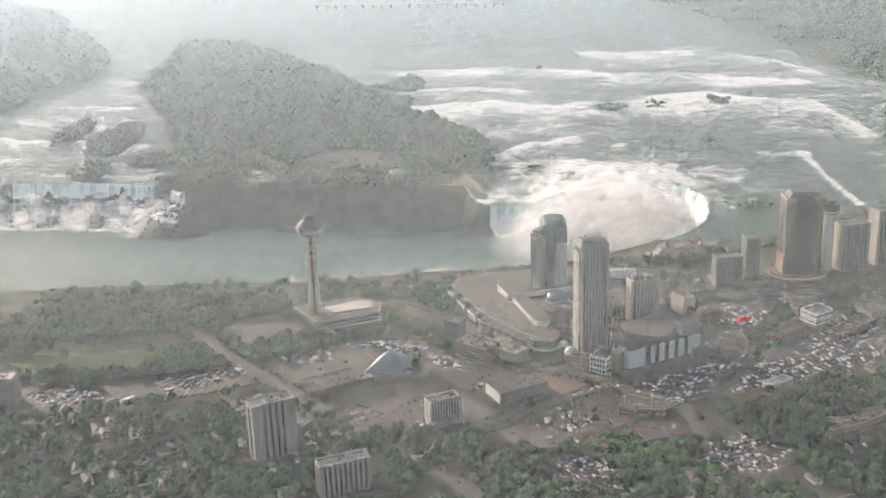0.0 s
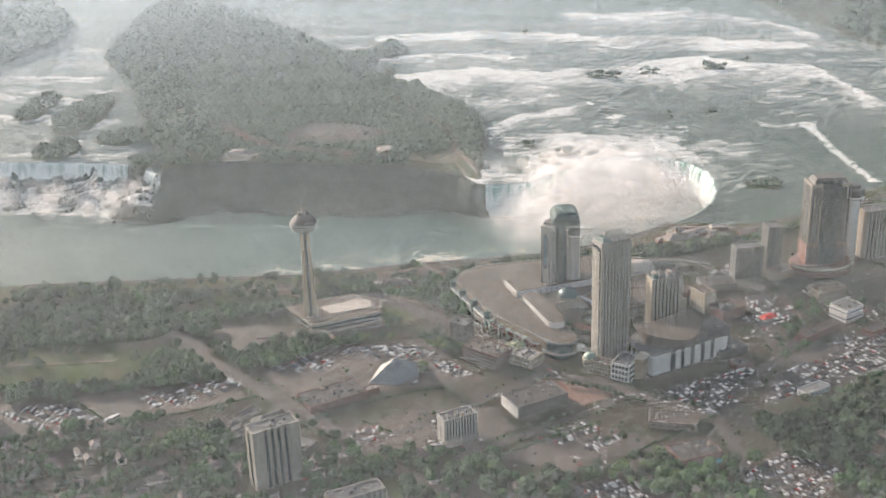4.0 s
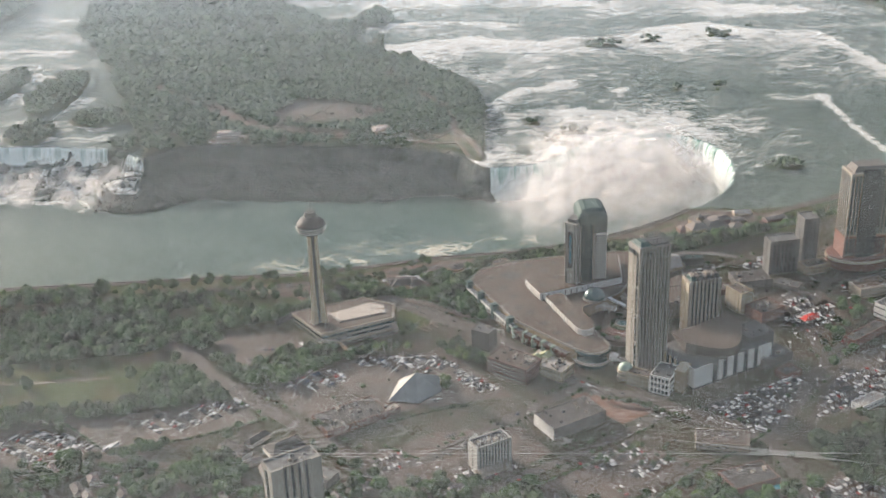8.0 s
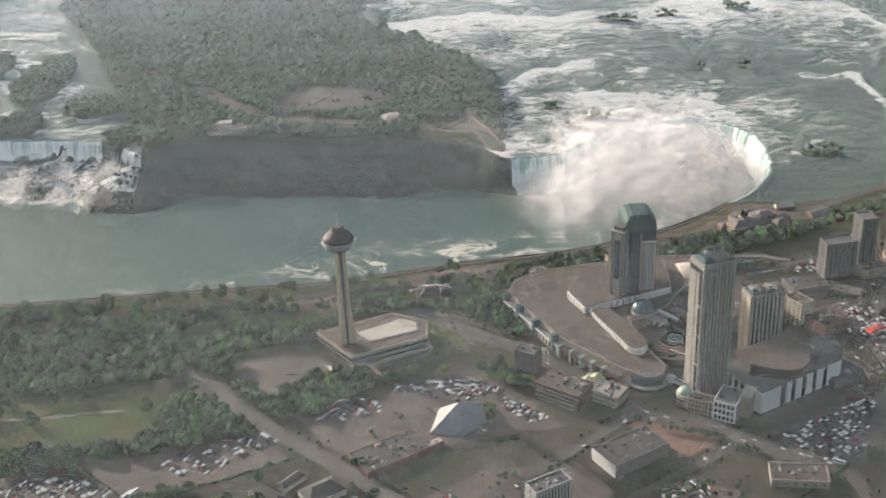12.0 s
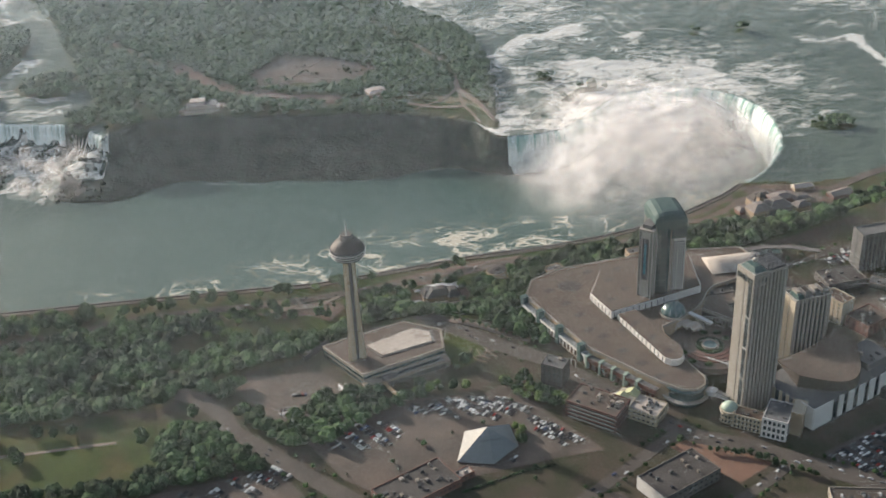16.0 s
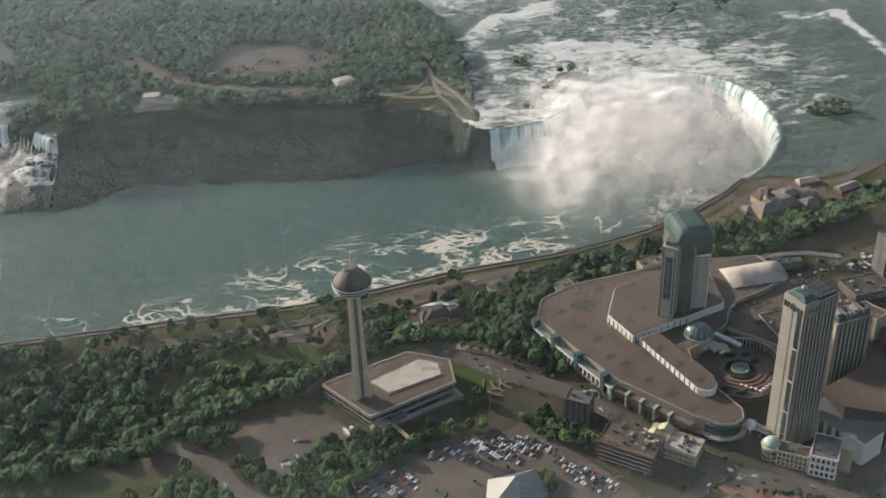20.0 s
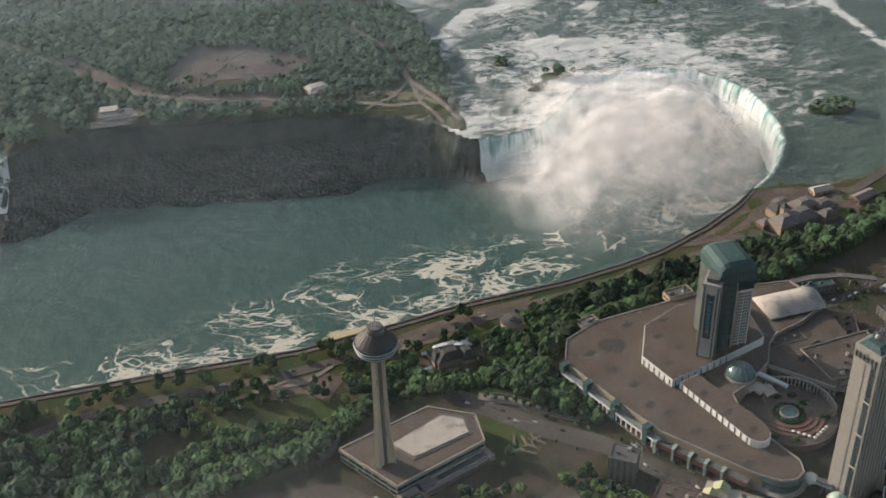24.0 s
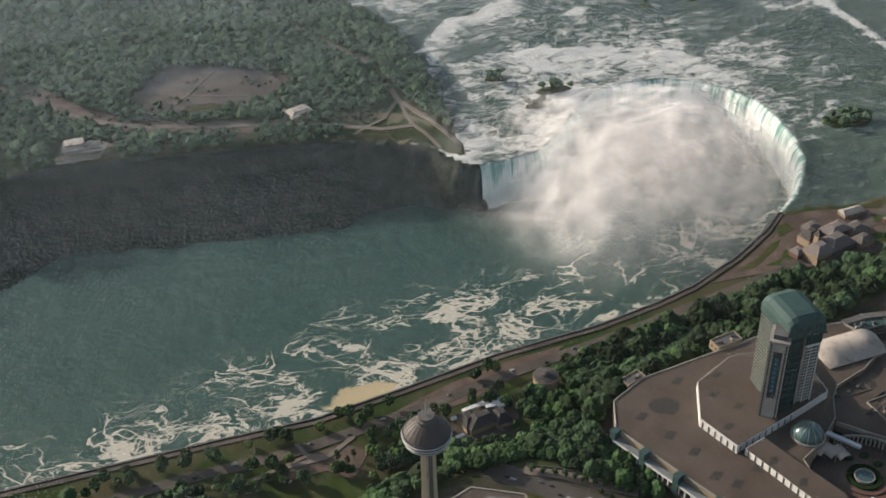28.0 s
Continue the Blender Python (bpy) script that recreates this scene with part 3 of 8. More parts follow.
ground = grid_mesh("ground", graded([(-3000, -1100, 100), (-1100, -460, 12), (-460, 620, 5), (620, 1100, 12), (1100, 3000, 100)]),
                   graded([(-1500, -500, 100), (-500, -60, 20), (-60, 780, 5), (780, 2200, 14), (2200, 3600, 70)]), height, M["ground"],
                   {"rock": zone_rock, "city": zone_city})
tagged(ground, "city plateau, wooded escarpment, riverside park and rocky gorge", "ground", kind="structure")

# water
lower = grid_mesh("river", graded([(-1600, -500, 20), (-500, 600, 5)]), graded([(0, 780, 5)]),
                  lambda x, y: RIVER_LOW + 0.8 * (hash_noise(x, y, 14) - 0.5), M["gorge_water"],
                  {"foam": lambda x, y: np.clip(1.25 - seg_dist(x, y, CAN_RIM) / np.interp(x, [-400, -150, 60, 250], [105, 150, 190, 170]), 0, 1) * np.interp(x, [-460, -330, -200, 130, 230, 400], [0.5, 1.2, 1.5, 1.15, 0.8, 0.9]) + 0.02,
                   "churn": lambda x, y: np.clip(1.45 - np.hypot((x - 395) / 118, (y - 625) / 112), 0, 1) + 0.52 * np.exp(-((x - 370) / 100) ** 2 - ((y - 450) / 55) ** 2) + np.clip(0.9 - seg_dist(x, y, CREST) / 40, 0, 1), "scum": lambda x, y: np.clip(1.25 - np.hypot((x - -7 - (y - 292) * 0.6) / 40, (y - 292) / 19), 0, 1)},
                  keep=lambda x, y: inside(x, y, GORGE))
tagged(lower, "green river water with white foam lines in the gorge", "river", kind="structure")


def upper_z(x, y):
    crest = seg_dist(x, y, CREST)
    return water_level(x, y) - 0.6 + 2.2 * (hash_noise(x, y * 1.8, 22) - 0.5) * smooth01(crest / 30) + 2.4 * (hash_noise(x, y * 1.4, 12, 5) - 0.5) * smooth01(crest / 20)


LEDGES = [([(-140, 1250), (-50, 1268), (135, 1320), (370, 1300), (512, 1358), (630, 1405), (752, 1345), (859, 1332), (896, 1158), (933, 1028)], 170, 1.1),
          ([(326, 1891), (504, 1889), (661, 1922), (818, 1788), (931, 1611)], 95, 1.0), ([(-140, 1660), (-100, 1671), (166, 1694), (427, 1617), (572, 1632), (822, 1549), (906, 1480)], 110, 1.0),
          ([(374, 1507), (572, 1518), (811, 1484)], 60, 0.8), ([(173, 894), (234, 970), (264, 975), (327, 1022), (350, 1018)], 60, 1.1), ([(388, 972), (430, 952)], 30, 0.9), ([(200, 845), (345, 862), (499, 838), (563, 735)], 105, 1.0),
          ([(-120, 1430), (60, 1450), (250, 1420)], 60, 0.8), ([(-900, 1560), (-600, 1540)], 40, 0.8), ([(-960, 1300), (-700, 1260)], 45, 0.9), ([(-1000, 1150), (-660, 1100)], 45, 0.9), ([(-1000, 1010), (-560, 960)], 45, 0.95), ([(-1000, 880), (-480, 850)], 40, 0.9), ([(-1000, 790), (-440, 770)], 30, 0.8)]


def rapids(x, y):
    """How broken the water is: each ledge breaks sharply and its foam trails off downstream."""
    warp = 46 * (hash_noise(x, y * 0.3, 130, 1) - 0.5) + 26 * (hash_noise(x, y * 0.4, 48, 2) - 0.5) + 16 * (hash_noise(x, y * 0.6, 19, 3) - 0.5)
    gust = 0.55 + 0.85 * hash_noise(x, y * 0.9, 85, 7) * (0.55 + 0.7 * hash_noise(x, y * 1.4, 28, 9))
    out = np.where(y > 1950, 0.05, 0.22 + 0.5 * hash_noise(x + 0.3 * y, y * 3.0, 150, 11) * smooth01((y - 950) / 250))
    for line, trail, amount in LEDGES:
        lx, ly = [p[0] for p in line], [p[1] for p in line]
        d = np.interp(x, lx, ly) + warp - y
        ends = smooth01((x - lx[0] + 25) / 50) * smooth01((lx[-1] + 25 - x) / 50)
        out = np.maximum(out, amount * ends * smooth01((d + 3) / 7) * np.exp(-np.clip(d, 0, None) / (trail * 1.7)) * gust * 1.3)
    near = 1.05 * np.exp(-(seg_dist(x, y, CREST[8:]) / 190) ** 2) * (0.48 + 0.8 * hash_noise(x, y * 1.3, 34, 4))
    weir = 1.3 * np.exp(-(seg_dist(x, y, [(772, 900), (795, 760), (822, 600)]) / 10) ** 2) + 0.9 * np.exp(-(seg_dist(x, y, [(851, 1320), (900, 1130), (935, 1022)]) / 12) ** 2)
    weir += 0.8 * np.exp(-(seg_dist(x, y, [(690, 905), (730, 890), (772, 900)]) / 18) ** 2) + 0.75 * np.exp(-(seg_dist(x, y, [(585, 560), (610, 590), (650, 630)]) / 13) ** 2) + 0.7 * np.exp(-(seg_dist(x, y, [(560, 640), (600, 700), (680, 640)]) / 14) ** 2) * hash_noise(x, y, 18, 5)
    return np.clip(np.maximum.reduce([near, out, weir]), 0, 1.4)


upper = grid_mesh("rapids", graded([(-2600, -1100, 60), (-1100, 1100, 7), (1100, 1600, 60)]), graded([(396, 1500, 6), (1500, 2200, 14), (2200, 3600, 60)]),
                  upper_z, M["rapids"], {"foam": rapids}, keep=lambda x, y: ~inside(x, y, GORGE) & (y > 398) & ~(inside(x, y, CAN_SHORE) & (seg_dist(x, y, CAN_SHORE, True) > 30)), whole=True)
tagged(upper, "wide shallow river with white rapids above the falls", "river", kind="structure")


def resample(line, step):
    pts = [np.array(p, float) for p in line]
    out, s, total = [], [], 0.0
    for a, b in zip(pts, pts[1:]):
        n = max(1, int(round(np.hypot(*(b - a)) / step)))
        for i in range(n):
            out.append(a + (b - a) * i / n)
            s.append(total + np.hypot(*(b - a)) * i / n)
        total += np.hypot(*(b - a))
    out.append(pts[-1])
    s.append(total)
    return np.array(out), np.array(s)


def waterfall(name, line, drop, mat, label, lip=7.0, step=1.6, foot=0.0):
    """A curtain that bends over the lip and falls, folded along its length."""
    pts, s = resample(line, step)
    for _ in range(8):
        pts[1:-1] = (pts[:-2] + 2 * pts[1:-1] + pts[2:]) / 4
    d = np.gradient(pts, axis=0)
    d /= np.linalg.norm(d, axis=1)[:, None]
    nrm = np.stack([-d[:, 1], d[:, 0]], 1)        # towards the gorge for these lines
    prof = [(-16, -1.6), (-9, -0.1), (-4, -0.5), (0, -1.6), (2.2, -4), (3.8, -8), (5, -14), (6, -22), (6.8, -30), (7.6, -40), (8.2, -drop)]
    verts, uv = [], []
    for o, h in prof:
        wob = (hash_noise(s, s * 0 + h * 0.12, 7.0) - 0.5) * 2.4 * min(1, max(0, -h / 6)) + (hash_noise(s, s * 0, 23.0, 2) - 0.5) * 4 * min(1, max(0, -h / 10))
        h2 = max(h, -drop)
        q = pts + nrm * (o + wob + foot * max(0, -h / drop))[:, None]
        verts.append(np.column_stack([q, np.full(len(q), CREST_Z + h2 + 0.3)]))
        uv.append(np.column_stack([s, np.full(len(q), -h2)]))
    n, m = len(pts), len(prof)
    idx = np.arange(n * m).reshape(m, n)
    quads = np.stack([idx[:-1, :-1], idx[1:, :-1], idx[1:, 1:], idx[:-1, 1:]], -1).reshape(-1, 4)
    allv = np.concatenate(verts)
    ob = array_mesh(name, allv, quads, mat, {"foam": np.clip(rapids(allv[:, 0], allv[:, 1]), 0.2, 0.9)}, uv=np.concatenate(uv))
    ob.data.materials.append(M["rapids"])
    ob.data.polygons.foreach_set("material_index", (np.arange(len(quads)) < 2 * (n - 1)).astype(np.int32))
    return tagged(ob, label, "waterfall", kind="structure")


waterfall("horseshoe_waterfall", CREST, 56, M["falls"], "tall curved waterfall, green at the lip, white below")
waterfall("american_waterfall", US_RIM[2:6], 30, M["falls_white"], "straight white waterfall breaking on boulders")
waterfall("narrow_waterfall", US_RIM[:2], 30, M["falls_white"], "narrow white waterfall beside a dark rock")

# ---- streets, lots and lawns ----
def slab(name, label, category, outline, mat, z=0.0, thick=0.1, kind="structure"):
    area = sum(a[0] * b[1] - b[0] * a[1] for a, b in zip(outline, outline[1:] + outline[:1]))
    ob = link_mesh(name, prism(outline if area > 0 else outline[::-1], z - 0.4, z + thick), mat)
    return tagged(ob, label, category, kind=kind)


STREETS_LAID = []


def street(points, width, z=0.0, label="grey-brown asphalt street", name="road", mat="asphalt", thick=0.16):
    STREETS_LAID.append(name)
    return tagged(link_mesh(name, ribbon(points, width, z, thick + 0.012 * len(STREETS_LAID)), mat), label, "road", kind="structure")


MAIN = [(-175, -26), (-152, -40), (-134, -55), (-121, -72), (-110, -92), (-76, -123), (-50, -148), (-3, -187), (62, -245), (157, -334), (242, -407), (380, -520)]
MURRAY = [(60, 92), (92, 66), (136, 30), (183, 0), (212, -28), (263, -92), (305, -128), (350, -146), (400, -176), (466, -216)]
LUNDY = [(466, -216), (484, -300), (513, -404), (560, -520)]
STANLEY = [(470, -208), (520, -130), (562, -60), (640, 20), (760, 92), (1100, 260)]
CROSS = [(60, -285), (139, -253), (234, -171), (290, -120)]
CROSS_B = [(195, -304), (275, -249), (352, -192), (384, -164)]
ROAD_LEFT = [(-480, -330), (-330, -290), (-240, -255), (-160, -250), (-60, -275), (20, -310)]
ROAD_LOW = [(-420, -420), (-280, -400), (-160, -345), (-60, -300)]
ROAD_BACK = [(404, 100), (429, 142), (477, 163), (546, 195), (640, 214)]
ROAD_YARD = [(553, -50), (540, 70), (576, 124), (612, 122)]
ROAD_REAR = [(553, -50), (545, 20), (600, 120), (660, 130), (900, 250)]
for pts, w in ((MAIN, 17), (MURRAY, 20), (LUNDY, 13), (STANLEY, 17), (CROSS, 12), (CROSS_B, 10), (ROAD_LEFT, 9), (ROAD_LOW, 9), (ROAD_REAR, 12), (ROAD_BACK, 9), (ROAD_YARD, 10)):
    street(pts, w)
PARKWAY = [(-700, 40), (-448, 92), (-305, 129), (-265, 146), (-174, 162), (-84, 171), (19, 195), (119, 224), (238, 254), (334, 282), (432, 312), (520, 345), (640, 420), (760, 480), (900, 590)]
street(PARKWAY, 12, ground_z, "asphalt parkway along the gorge rim", mat="lot", thick=0.5)
PROMENADE = [(x, y - 6) for x, y in CAN_RIM[2:]]
tagged(link_mesh("pavement", ribbon(PROMENADE, 4.4, lambda x, y: -28.0, 0.9), "lot"), "brown riverside promenade along the gorge rim", "pavement", kind="structure")
wall_line = [(x, y - 1.5) for x, y in CAN_RIM[2:]]
tagged(link_mesh("rim_wall", ribbon(wall_line, 1.6, lambda x, y: -28.4, 2.2), "dark_concrete"), "low dark stone wall along the gorge rim", "wall", kind="structure")

LOTS = [
    ([(-125, -8), (-36, -4), (-2, -38), (-66, -92), (-95, -60)], "big asphalt car park beside the observation tower", "lot"),
    ([(-240, -192), (-194, -181), (-66, -146), (-38, -184), (-104, -216), (-141, -226), (-181, -238)], "pale asphalt car park half full of cars", "lot"),
    ([(-56, -90), (27, -56), (121, -50), (140, -36), (222, -140), (176, -150), (29, -189), (-6, -165)], "wide worn asphalt car park round a pyramid", "lot"),
    ([(-320, -212), (-257, -198), (-172, -243), (-213, -249), (-253, -268), (-310, -272)], "asphalt car park with rows of cars", "lot"),
    ([(77, -254), (144, -206), (228, -196), (258, -240), (206, -285), (106, -288)], "asphalt car park round a white hotel", "lot"),
    ([(244, -292), (334, -226), (406, -260), (312, -328)], "large empty asphalt car park", "lot"),
    ([(403, -161), (501, -106), (531, -96), (490, -192), (455, -207)], "crowded asphalt car park beside the arena", "asphalt"),
    ([(508, -190), (572, -68), (741, 44), (712, -89), (600, -150)], "crowded asphalt car park with rows of cars", "asphalt"),
    ([(512, 28), (592, 76), (600, 29), (556, -22)], "asphalt car park round a red canopy", "lot"),
    ([(501, 160), (546, 192), (546, 176), (514, 150)], "small car park beside the back street", "lot"),
    ([(478, 60), (560, 96), (590, 84), (584, 20), (526, 8), (500, 60)], "worn brown asphalt yard behind hotels", "lot"),
    ([(470, -330), (520, -270), (580, -310), (530, -380)], "small asphalt car park among houses", "lot"),
    ([(300, -345), (360, -330), (400, -370), (340, -400)], "small asphalt car park full of cars", "lot"),
]
for i, (outline, label, mat) in enumerate(LOTS):
    slab("car_park", label, "car park", outline, M[mat], thick=0.06)
def stall_lines(owner, rows):
    """Pale painted lines along the parking rows of a lot, with short bars for the stalls."""
    for (ax, ay), (bx, by) in rows:
        run = math.hypot(bx - ax, by - ay)
        bm = boxes((0, run, -0.14, 0.14, 0.0, 0.02))
        o = part("parking_line", bm, "lot_line", owner)
        o.matrix_basis = pose(ax, ay, 0.072, 0, 0, math.degrees(math.atan2(by - ay, bx - ax)))
        bars = bmesh.new()
        for k in range(int(run / 5.6)):
            box(bars, k * 5.6, k * 5.6 + 0.16, -4.6, 4.6, 0.0, 0.015)
        o = part("stall_marking", bars, "lot_line", owner)
        o.matrix_basis = pose(ax, ay, 0.07, 0, 0, math.degrees(math.atan2(by - ay, bx - ax)))


LOT_OBS = [o for o in scene.objects if o.name.split(".")[0] == "car_park"]
stall_lines(LOT_OBS[0], [((-104 + 12 * k, -44 + 6.5 * k), (-70 + 12 * k, -74 + 6.5 * k)) for k in range(6)])
stall_lines(LOT_OBS[2], [((-30 + 17 * k, -128 + 13 * k), (0 + 17 * k, -158 + 13 * k)) for k in range(4)] + [((60 + 16 * k, -66 + 3 * k), (84 + 16 * k, -92 + 3 * k)) for k in range(5)])
stall_lines(LOT_OBS[5], [((278, -286), (334, -246)), ((296, -298), (352, -258)), ((314, -308), (368, -268))])
slab("bare_lot", "bare reddish earth building lot", "ground", [(279, -141), (305, -127), (362, -169), (329, -192)], M["earth"], thick=0.05)
slab("field", "mown green playing field edged with trees", "lawn", [(-440, -172), (-309, -174), (-200, -163), (-176, -138), (-176, -100), (-340, -84), (-440, -88)], M["lawn"], thick=0.05)
street([(-420, -118), (-300, -112), (-215, -100)], 3.5, 0.0, "pale footpath across the field", "footpath", "path", 0.14)
slab("lawn", "bright green park lawn", "lawn", [(-149, 126), (-130, 100), (-43, 98), (-20, 118), (-43, 132)], M["lawn"], z=-28, thick=0.3)
slab("lawn", "green lawn beside the parkway", "lawn", [(70, 196), (120, 206), (140, 214), (118, 222), (75, 208)], M["lawn"], z=-28, thick=0.3)
slab("lawn", "green lawn wedge before the visitor centre", "lawn", [(381, 319), (416, 338), (436, 356), (452, 362), (440, 348), (405, 322)], M["lawn"], z=-28, thick=0.62)
slab("plaza", "brown paved terrace round the visitor centre", "pavement", [(352, 308), (406, 340), (450, 376), (472, 400), (503, 404), (556, 396), (600, 384), (604, 342), (560, 316), (500, 306), (430, 312)], M["plaza"], z=-28, thick=0.45)
for outline in ([(436, 328), (462, 322), (470, 336), (446, 344)], [(452, 366), (474, 376), (470, 390), (456, 384)], [(540, 330), (566, 336), (560, 350), (542, 346)], [(560, 366), (590, 360), (586, 374), (566, 380)], [(414, 322), (432, 318), (438, 330)]):
    slab("lawn", "small lawn set into the paved terrace", "lawn", outline, M["lawn"], z=-28, thick=0.66)
for pts, w in (([(586, 356), (599, 349), (590, 321)], 9), ([(602, 334), (633, 340), (656, 396), (707, 432)], 8), ([(470, 306), (520, 300), (560, 316)], 6), ([(620, 372), (665, 396), (700, 400)], 6)):
    street(pts, w, ground_z, "brown drive past the visitor centre", "road", "lot", 0.75)
slab("lawn", "grassy bank beside the observation tower", "lawn", [(86, 4), (85, 50), (98, 62), (128, 30), (116, 2), (100, -8)], M["lawn"], thick=0.06)
slab("lawn", "small green lawn beside the street", "lawn", [(120, -345), (150, -330), (185, -360), (150, -372)], M["lawn"], thick=0.05)
slab("lawn", "dry lawn strip between car parks", "lawn", [(236, -300), (250, -288), (345, -228), (340, -222)], M["lawn"], thick=0.09)
for pts, w in (([(-140, 128), (-130, 143), (-72, 164), (-79, 181)], 4.0), ([(-100, 154), (-56, 158), (-30, 178)], 4.5), ([(-72, 164), (-56, 158)], 6.0), ([(36, 186), (46, 198)], 7.0)):
    street(pts, w, -28.0, "pale paved park path", "footpath", "path", 0.7)
slab("plaza", "brown paved plaza in the park", "pavement", [(-92, 140), (-58, 143), (-38, 128), (-20, 158), (-40, 172), (-84, 163)], M["plaza"], z=-28, thick=0.35)
slab("plaza", "brown paved strip along the parkway", "pavement", [(-13, 190), (27, 190), (61, 194), (75, 198), (109, 211), (165, 236), (180, 252), (116, 240), (64, 224)], M["plaza"], z=-28, thick=0.42)
slab("plaza", "brown paved court round the park restaurant", "pavement", [(38, 150), (60, 176), (100, 196), (118, 186), (112, 160), (80, 140)], M["plaza"], z=-28, thick=0.4)

# ---- pieces of buildings ----
def rows_of(parent, name, mesh_bm, mat, spots, label=""):
    """Alike pieces on one shared mesh, each an object of its own."""
    first = part(name, mesh_bm, mat, parent, label)
    first.matrix_basis = spots[0]
    for m in spots[1:]:
        o = new(name, first.data)
        o.parent = parent
        o.matrix_basis = m
        if label:
            o["label"] = label
    return first


def face_spots(face, w, d, us, zs, off=0.0):
    """Poses on a face of a w by d block: front (-y), back, left (-x) or right."""
    out = []
    for z in zs:
        for u in us:
            if face == "front":
                out.append(pose(u, -d / 2 - off, z))
            elif face == "back":
                out.append(pose(u, d / 2 + off, z, 0, 0, 180))
            elif face == "left":
                out.append(pose(-w / 2 - off, u, z, 0, 0, -90))
            else:
                out.append(pose(w / 2 + off, u, z, 0, 0, 90))
    return out


def pane(w, h, depth=0.3):
    return boxes((-w / 2, w / 2, -depth, 0.2, -h / 2, h / 2))


def spread(n, span):
    return [(i - (n - 1) / 2) * span / n for i in range(n)]


def parapet(w, d, z, t=0.6, h=1.1):
    return boxes((-w / 2, w / 2, -d / 2, -d / 2 + t, z, z + h), (-w / 2, w / 2, d / 2 - t, d / 2, z, z + h), (-w / 2, -w / 2 + t, -d / 2 + t, d / 2 - t, z, z + h), (w / 2 - t, w / 2, -d / 2 + t, d / 2 - t, z, z + h))


def roof_units(parent, w, d, z, n, seed, name="roof_unit"):
    rng = random.Random(seed)
    for i in range(n):
        a, b, h = rng.uniform(1.5, 4), rng.uniform(1.5, 3.5), rng.uniform(1.2, 2.8)
        x, y = rng.uniform(-w / 2 + 4, w / 2 - 4), rng.uniform(-d / 2 + 3, d / 2 - 3)
        bm = boxes((x - a / 2, x + a / 2, y - b / 2, y + b / 2, z, z + h), (x - a / 2 + 0.3, x + a / 2 - 0.3, y - b / 2 + 0.3, y + b / 2 - 0.3, z + h, z + h + 0.25))
        part(name, bm, rng.choice(["roof_grey", "concrete", "dark_metal", "roof_grey", "roof_white"]), parent)


def low_block(name, label, category, cx, cy, w, d, h, rz, wall="concrete", roof="roof_gravel", bays=8, floors=2, units=6, seed=1, glass="glass", z=0.0, win_w=2.4, win_h=1.5, sides=("front", "left", "right"), group=""):
    t = thing(name, label, category, cx, cy, z, rz, group)
    part("wall", boxes((-w / 2, w / 2, -d / 2, d / 2, -0.5, h)), wall, t)
    top = part("roof", boxes((-w / 2 + 0.6, w / 2 - 0.6, -d / 2 + 0.6, d / 2 - 0.6, h, h + 0.25)), roof, t)
    part("parapet", parapet(w, d, h), wall, t)
    fl = h / floors
    zs = [fl * (k + 0.55) for k in range(floors)]
    spots = []
    for s in sides:
        span = w if s in ("front", "back") else d
        n = bays if s in ("front", "back") else max(2, round(bays * d / w))
        spots += face_spots(s, w, d, spread(n, span - 2), zs)
    if spots:
        rows_of(t, "window", pane(win_w, win_h), glass, spots)
    roof_units(top, w, d, h + 0.25, units, seed)
    return t


def finned_tower(name, label, cx, cy, w, d, h, rz, fins, wall="pale_concrete", glass="glass", floors=20, z=0.0, side_col=True, group="", fin_depth=1.4):
    """A slab tower whose long faces are upright fins between dark window strips, each strip cut by floor bands."""
    t = thing(name, label, "hotel tower", cx, cy, z, rz, group)
    part("core", boxes((-w / 2 + 1.2, w / 2 - 1.2, -d / 2 + 1.2, d / 2 - 1.2, -0.5, h)), "dark_concrete", t)
    step = w / fins
    fin = boxes((-step * 0.24, step * 0.24, -fin_depth, 0.6, 0, h))
    rows_of(t, "fin", fin, wall, face_spots("front", w - 2.4, d - 2.4, [(i - (fins - 1) / 2) * step for i in range(fins)], [0]) + face_spots("back", w - 2.4, d - 2.4, [(i - (fins - 1) / 2) * step for i in range(fins)], [0]))
    gl = boxes((-step * 0.24, step * 0.24, -0.35, 0.2, 1, h - 3))
    rows_of(t, "window_strip", gl, glass, face_spots("front", w - 2.4, d - 2.4, [(i - (fins - 2) / 2) * step for i in range(fins - 1)], [0]))
    for s in (-1, 1):
        part("end_wall", boxes((s * w / 2 - 0.7, s * w / 2 + 0.7, -d / 2, d / 2, -0.5, h)), wall, t)
    if side_col:
        zs = [h / floors * (k + 0.5) for k in range(floors)]
        rows_of(t, "window", pane(1.6, 1.5), glass, face_spots("left", w + 1.4, d, [0.0], zs))
    part("roof", boxes((-w / 2, w / 2, -d / 2, d / 2, h, h + 0.5)), "roof_grey", t)
    part("parapet", parapet(w + 0.6, d + 0.6, h + 0.5, 0.8, 1.4), wall, t)
    return t


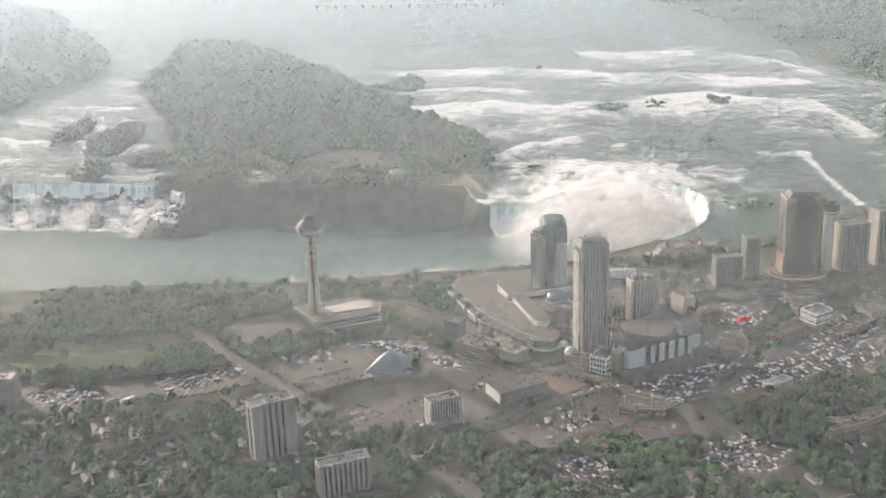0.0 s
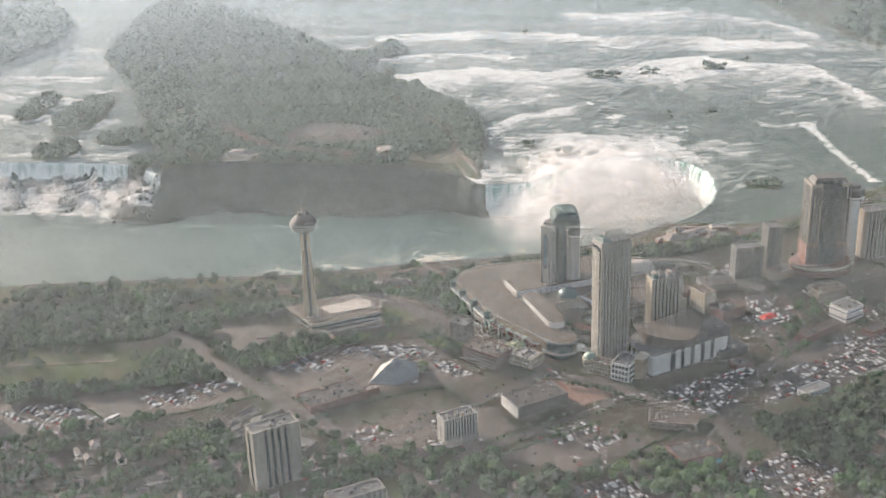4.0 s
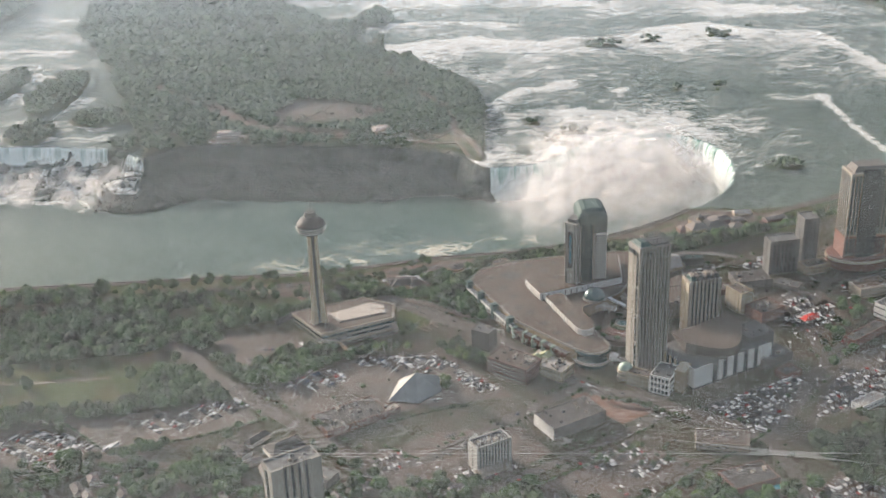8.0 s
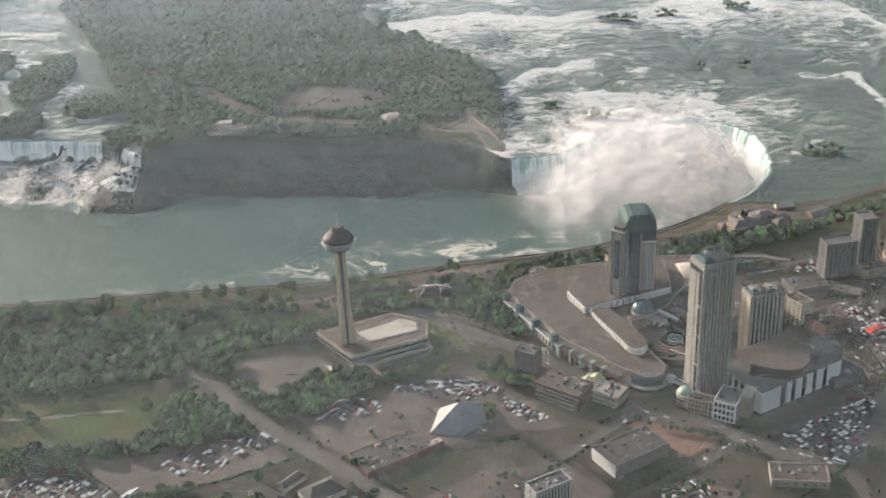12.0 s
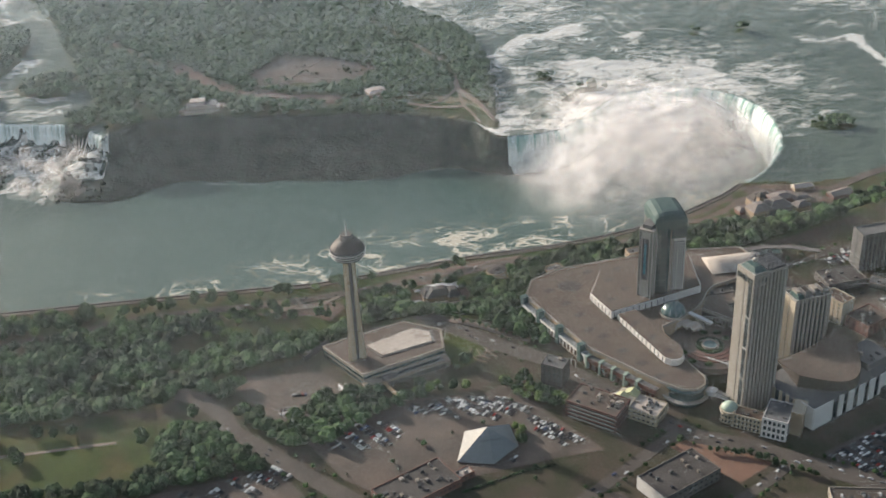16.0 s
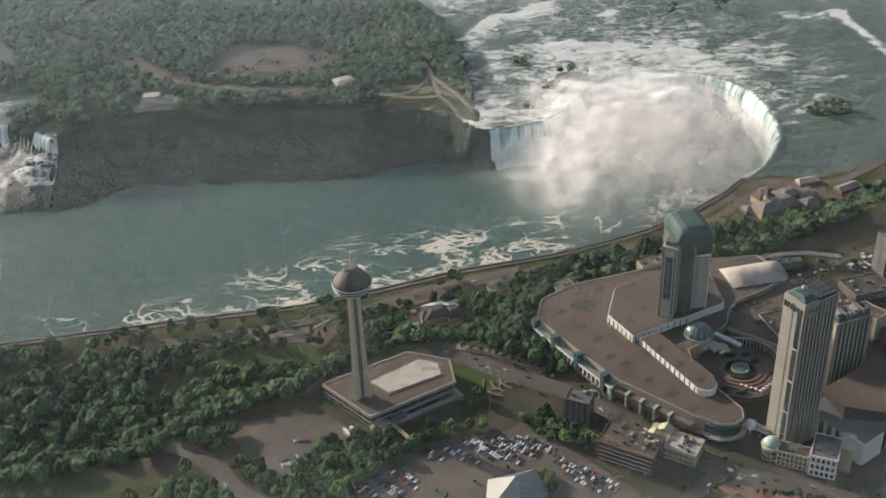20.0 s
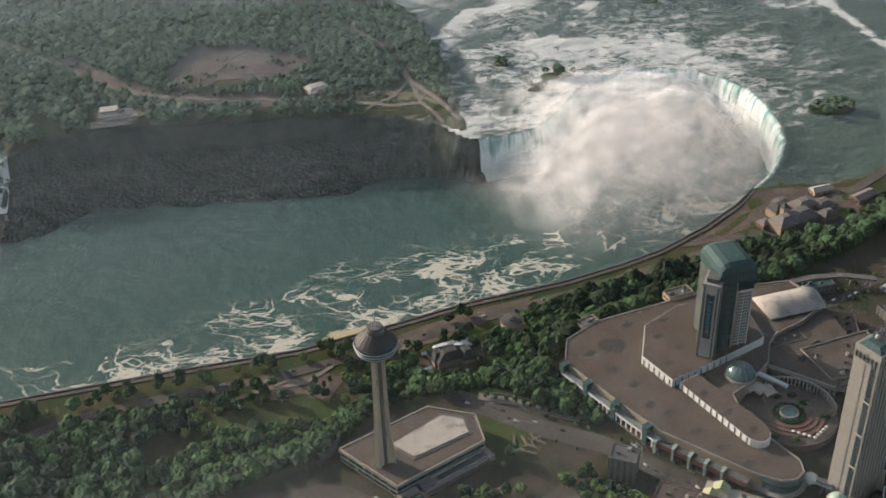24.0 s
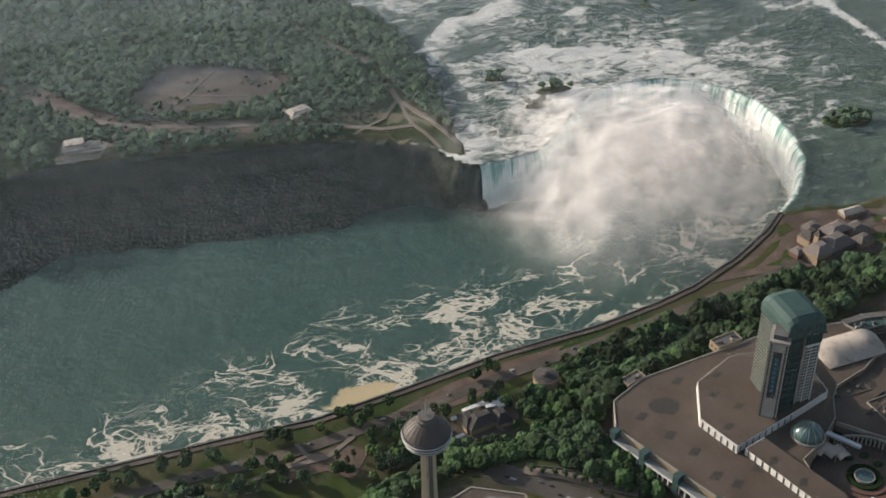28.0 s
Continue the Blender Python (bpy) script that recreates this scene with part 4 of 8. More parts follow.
# ---- observation tower and its base ----
sky_t = thing("observation_tower", "tall concrete observation tower with a dark saucer pod", "tower", 0, 0, 13.6)
bm = bmesh.new()
for k in range(3):
    a = radians(90 + 120 * k + 20)
    ca, sa = math.cos(a), math.sin(a)
    ring = []
    for z, r0, r1, hw in ((0, 1.5, 9.5, 3.2), (30, 1.5, 7.2, 2.8), (70, 1.5, 6.0, 2.5), (112, 1.5, 5.6, 2.4)):
        ring.append([bm.verts.new((ca * r - sa * s, sa * r + ca * s, z)) for r, s in ((r0, -hw), (r1, -hw * 0.8), (r1, hw * 0.8), (r0, hw))])
    for lo, hi in zip(ring, ring[1:]):
        for i in range(4):
            bm.faces.new((lo[i], lo[(i + 1) % 4], hi[(i + 1) % 4], hi[i]))
    bm.faces.new(ring[-1])
bmesh.ops.recalc_face_normals(bm, faces=bm.faces)
part("shaft", bm, "shaft", sky_t, "three-winged tapering concrete shaft")
part("core", spun([(4.6, 0), (4.2, 60), (3.9, 113)], 18), "dark_concrete", sky_t)
part("pod_underside", spun([(5, 107), (7, 109.5), (12.5, 112.5)], 48), "dark_concrete", sky_t)
for z0, r, mt, lab in ((112.5, 14.0, "glass", "dark window ring"), (114.2, 15.4, "white", "white ring"), (115.3, 15.4, "glass", "dark window ring"), (117.0, 16.4, "white", "white ring"), (118.1, 16.2, "glass", "dark window ring"), (119.8, 16.9, "white", "white ring"), (120.6, 16.4, "dark_metal", "dark rim ring")):
    h = 0.7 if mt == "white" else 1.9
    part("pod_ring", spun([(r - 1.2, z0), (r, z0 + 0.1), (r + 0.2, z0 + h - 0.1), (r - 0.8, z0 + h)], 48), mt, sky_t, lab)
pod_roof = part("pod_roof", spun([(16.0, 121.5), (15.4, 122.6), (13.2, 125.8), (10.4, 128.6), (7.2, 130.8), (5.4, 131.7)], 48), "pod_roof", sky_t, "brown ribbed saucer roof", True)
for k in range(24):
    a = 2 * math.pi * k / 24
    bm = bmesh.new()
    prof = [(15.5, 122.5), (13.3, 125.9), (10.5, 128.7), (7.3, 130.9)]
    pr = [[bm.verts.new((r * math.cos(a) - s * math.sin(a), r * math.sin(a) + s * math.cos(a), z + dz)) for s, dz in ((-0.14, 0), (0, 0.3), (0.14, 0))] for r, z in prof]
    for lo, hi in zip(pr, pr[1:]):
        for i in range(2):
            bm.faces.new((lo[i], lo[i + 1], hi[i + 1], hi[i]))
    part("roof_rib", bm, "dark_metal", pod_roof)
drum = part("drum", spun([(6.6, 130.6), (6.6, 134.2), (5.8, 134.8), (5.6, 136.6)], 24), "dark_concrete", sky_t)
part("mast", spun([(0.7, 136.5), (0.45, 143), (0.2, 150)], 8), "steel", drum)
for k, (ax, ay) in enumerate(((2.2, 1.0), (-2.0, 1.6), (0.6, -2.4))):
    part("antenna", spun([(0.16, 136.5), (0.1, 140.5 + k * 0.6)], 6, None, ax, ay), "steel", drum)
rows_of(sky_t, "lift_car", boxes((-1.1, 1.1, -1.4, 0, 0, 3.6)), "tan", [pose(4.6 * math.cos(radians(a)), 4.6 * math.sin(radians(a)), z, 0, 0, a + 90) for a, z in ((-100, 84), (-40, 30))], "yellow lift car")

POD = [(-34, 20), (7, -30), (84, 9), (82, 41), (44, 58)]
base_t = thing("tower_base_building", "angular concrete building with white roof panel under the tower", "building")
part("wall", prism(POD, -0.5, 12.6), "concrete", base_t)
part("roof", prism([(-32.6, 20), (7, -28.4), (82.4, 10), (80.6, 40), (44, 56.4)], 12.6, 13.3), "roof_gravel", base_t)
for a, b in zip(POD, POD[1:] + POD[:1]):
    d = (Vector(b) - Vector(a))
    o = part("fascia", boxes((0, d.length, -0.9, 0.4, 10.9, 13.9)), "concrete", base_t)
    o.matrix_basis = pose(a[0], a[1], 0, 0, 0, math.degrees(math.atan2(d.y, d.x)))
    n = max(2, int(d.length / 9))
    g = pane(d.length / n - 1.2, 3.0, 0.35)
    rows_of(base_t, "window", g, "teal_glass", [o.matrix_basis @ pose((i + 0.5) * d.length / n, 0, zz) for i in range(n) for zz in (3.0, 8.4)])
part("roof_panel", prism([(9, 17), (25, -1), (73, 20), (71, 36), (54, 44)], 13.3, 14.6), "roof_white", base_t, "white membrane roof panel")
part("roof_kerb", prism([(6, 17), (24, -4), (76, 19), (74, 39), (54, 47)], 13.2, 13.9), "dark_concrete", base_t)
# terrace and ramp before the long front
ang = math.degrees(math.atan2(39, 77))
for x0, x1, y0, y1, z0, z1, mt, nm in ((18, 82, -13, -0.9, 0, 6.2, "dark_concrete", "terrace"), (18, 82, -13.6, -13, 5, 7.4, "concrete", "terrace_rail"), (34, 78, -10.5, -4, 6.2, 6.35, "glass", "skylight"), (30, 80, -4, -3.2, 6.2, 8, "pale_concrete", "terrace_beam"), (30, 80, -11.4, -10.6, 6.2, 7.6, "pale_concrete", "terrace_beam"), (78, 88, -12, 2, 0, 5, "concrete", "annexe"), (-2, 16, -9, -0.9, 0, 4.5, "concrete", "annexe")):
    o = part(nm, boxes((x0, x1, y0, y1, z0, z1)), mt, base_t)
    o.matrix_basis = pose(7, -30, 0, 0, 0, ang)
o = part("footbridge", boxes((0, 3.4, -26, 0, 4.2, 5.0), (0, 0.3, -26, 0, 5.0, 6.0), (3.1, 3.4, -26, 0, 5.0, 6.0), (1, 2.4, -25, -23.8, -0.3, 4.2)), "tan", base_t, "tan covered footbridge")
o.matrix_basis = pose(24, -33, 0, 0, 0, 32)
for a in ((-44, 26), (-40, 34)):
    o = part("entrance_frame", boxes((-0.5, 0.5, -14, 14, 0, 6), (-6, 0.5, -14, -13.4, 4, 6), (-6, 0.5, 13.4, 14, 4, 6)), "dark_metal", base_t)
    o.matrix_basis = pose(a[0], a[1], 0, 0, 0, -40)

# ---- casino complex ----
cas = thing("casino_podium", "sprawling casino podium with brown gravel roof and white parapets", "building")
MAIN_ROOF = [(171, 88), (203, 28), (226, -13), (282, -71), (300, -84), (313, -85), (322, -78), (324, -66), (314, -44), (300, -10), (300, 20), (322, 34), (346, 57), (356, 80), (366, 92), (398, 106), (430, 130), (410, 168), (330, 168), (213, 140), (180, 119)]
part("wall", prism(MAIN_ROOF, -24, 18.4), "tan", cas)
part("roof", prism([(x * 0.992 + 2.3, y * 0.98 + 0.8) for x, y in MAIN_ROOF], 18.4, 18.9), "roof_gravel", cas)
for a, b in zip(MAIN_ROOF, MAIN_ROOF[1:] + MAIN_ROOF[:1]):
    d = Vector(b) - Vector(a)
    o = part("parapet", boxes((-0.1, d.length + 0.1, -0.3, 0.45, 17.6, 19.7)), "pale_concrete", cas)
    o.matrix_basis = pose(a[0], a[1], 0, 0, 0, math.degrees(math.atan2(d.y, d.x)))


def arcade(a, b, n, z0, z1, mat_wall, mat_col, parent, band=None):
    d = Vector(b) - Vector(a)
    base = pose(a[0], a[1], 0, 0, 0, math.degrees(math.atan2(d.y, d.x)))
    o = part("arcade_roof", boxes((0, d.length, -6.5, -0.6, z1, z1 + 1.0)), mat_wall, parent)
    o.matrix_basis = base
    o = part("arcade_floor", boxes((0, d.length, -6.5, -0.6, z0 - 1.2, z0)), "path", parent)
    o.matrix_basis = base
    col = boxes((-0.55, 0.55, -0.55, 0.55, z0, z1), (-0.8, 0.8, -0.8, 0.8, z1 - 1.2, z1))
    rows_of(parent, "column", col, mat_col, [base @ pose((i + 0.5) * d.length / n, -5.6, 0) for i in range(n)])
    if not band:
        o = part("arcade_beam", boxes((0, d.length, -6.9, -6.3, z1 - 1.4, z1 + 0.3)), mat_col, parent, "white arcade beam")
        o.matrix_basis = base
        o = part("arcade_back", boxes((0, d.length, -0.75, -0.62, z0, z1)), "brick", parent, "brick wall behind the arcade")
        o.matrix_basis = base
    if band:
        o = part("brick_band", boxes((0, d.length, -6.9, -6.5, z1 - 3.4, z1 + 0.6)), band, parent)
        o.matrix_basis = base


arcade((171, 88), (203, 28), 13, 4.5, 12.5, "roof_pale", "white", cas)
arcade((203, 28), (226, -13), 8, 3.5, 12.5, "roof_pale", "white", cas)
arcade((226, -13), (282, -71), 12, 0.4, 11.5, "roof_grey", "brick", cas, "brick")
rows_of(cas, "bay_tower", boxes((-1.0, 1.0, -7.6, -1, 0, 13.0), (-1.4, 1.4, -7.9, -0.6, 13.0, 13.8)), "copper_pale", [pose(a[0], a[1], 0, 0, 0, r) for a, r in (((226, -13), -50), ((237, -24), -46), ((247, -35), -46), ((257, -45), -46), ((267, -56), -46))], "grey-green metal bay")
rows_of(cas, "corner_turret", boxes((-2.6, 2.6, -7.6, -0.6, 2, 20.4), (-3.0, 3.0, -8.0, -0.2, 20.4, 21.2)), "copper", [pose(a[0], a[1], 0, 0, 0, r) for a, r in (((173, 86), -62), ((187, 58), -62), ((203, 28), -61), ((221, -4), -60))], "square green copper turret")
# rounded glass end
part("round_end", spun([(20, 0), (20, 4), (18.6, 4.2), (18.6, 15.5), (20.5, 15.8), (20.5, 17)], 40, None, 306, -68), "teal_glass", cas, "curved teal glass end", True)
part("round_end_canopy", spun([(22.4, 5.2), (22.8, 5.5), (22.8, 6.3), (21, 6.6)], 40, None, 306, -68), "pale_concrete", cas)
# raised roofs with white walls
RAISED = [(251, 116), (236, 74), (252, 38), (312, 63), (350, 80), (350, 140), (290, 140)]
part("raised_block", prism(RAISED, 18.6, 27), "white", cas)
part("raised_roof", prism([(x * 0.985 + 4.4, y * 0.985 + 1.3) for x, y in RAISED], 27, 27.5), "roof_gravel", cas)
STRIP = [(258, 36), (291, -42), (296, -46.5), (302, -47), (307, -44), (310, -38), (309.5, -26), (277, 44)]
part("strip_block", prism(STRIP, 18.6, 25.5), "white", cas)
part("strip_roof", prism([(x * 0.985 + 4.2, y * 0.97) for x, y in STRIP], 25.5, 26.0), "roof_gravel", cas)
for a, b, n in (((258, 36), (291, -42), 12), ((236, 74), (252, 38), 6), ((252, 38), (312, 63), 9)):
    d = Vector(b) - Vector(a)
    base = pose(a[0], a[1], 0, 0, 0, math.degrees(math.atan2(d.y, d.x)))
    rows_of(cas, "wall_pier", boxes((-0.35, 0.35, -0.5, 0.2, 18.7, 25.4)), "roof_grey", [base @ pose((i + 0.5) * d.length / n, 0, 0) for i in range(n)])
# dark square roof patches
rng = random.Random(5)
patch = prism([(-7, -1), (-1, -5), (7, 1), (1, 5)], 0, 0.12)
spots = [(196, 96), (210, 70), (222, 96), (222, 48), (240, 8), (255, -18), (270, -40), (283, -62), (228, 20), (262, 20), (240, 130)]
rows_of(cas, "roof_patch", patch, "tar", [pose(x, y, 18.92, 0, 0, rng.uniform(-8, 8)) for x, y in spots])
part("roof_stain", spun([(13, 18.9), (12.6, 19.02)], 18, None, 218, 104, 0.75), "tar", cas, "dark round roof stain")
rows_of(cas, "roof_patch", prism([(-6, -1), (-1, -4), (6, 1), (1, 4)], 0, 0.12), "tar", [pose(x, y, 27.52) for x, y in ((258, 98), (272, 80), (270, 120), (255, 60))] + [pose(x, y, 26.02, 0, 0, 20) for x, y in ((273, 18), (285, -8), (297, -32))])
low_block("roof_house", "small plant house on the casino roof edge", "building", 205, 142, 20, 10, 5, 24, "tan", "roof_grey", 3, 1, 3, 3, z=14)
low_block("roof_house", "small plant house behind the casino tower", "building", 300, 168, 26, 12, 7, 15, "tan", "roof_grey", 4, 1, 4, 8, z=14)

# hotel tower on the casino
ct = thing("casino_hotel_tower", "casino hotel tower with rounded teal glass crown", "hotel tower", 308, 90, 18, 6)
SLAB = [(-28.3, -20.2), (-17.1, -29.3), (-4.4, -13.6), (-15.5, -4.4)]
part("slab", prism(SLAB, 0, 84), "offwhite", ct, "pale slim slab with sign")
part("slab_cap", prism([(-29.2, -20.3), (-17.2, -30.2), (-3.6, -13.6), (-15.6, -3.6)], 84, 86), "pale_concrete", ct)
part("slab_head", prism([(-25, -19), (-17, -25.5), (-7, -13.6), (-15.4, -7)], 86, 90), "roof_grey", ct)
part("body_rib", boxes((4.4, 4.9, -19, -18, 0, 70), (19.6, 20.1, -19, -18, 0, 70), (12.1, 12.5, -18.8, -18, 0, 70)), "white", ct, "white upright rib")
part("window_grid", boxes((5, 19.6, -18.5, -18, 0.2, 69.9)), "white", ct, "white gridded window wall")
part("body", prism([(-12, -18), (-2, -21), (8, -18.5), (20, -18), (20, 18), (-12, 18)], 0, 86), "pale_concrete", ct)
part("glass_bay", prism([(-12.6, -14), (-11.5, -19.6), (-6, -22), (0, -22.4), (3.4, -20.8), (4.2, -18)], 0.1, 90), "teal_glass", ct, "dark teal curved glass bay")
zs = [4 + 3.25 * k for k in range(25)]
rows_of(ct, "window", pane(1.5, 2.1), "glass", [pose(x, -18.5, z) for z in zs if z < 69 for x in (6.4, 8.8, 10.9, 13.7, 15.9, 18.2)])
def on_slab(u, z, off=0.05):
    """A pose on the slab's broad face, u metres from its middle."""
    c_, s_ = math.cos(radians(-39.1)), math.sin(radians(-39.1))
    return pose(-22.7 + u * c_ + off * s_, -24.75 + u * s_ - off * c_, z, 0, 0, -39.1)


rows_of(ct, "window", pane(1.5, 1.9), "glass", [on_slab(u, z) for z in zs for u in (-5.6, 5.6)])
rows_of(ct, "window", pane(1.7, 1.9), "glass", [pose(-17.1 + k * 12.7 + 0.05, -29.3 + k * 15.7, z, 0, 0, 51) for z in zs for k in (0.15, 0.35)])
sign_p = part("sign_panel", boxes((-3.3, 3.3, -0.6, 0, 30, 76)), "dark_metal", ct, "dark vertical sign panel")
sign_p.matrix_basis = on_slab(0, 0)
m_sign = material("sign_blue", (0.04, 0.22, 0.3), rough=0.4, var=0.1)
rows_of(sign_p, "sign_bar", boxes((-1.3, 1.3, -0.3, 0, -1.4, 1.4)), m_sign, [pose(0, -0.6, 38 + 4.4 * k) for k in range(8)], "blue sign bar")
rows_of(ct, "window_band", boxes((-8, 4, -0.3, 0.2, -0.14, 0.14)), "dark_metal", [pose(-1.5, -22.3, z + 1.6) for z in zs[::2]])
crown = bmesh.new()
ring_a = [(-17, 83)] + [(-17, 91)] + [(x, z) for x, z in ((-15.8, 95.5), (-12.6, 99), (-8, 100.6), (8, 100.6), (12.6, 99), (15.8, 95.5), (17, 91))] + [(17, 83)]
ys = [(-23.2, 0.93, 0.3), (-22.6, 0.97, 0.6), (-20.6, 1.0, 0.84), (-16.5, 1.0, 0.97), (-10, 1.02, 1.0), (12, 1.0, 1.0), (19, 0.95, 0.8)]
rings = [[crown.verts.new((3.2 + x * s, y, 83 + (z - 83) * h)) for x, z in ring_a] for y, s, h in ys]
for lo, hi in zip(rings, rings[1:]):
    for i in range(len(ring_a) - 1):
        crown.faces.new((lo[i], lo[i + 1], hi[i + 1], hi[i]))
crown.faces.new(rings[0])
crown.faces.new(rings[-1][::-1])
bmesh.ops.recalc_face_normals(crown, faces=crown.faces)
crown_p = part("crown", crown, "copper", ct, "rounded blue-green crown")
rows_of(crown_p, "crown_rib", boxes((-0.25, 0.25, -0.5, 0.4, 0, 9)), "teal_glass", [pose(3.2 + x, -22.7, 83.2) for x in (-14, -10.5, -7, -3.5, 0, 3.5, 7, 10.5, 14)])
part("crown_edge", boxes((-14.2, 20.8, -23.4, -22.5, 82.4, 83.4)), "teal_glass", ct)
part("upper_glass", boxes((4.3, 20.3, -19.2, -18.2, 70, 83)), "teal_glass", ct, "dark teal upper storeys")
part("side_glass", boxes((-12.7, -12.05, -13.8, 17.8, 0.2, 83)), "teal_glass", ct, "dark teal glazed side")
rows_of(ct, "side_band", boxes((-0.2, 0.2, -15.6, 15.6, -0.35, 0.35)), "concrete", [pose(-12.8, 2, z + 1.6) for z in zs[:-1]])
rows_of(ct, "window", pane(2.0, 1.9), "glass", [pose(-28.3 + k * 12.8 - 0.05, -20.2 + k * 15.8, z, 0, 0, -129) for z in zs for k in (0.2, 0.5, 0.8)])

dome = thing("glass_dome", "small blue-green glass dome on the casino roof", "dome", 315, 43, 18.6)
part("drum", spun([(13.6, 0), (13.6, 2.2), (13, 2.4)], 36), "pale_concrete", dome)
shell_p = part("shell", spun([(12.6 * math.cos(a), 2.2 + 10.5 * math.sin(a)) for a in [math.pi / 2 * k / 9 for k in range(9)]] + [(0.6, 12.8)], 36), "dome_glass", dome, "", True)
for k in range(12):
    a = math.pi * 2 * k / 12
    bm = bmesh.new()
    pr = []
    for j in range(9):
        b = math.pi / 2 * j / 8.6
        r, z = 12.75 * math.cos(b), 2.2 + 10.65 * math.sin(b)
        pr.append([bm.verts.new((r * math.cos(a) - s * math.sin(a), r * math.sin(a) + s * math.cos(a), z)) for s in (-0.16, 0.16)])
    for lo, hi in zip(pr, pr[1:]):
        bm.faces.new((lo[0], lo[1], hi[1], hi[0]))
    part("dome_rib", bm, "steel", shell_p)

court = thing("casino_courtyard", "round casino courtyard with fountain and terraces", "courtyard", 344, 2, 0)
part("floor", spun([(40, 0), (40, 6.2), (39.5, 6.3)], 40), "lot", court)
part("fountain_basin", spun([(8, 6.2), (8, 8.6), (7.2, 8.6), (7, 7.4), (6.6, 7.4)], 32), "pale_concrete", court)
part("fountain_water", spun([(6.9, 7.5), (6.6, 7.9)], 32), "dome_glass", court)
part("planting", spun([(14, 6.2), (13.6, 7.6), (10.4, 7.9), (9.2, 6.3)], 32), "leaf", court)
for r0, z in ((18, 6.3), (23, 6.3), (28, 6.3)):
    bm = bmesh.new()
    arc = [(r0 * math.cos(radians(a)), r0 * math.sin(radians(a))) for a in range(-150, -20, 6)]
    part("terrace", ribbon(arc, 2.6, z, 0.9), "brick", court)
arc = [(38 * math.cos(radians(a)), 38 * math.sin(radians(a))) for a in range(-15, 105, 5)]
part("colonnade_wall", ribbon(arc, 1.2, 14, 1.2), "pale_concrete", court)
rows_of(court, "column", boxes((-0.6, 0.6, -0.6, 0.6, 6.2, 14)), "pale_concrete", [pose(*p, 0) for p in arc[::1]])
for k, (a0, r0) in enumerate(((30, 20), (62, 24), (95, 22), (200, 30), (228, 34), (256, 33), (-20, 30))):
    x, y = r0 * math.cos(radians(a0)), r0 * math.sin(radians(a0))
    part("shrub_bed", spun([(4.2, 6.2), (4.0, 7.8), (2.6, 9.0), (0.8, 9.3)], 9, None, x, y, 0.7), "leaf", court)
for k in range(9):
    part("parasol", spun([(0.1, 6.2), (0.1, 8.4), (1.7, 8.5), (0.2, 9.3)], 8, None, -6 + 3.6 * k, -34 + 2.6 * abs(k - 4)), "white", court)
can = thing("glass_canopy", "white ribbed shell canopy over the casino entrance", "canopy", 326, 28, 6)
for k, (x, y, rz, w) in enumerate(((-6, 6, 30, 12), (2, 1, 20, 12), (9, -3, 10, 11))):
    bm = bmesh.new()
    rr = [[bm.verts.new((w * 0.5 * math.cos(math.pi * i / 10), -7 + 3.5 * j, 6.5 + 3.2 * math.sin(math.pi * i / 10) + (0.35 if j % 2 else 0))) for i in range(11)] for j in range(5)]
    for lo, hi in zip(rr, rr[1:]):
        for i in range(10):
            bm.faces.new((lo[i], lo[i + 1], hi[i + 1], hi[i]))
    o = part("shell", bm, "roof_white", can)
    o.matrix_basis = pose(x, y, 0, 0, 0, rz)
part("beam", boxes((-2, 2, -14, 14, 12, 14)), "steel", can, "pale diagonal roof beam").matrix_basis = pose(14, 4, 0, 0, 0, 40)
rows_of(can, "post", boxes((-0.3, 0.3, -0.3, 0.3, 0.2, 6.8)), "steel", [pose(x, y, 0) for x, y in ((-10, 2), (-2, 12), (4, -5), (12, 4))])

# low wing behind the courtyard, with a dark colonnade
wg = thing("casino_wing", "low brown-roofed casino wing with dark colonnade front", "building", 0, 0, 0)
WING = [(347, 56.4), (391, 17), (432, 62), (430, 128), (398.5, 105), (366.5, 91), (356.6, 79)]
part("wall", prism(WING, 5, 14.6), "dark_concrete", wg)
part("roof", prism(WING, 14.6, 15.4), "roof_gravel", wg)
part("fascia", ribbon([(346.6, 55.6), (390.4, 16.2)], 1.0, 12.6, 3.4), "pale_concrete", wg)
rows_of(wg, "column", boxes((-0.5, 0.5, -0.5, 0.5, 5, 12.7)), "pale_concrete", [pose(352 + 38.4 * k / 13, 58 - 41 * k / 13, 0, 0, 0, 43) for k in range(14)])
# dark slabs laid on the roof in place of shaded openings
rows_of(wg, "light_well", boxes((-8, 8, -1.6, 1.6, 0, 0.5), (-8.6, 8.6, 1.6, 2.2, 0, 1.2), (-8.6, 8.6, -2.2, -1.6, 0, 1.2)), "tar", [pose(x, y, 15.4, 0, 0, 30) for x, y in ((382, 60), (396, 74))], "dark flat slab for the shade in a light well")
rows_of(wg, "roof_patch", prism([(-5, -1), (-1, -4), (5, 1), (1, 4)], 0, 0.12), "tar", [pose(x, y, 15.42, 0, 0, a) for x, y, a in ((402, 44, 10), (410, 66, -20), (398, 90, 30), (420, 74, 0), (388, 42, 15))])
roof_units(wg, 20, 20, 15.4, 0, 1)
tc = thing("casino_terrace", "brown paved casino terrace with pale edge", "terrace", 0, 0, 0)
part("deck", prism([(433, 64), (446, 84), (456, 120), (431, 131)], 0, 7.6), "plaza", tc)
part("edge", ribbon([(434, 66), (446, 84), (455, 119)], 1.2, 7.5, 1.3), "path", tc)
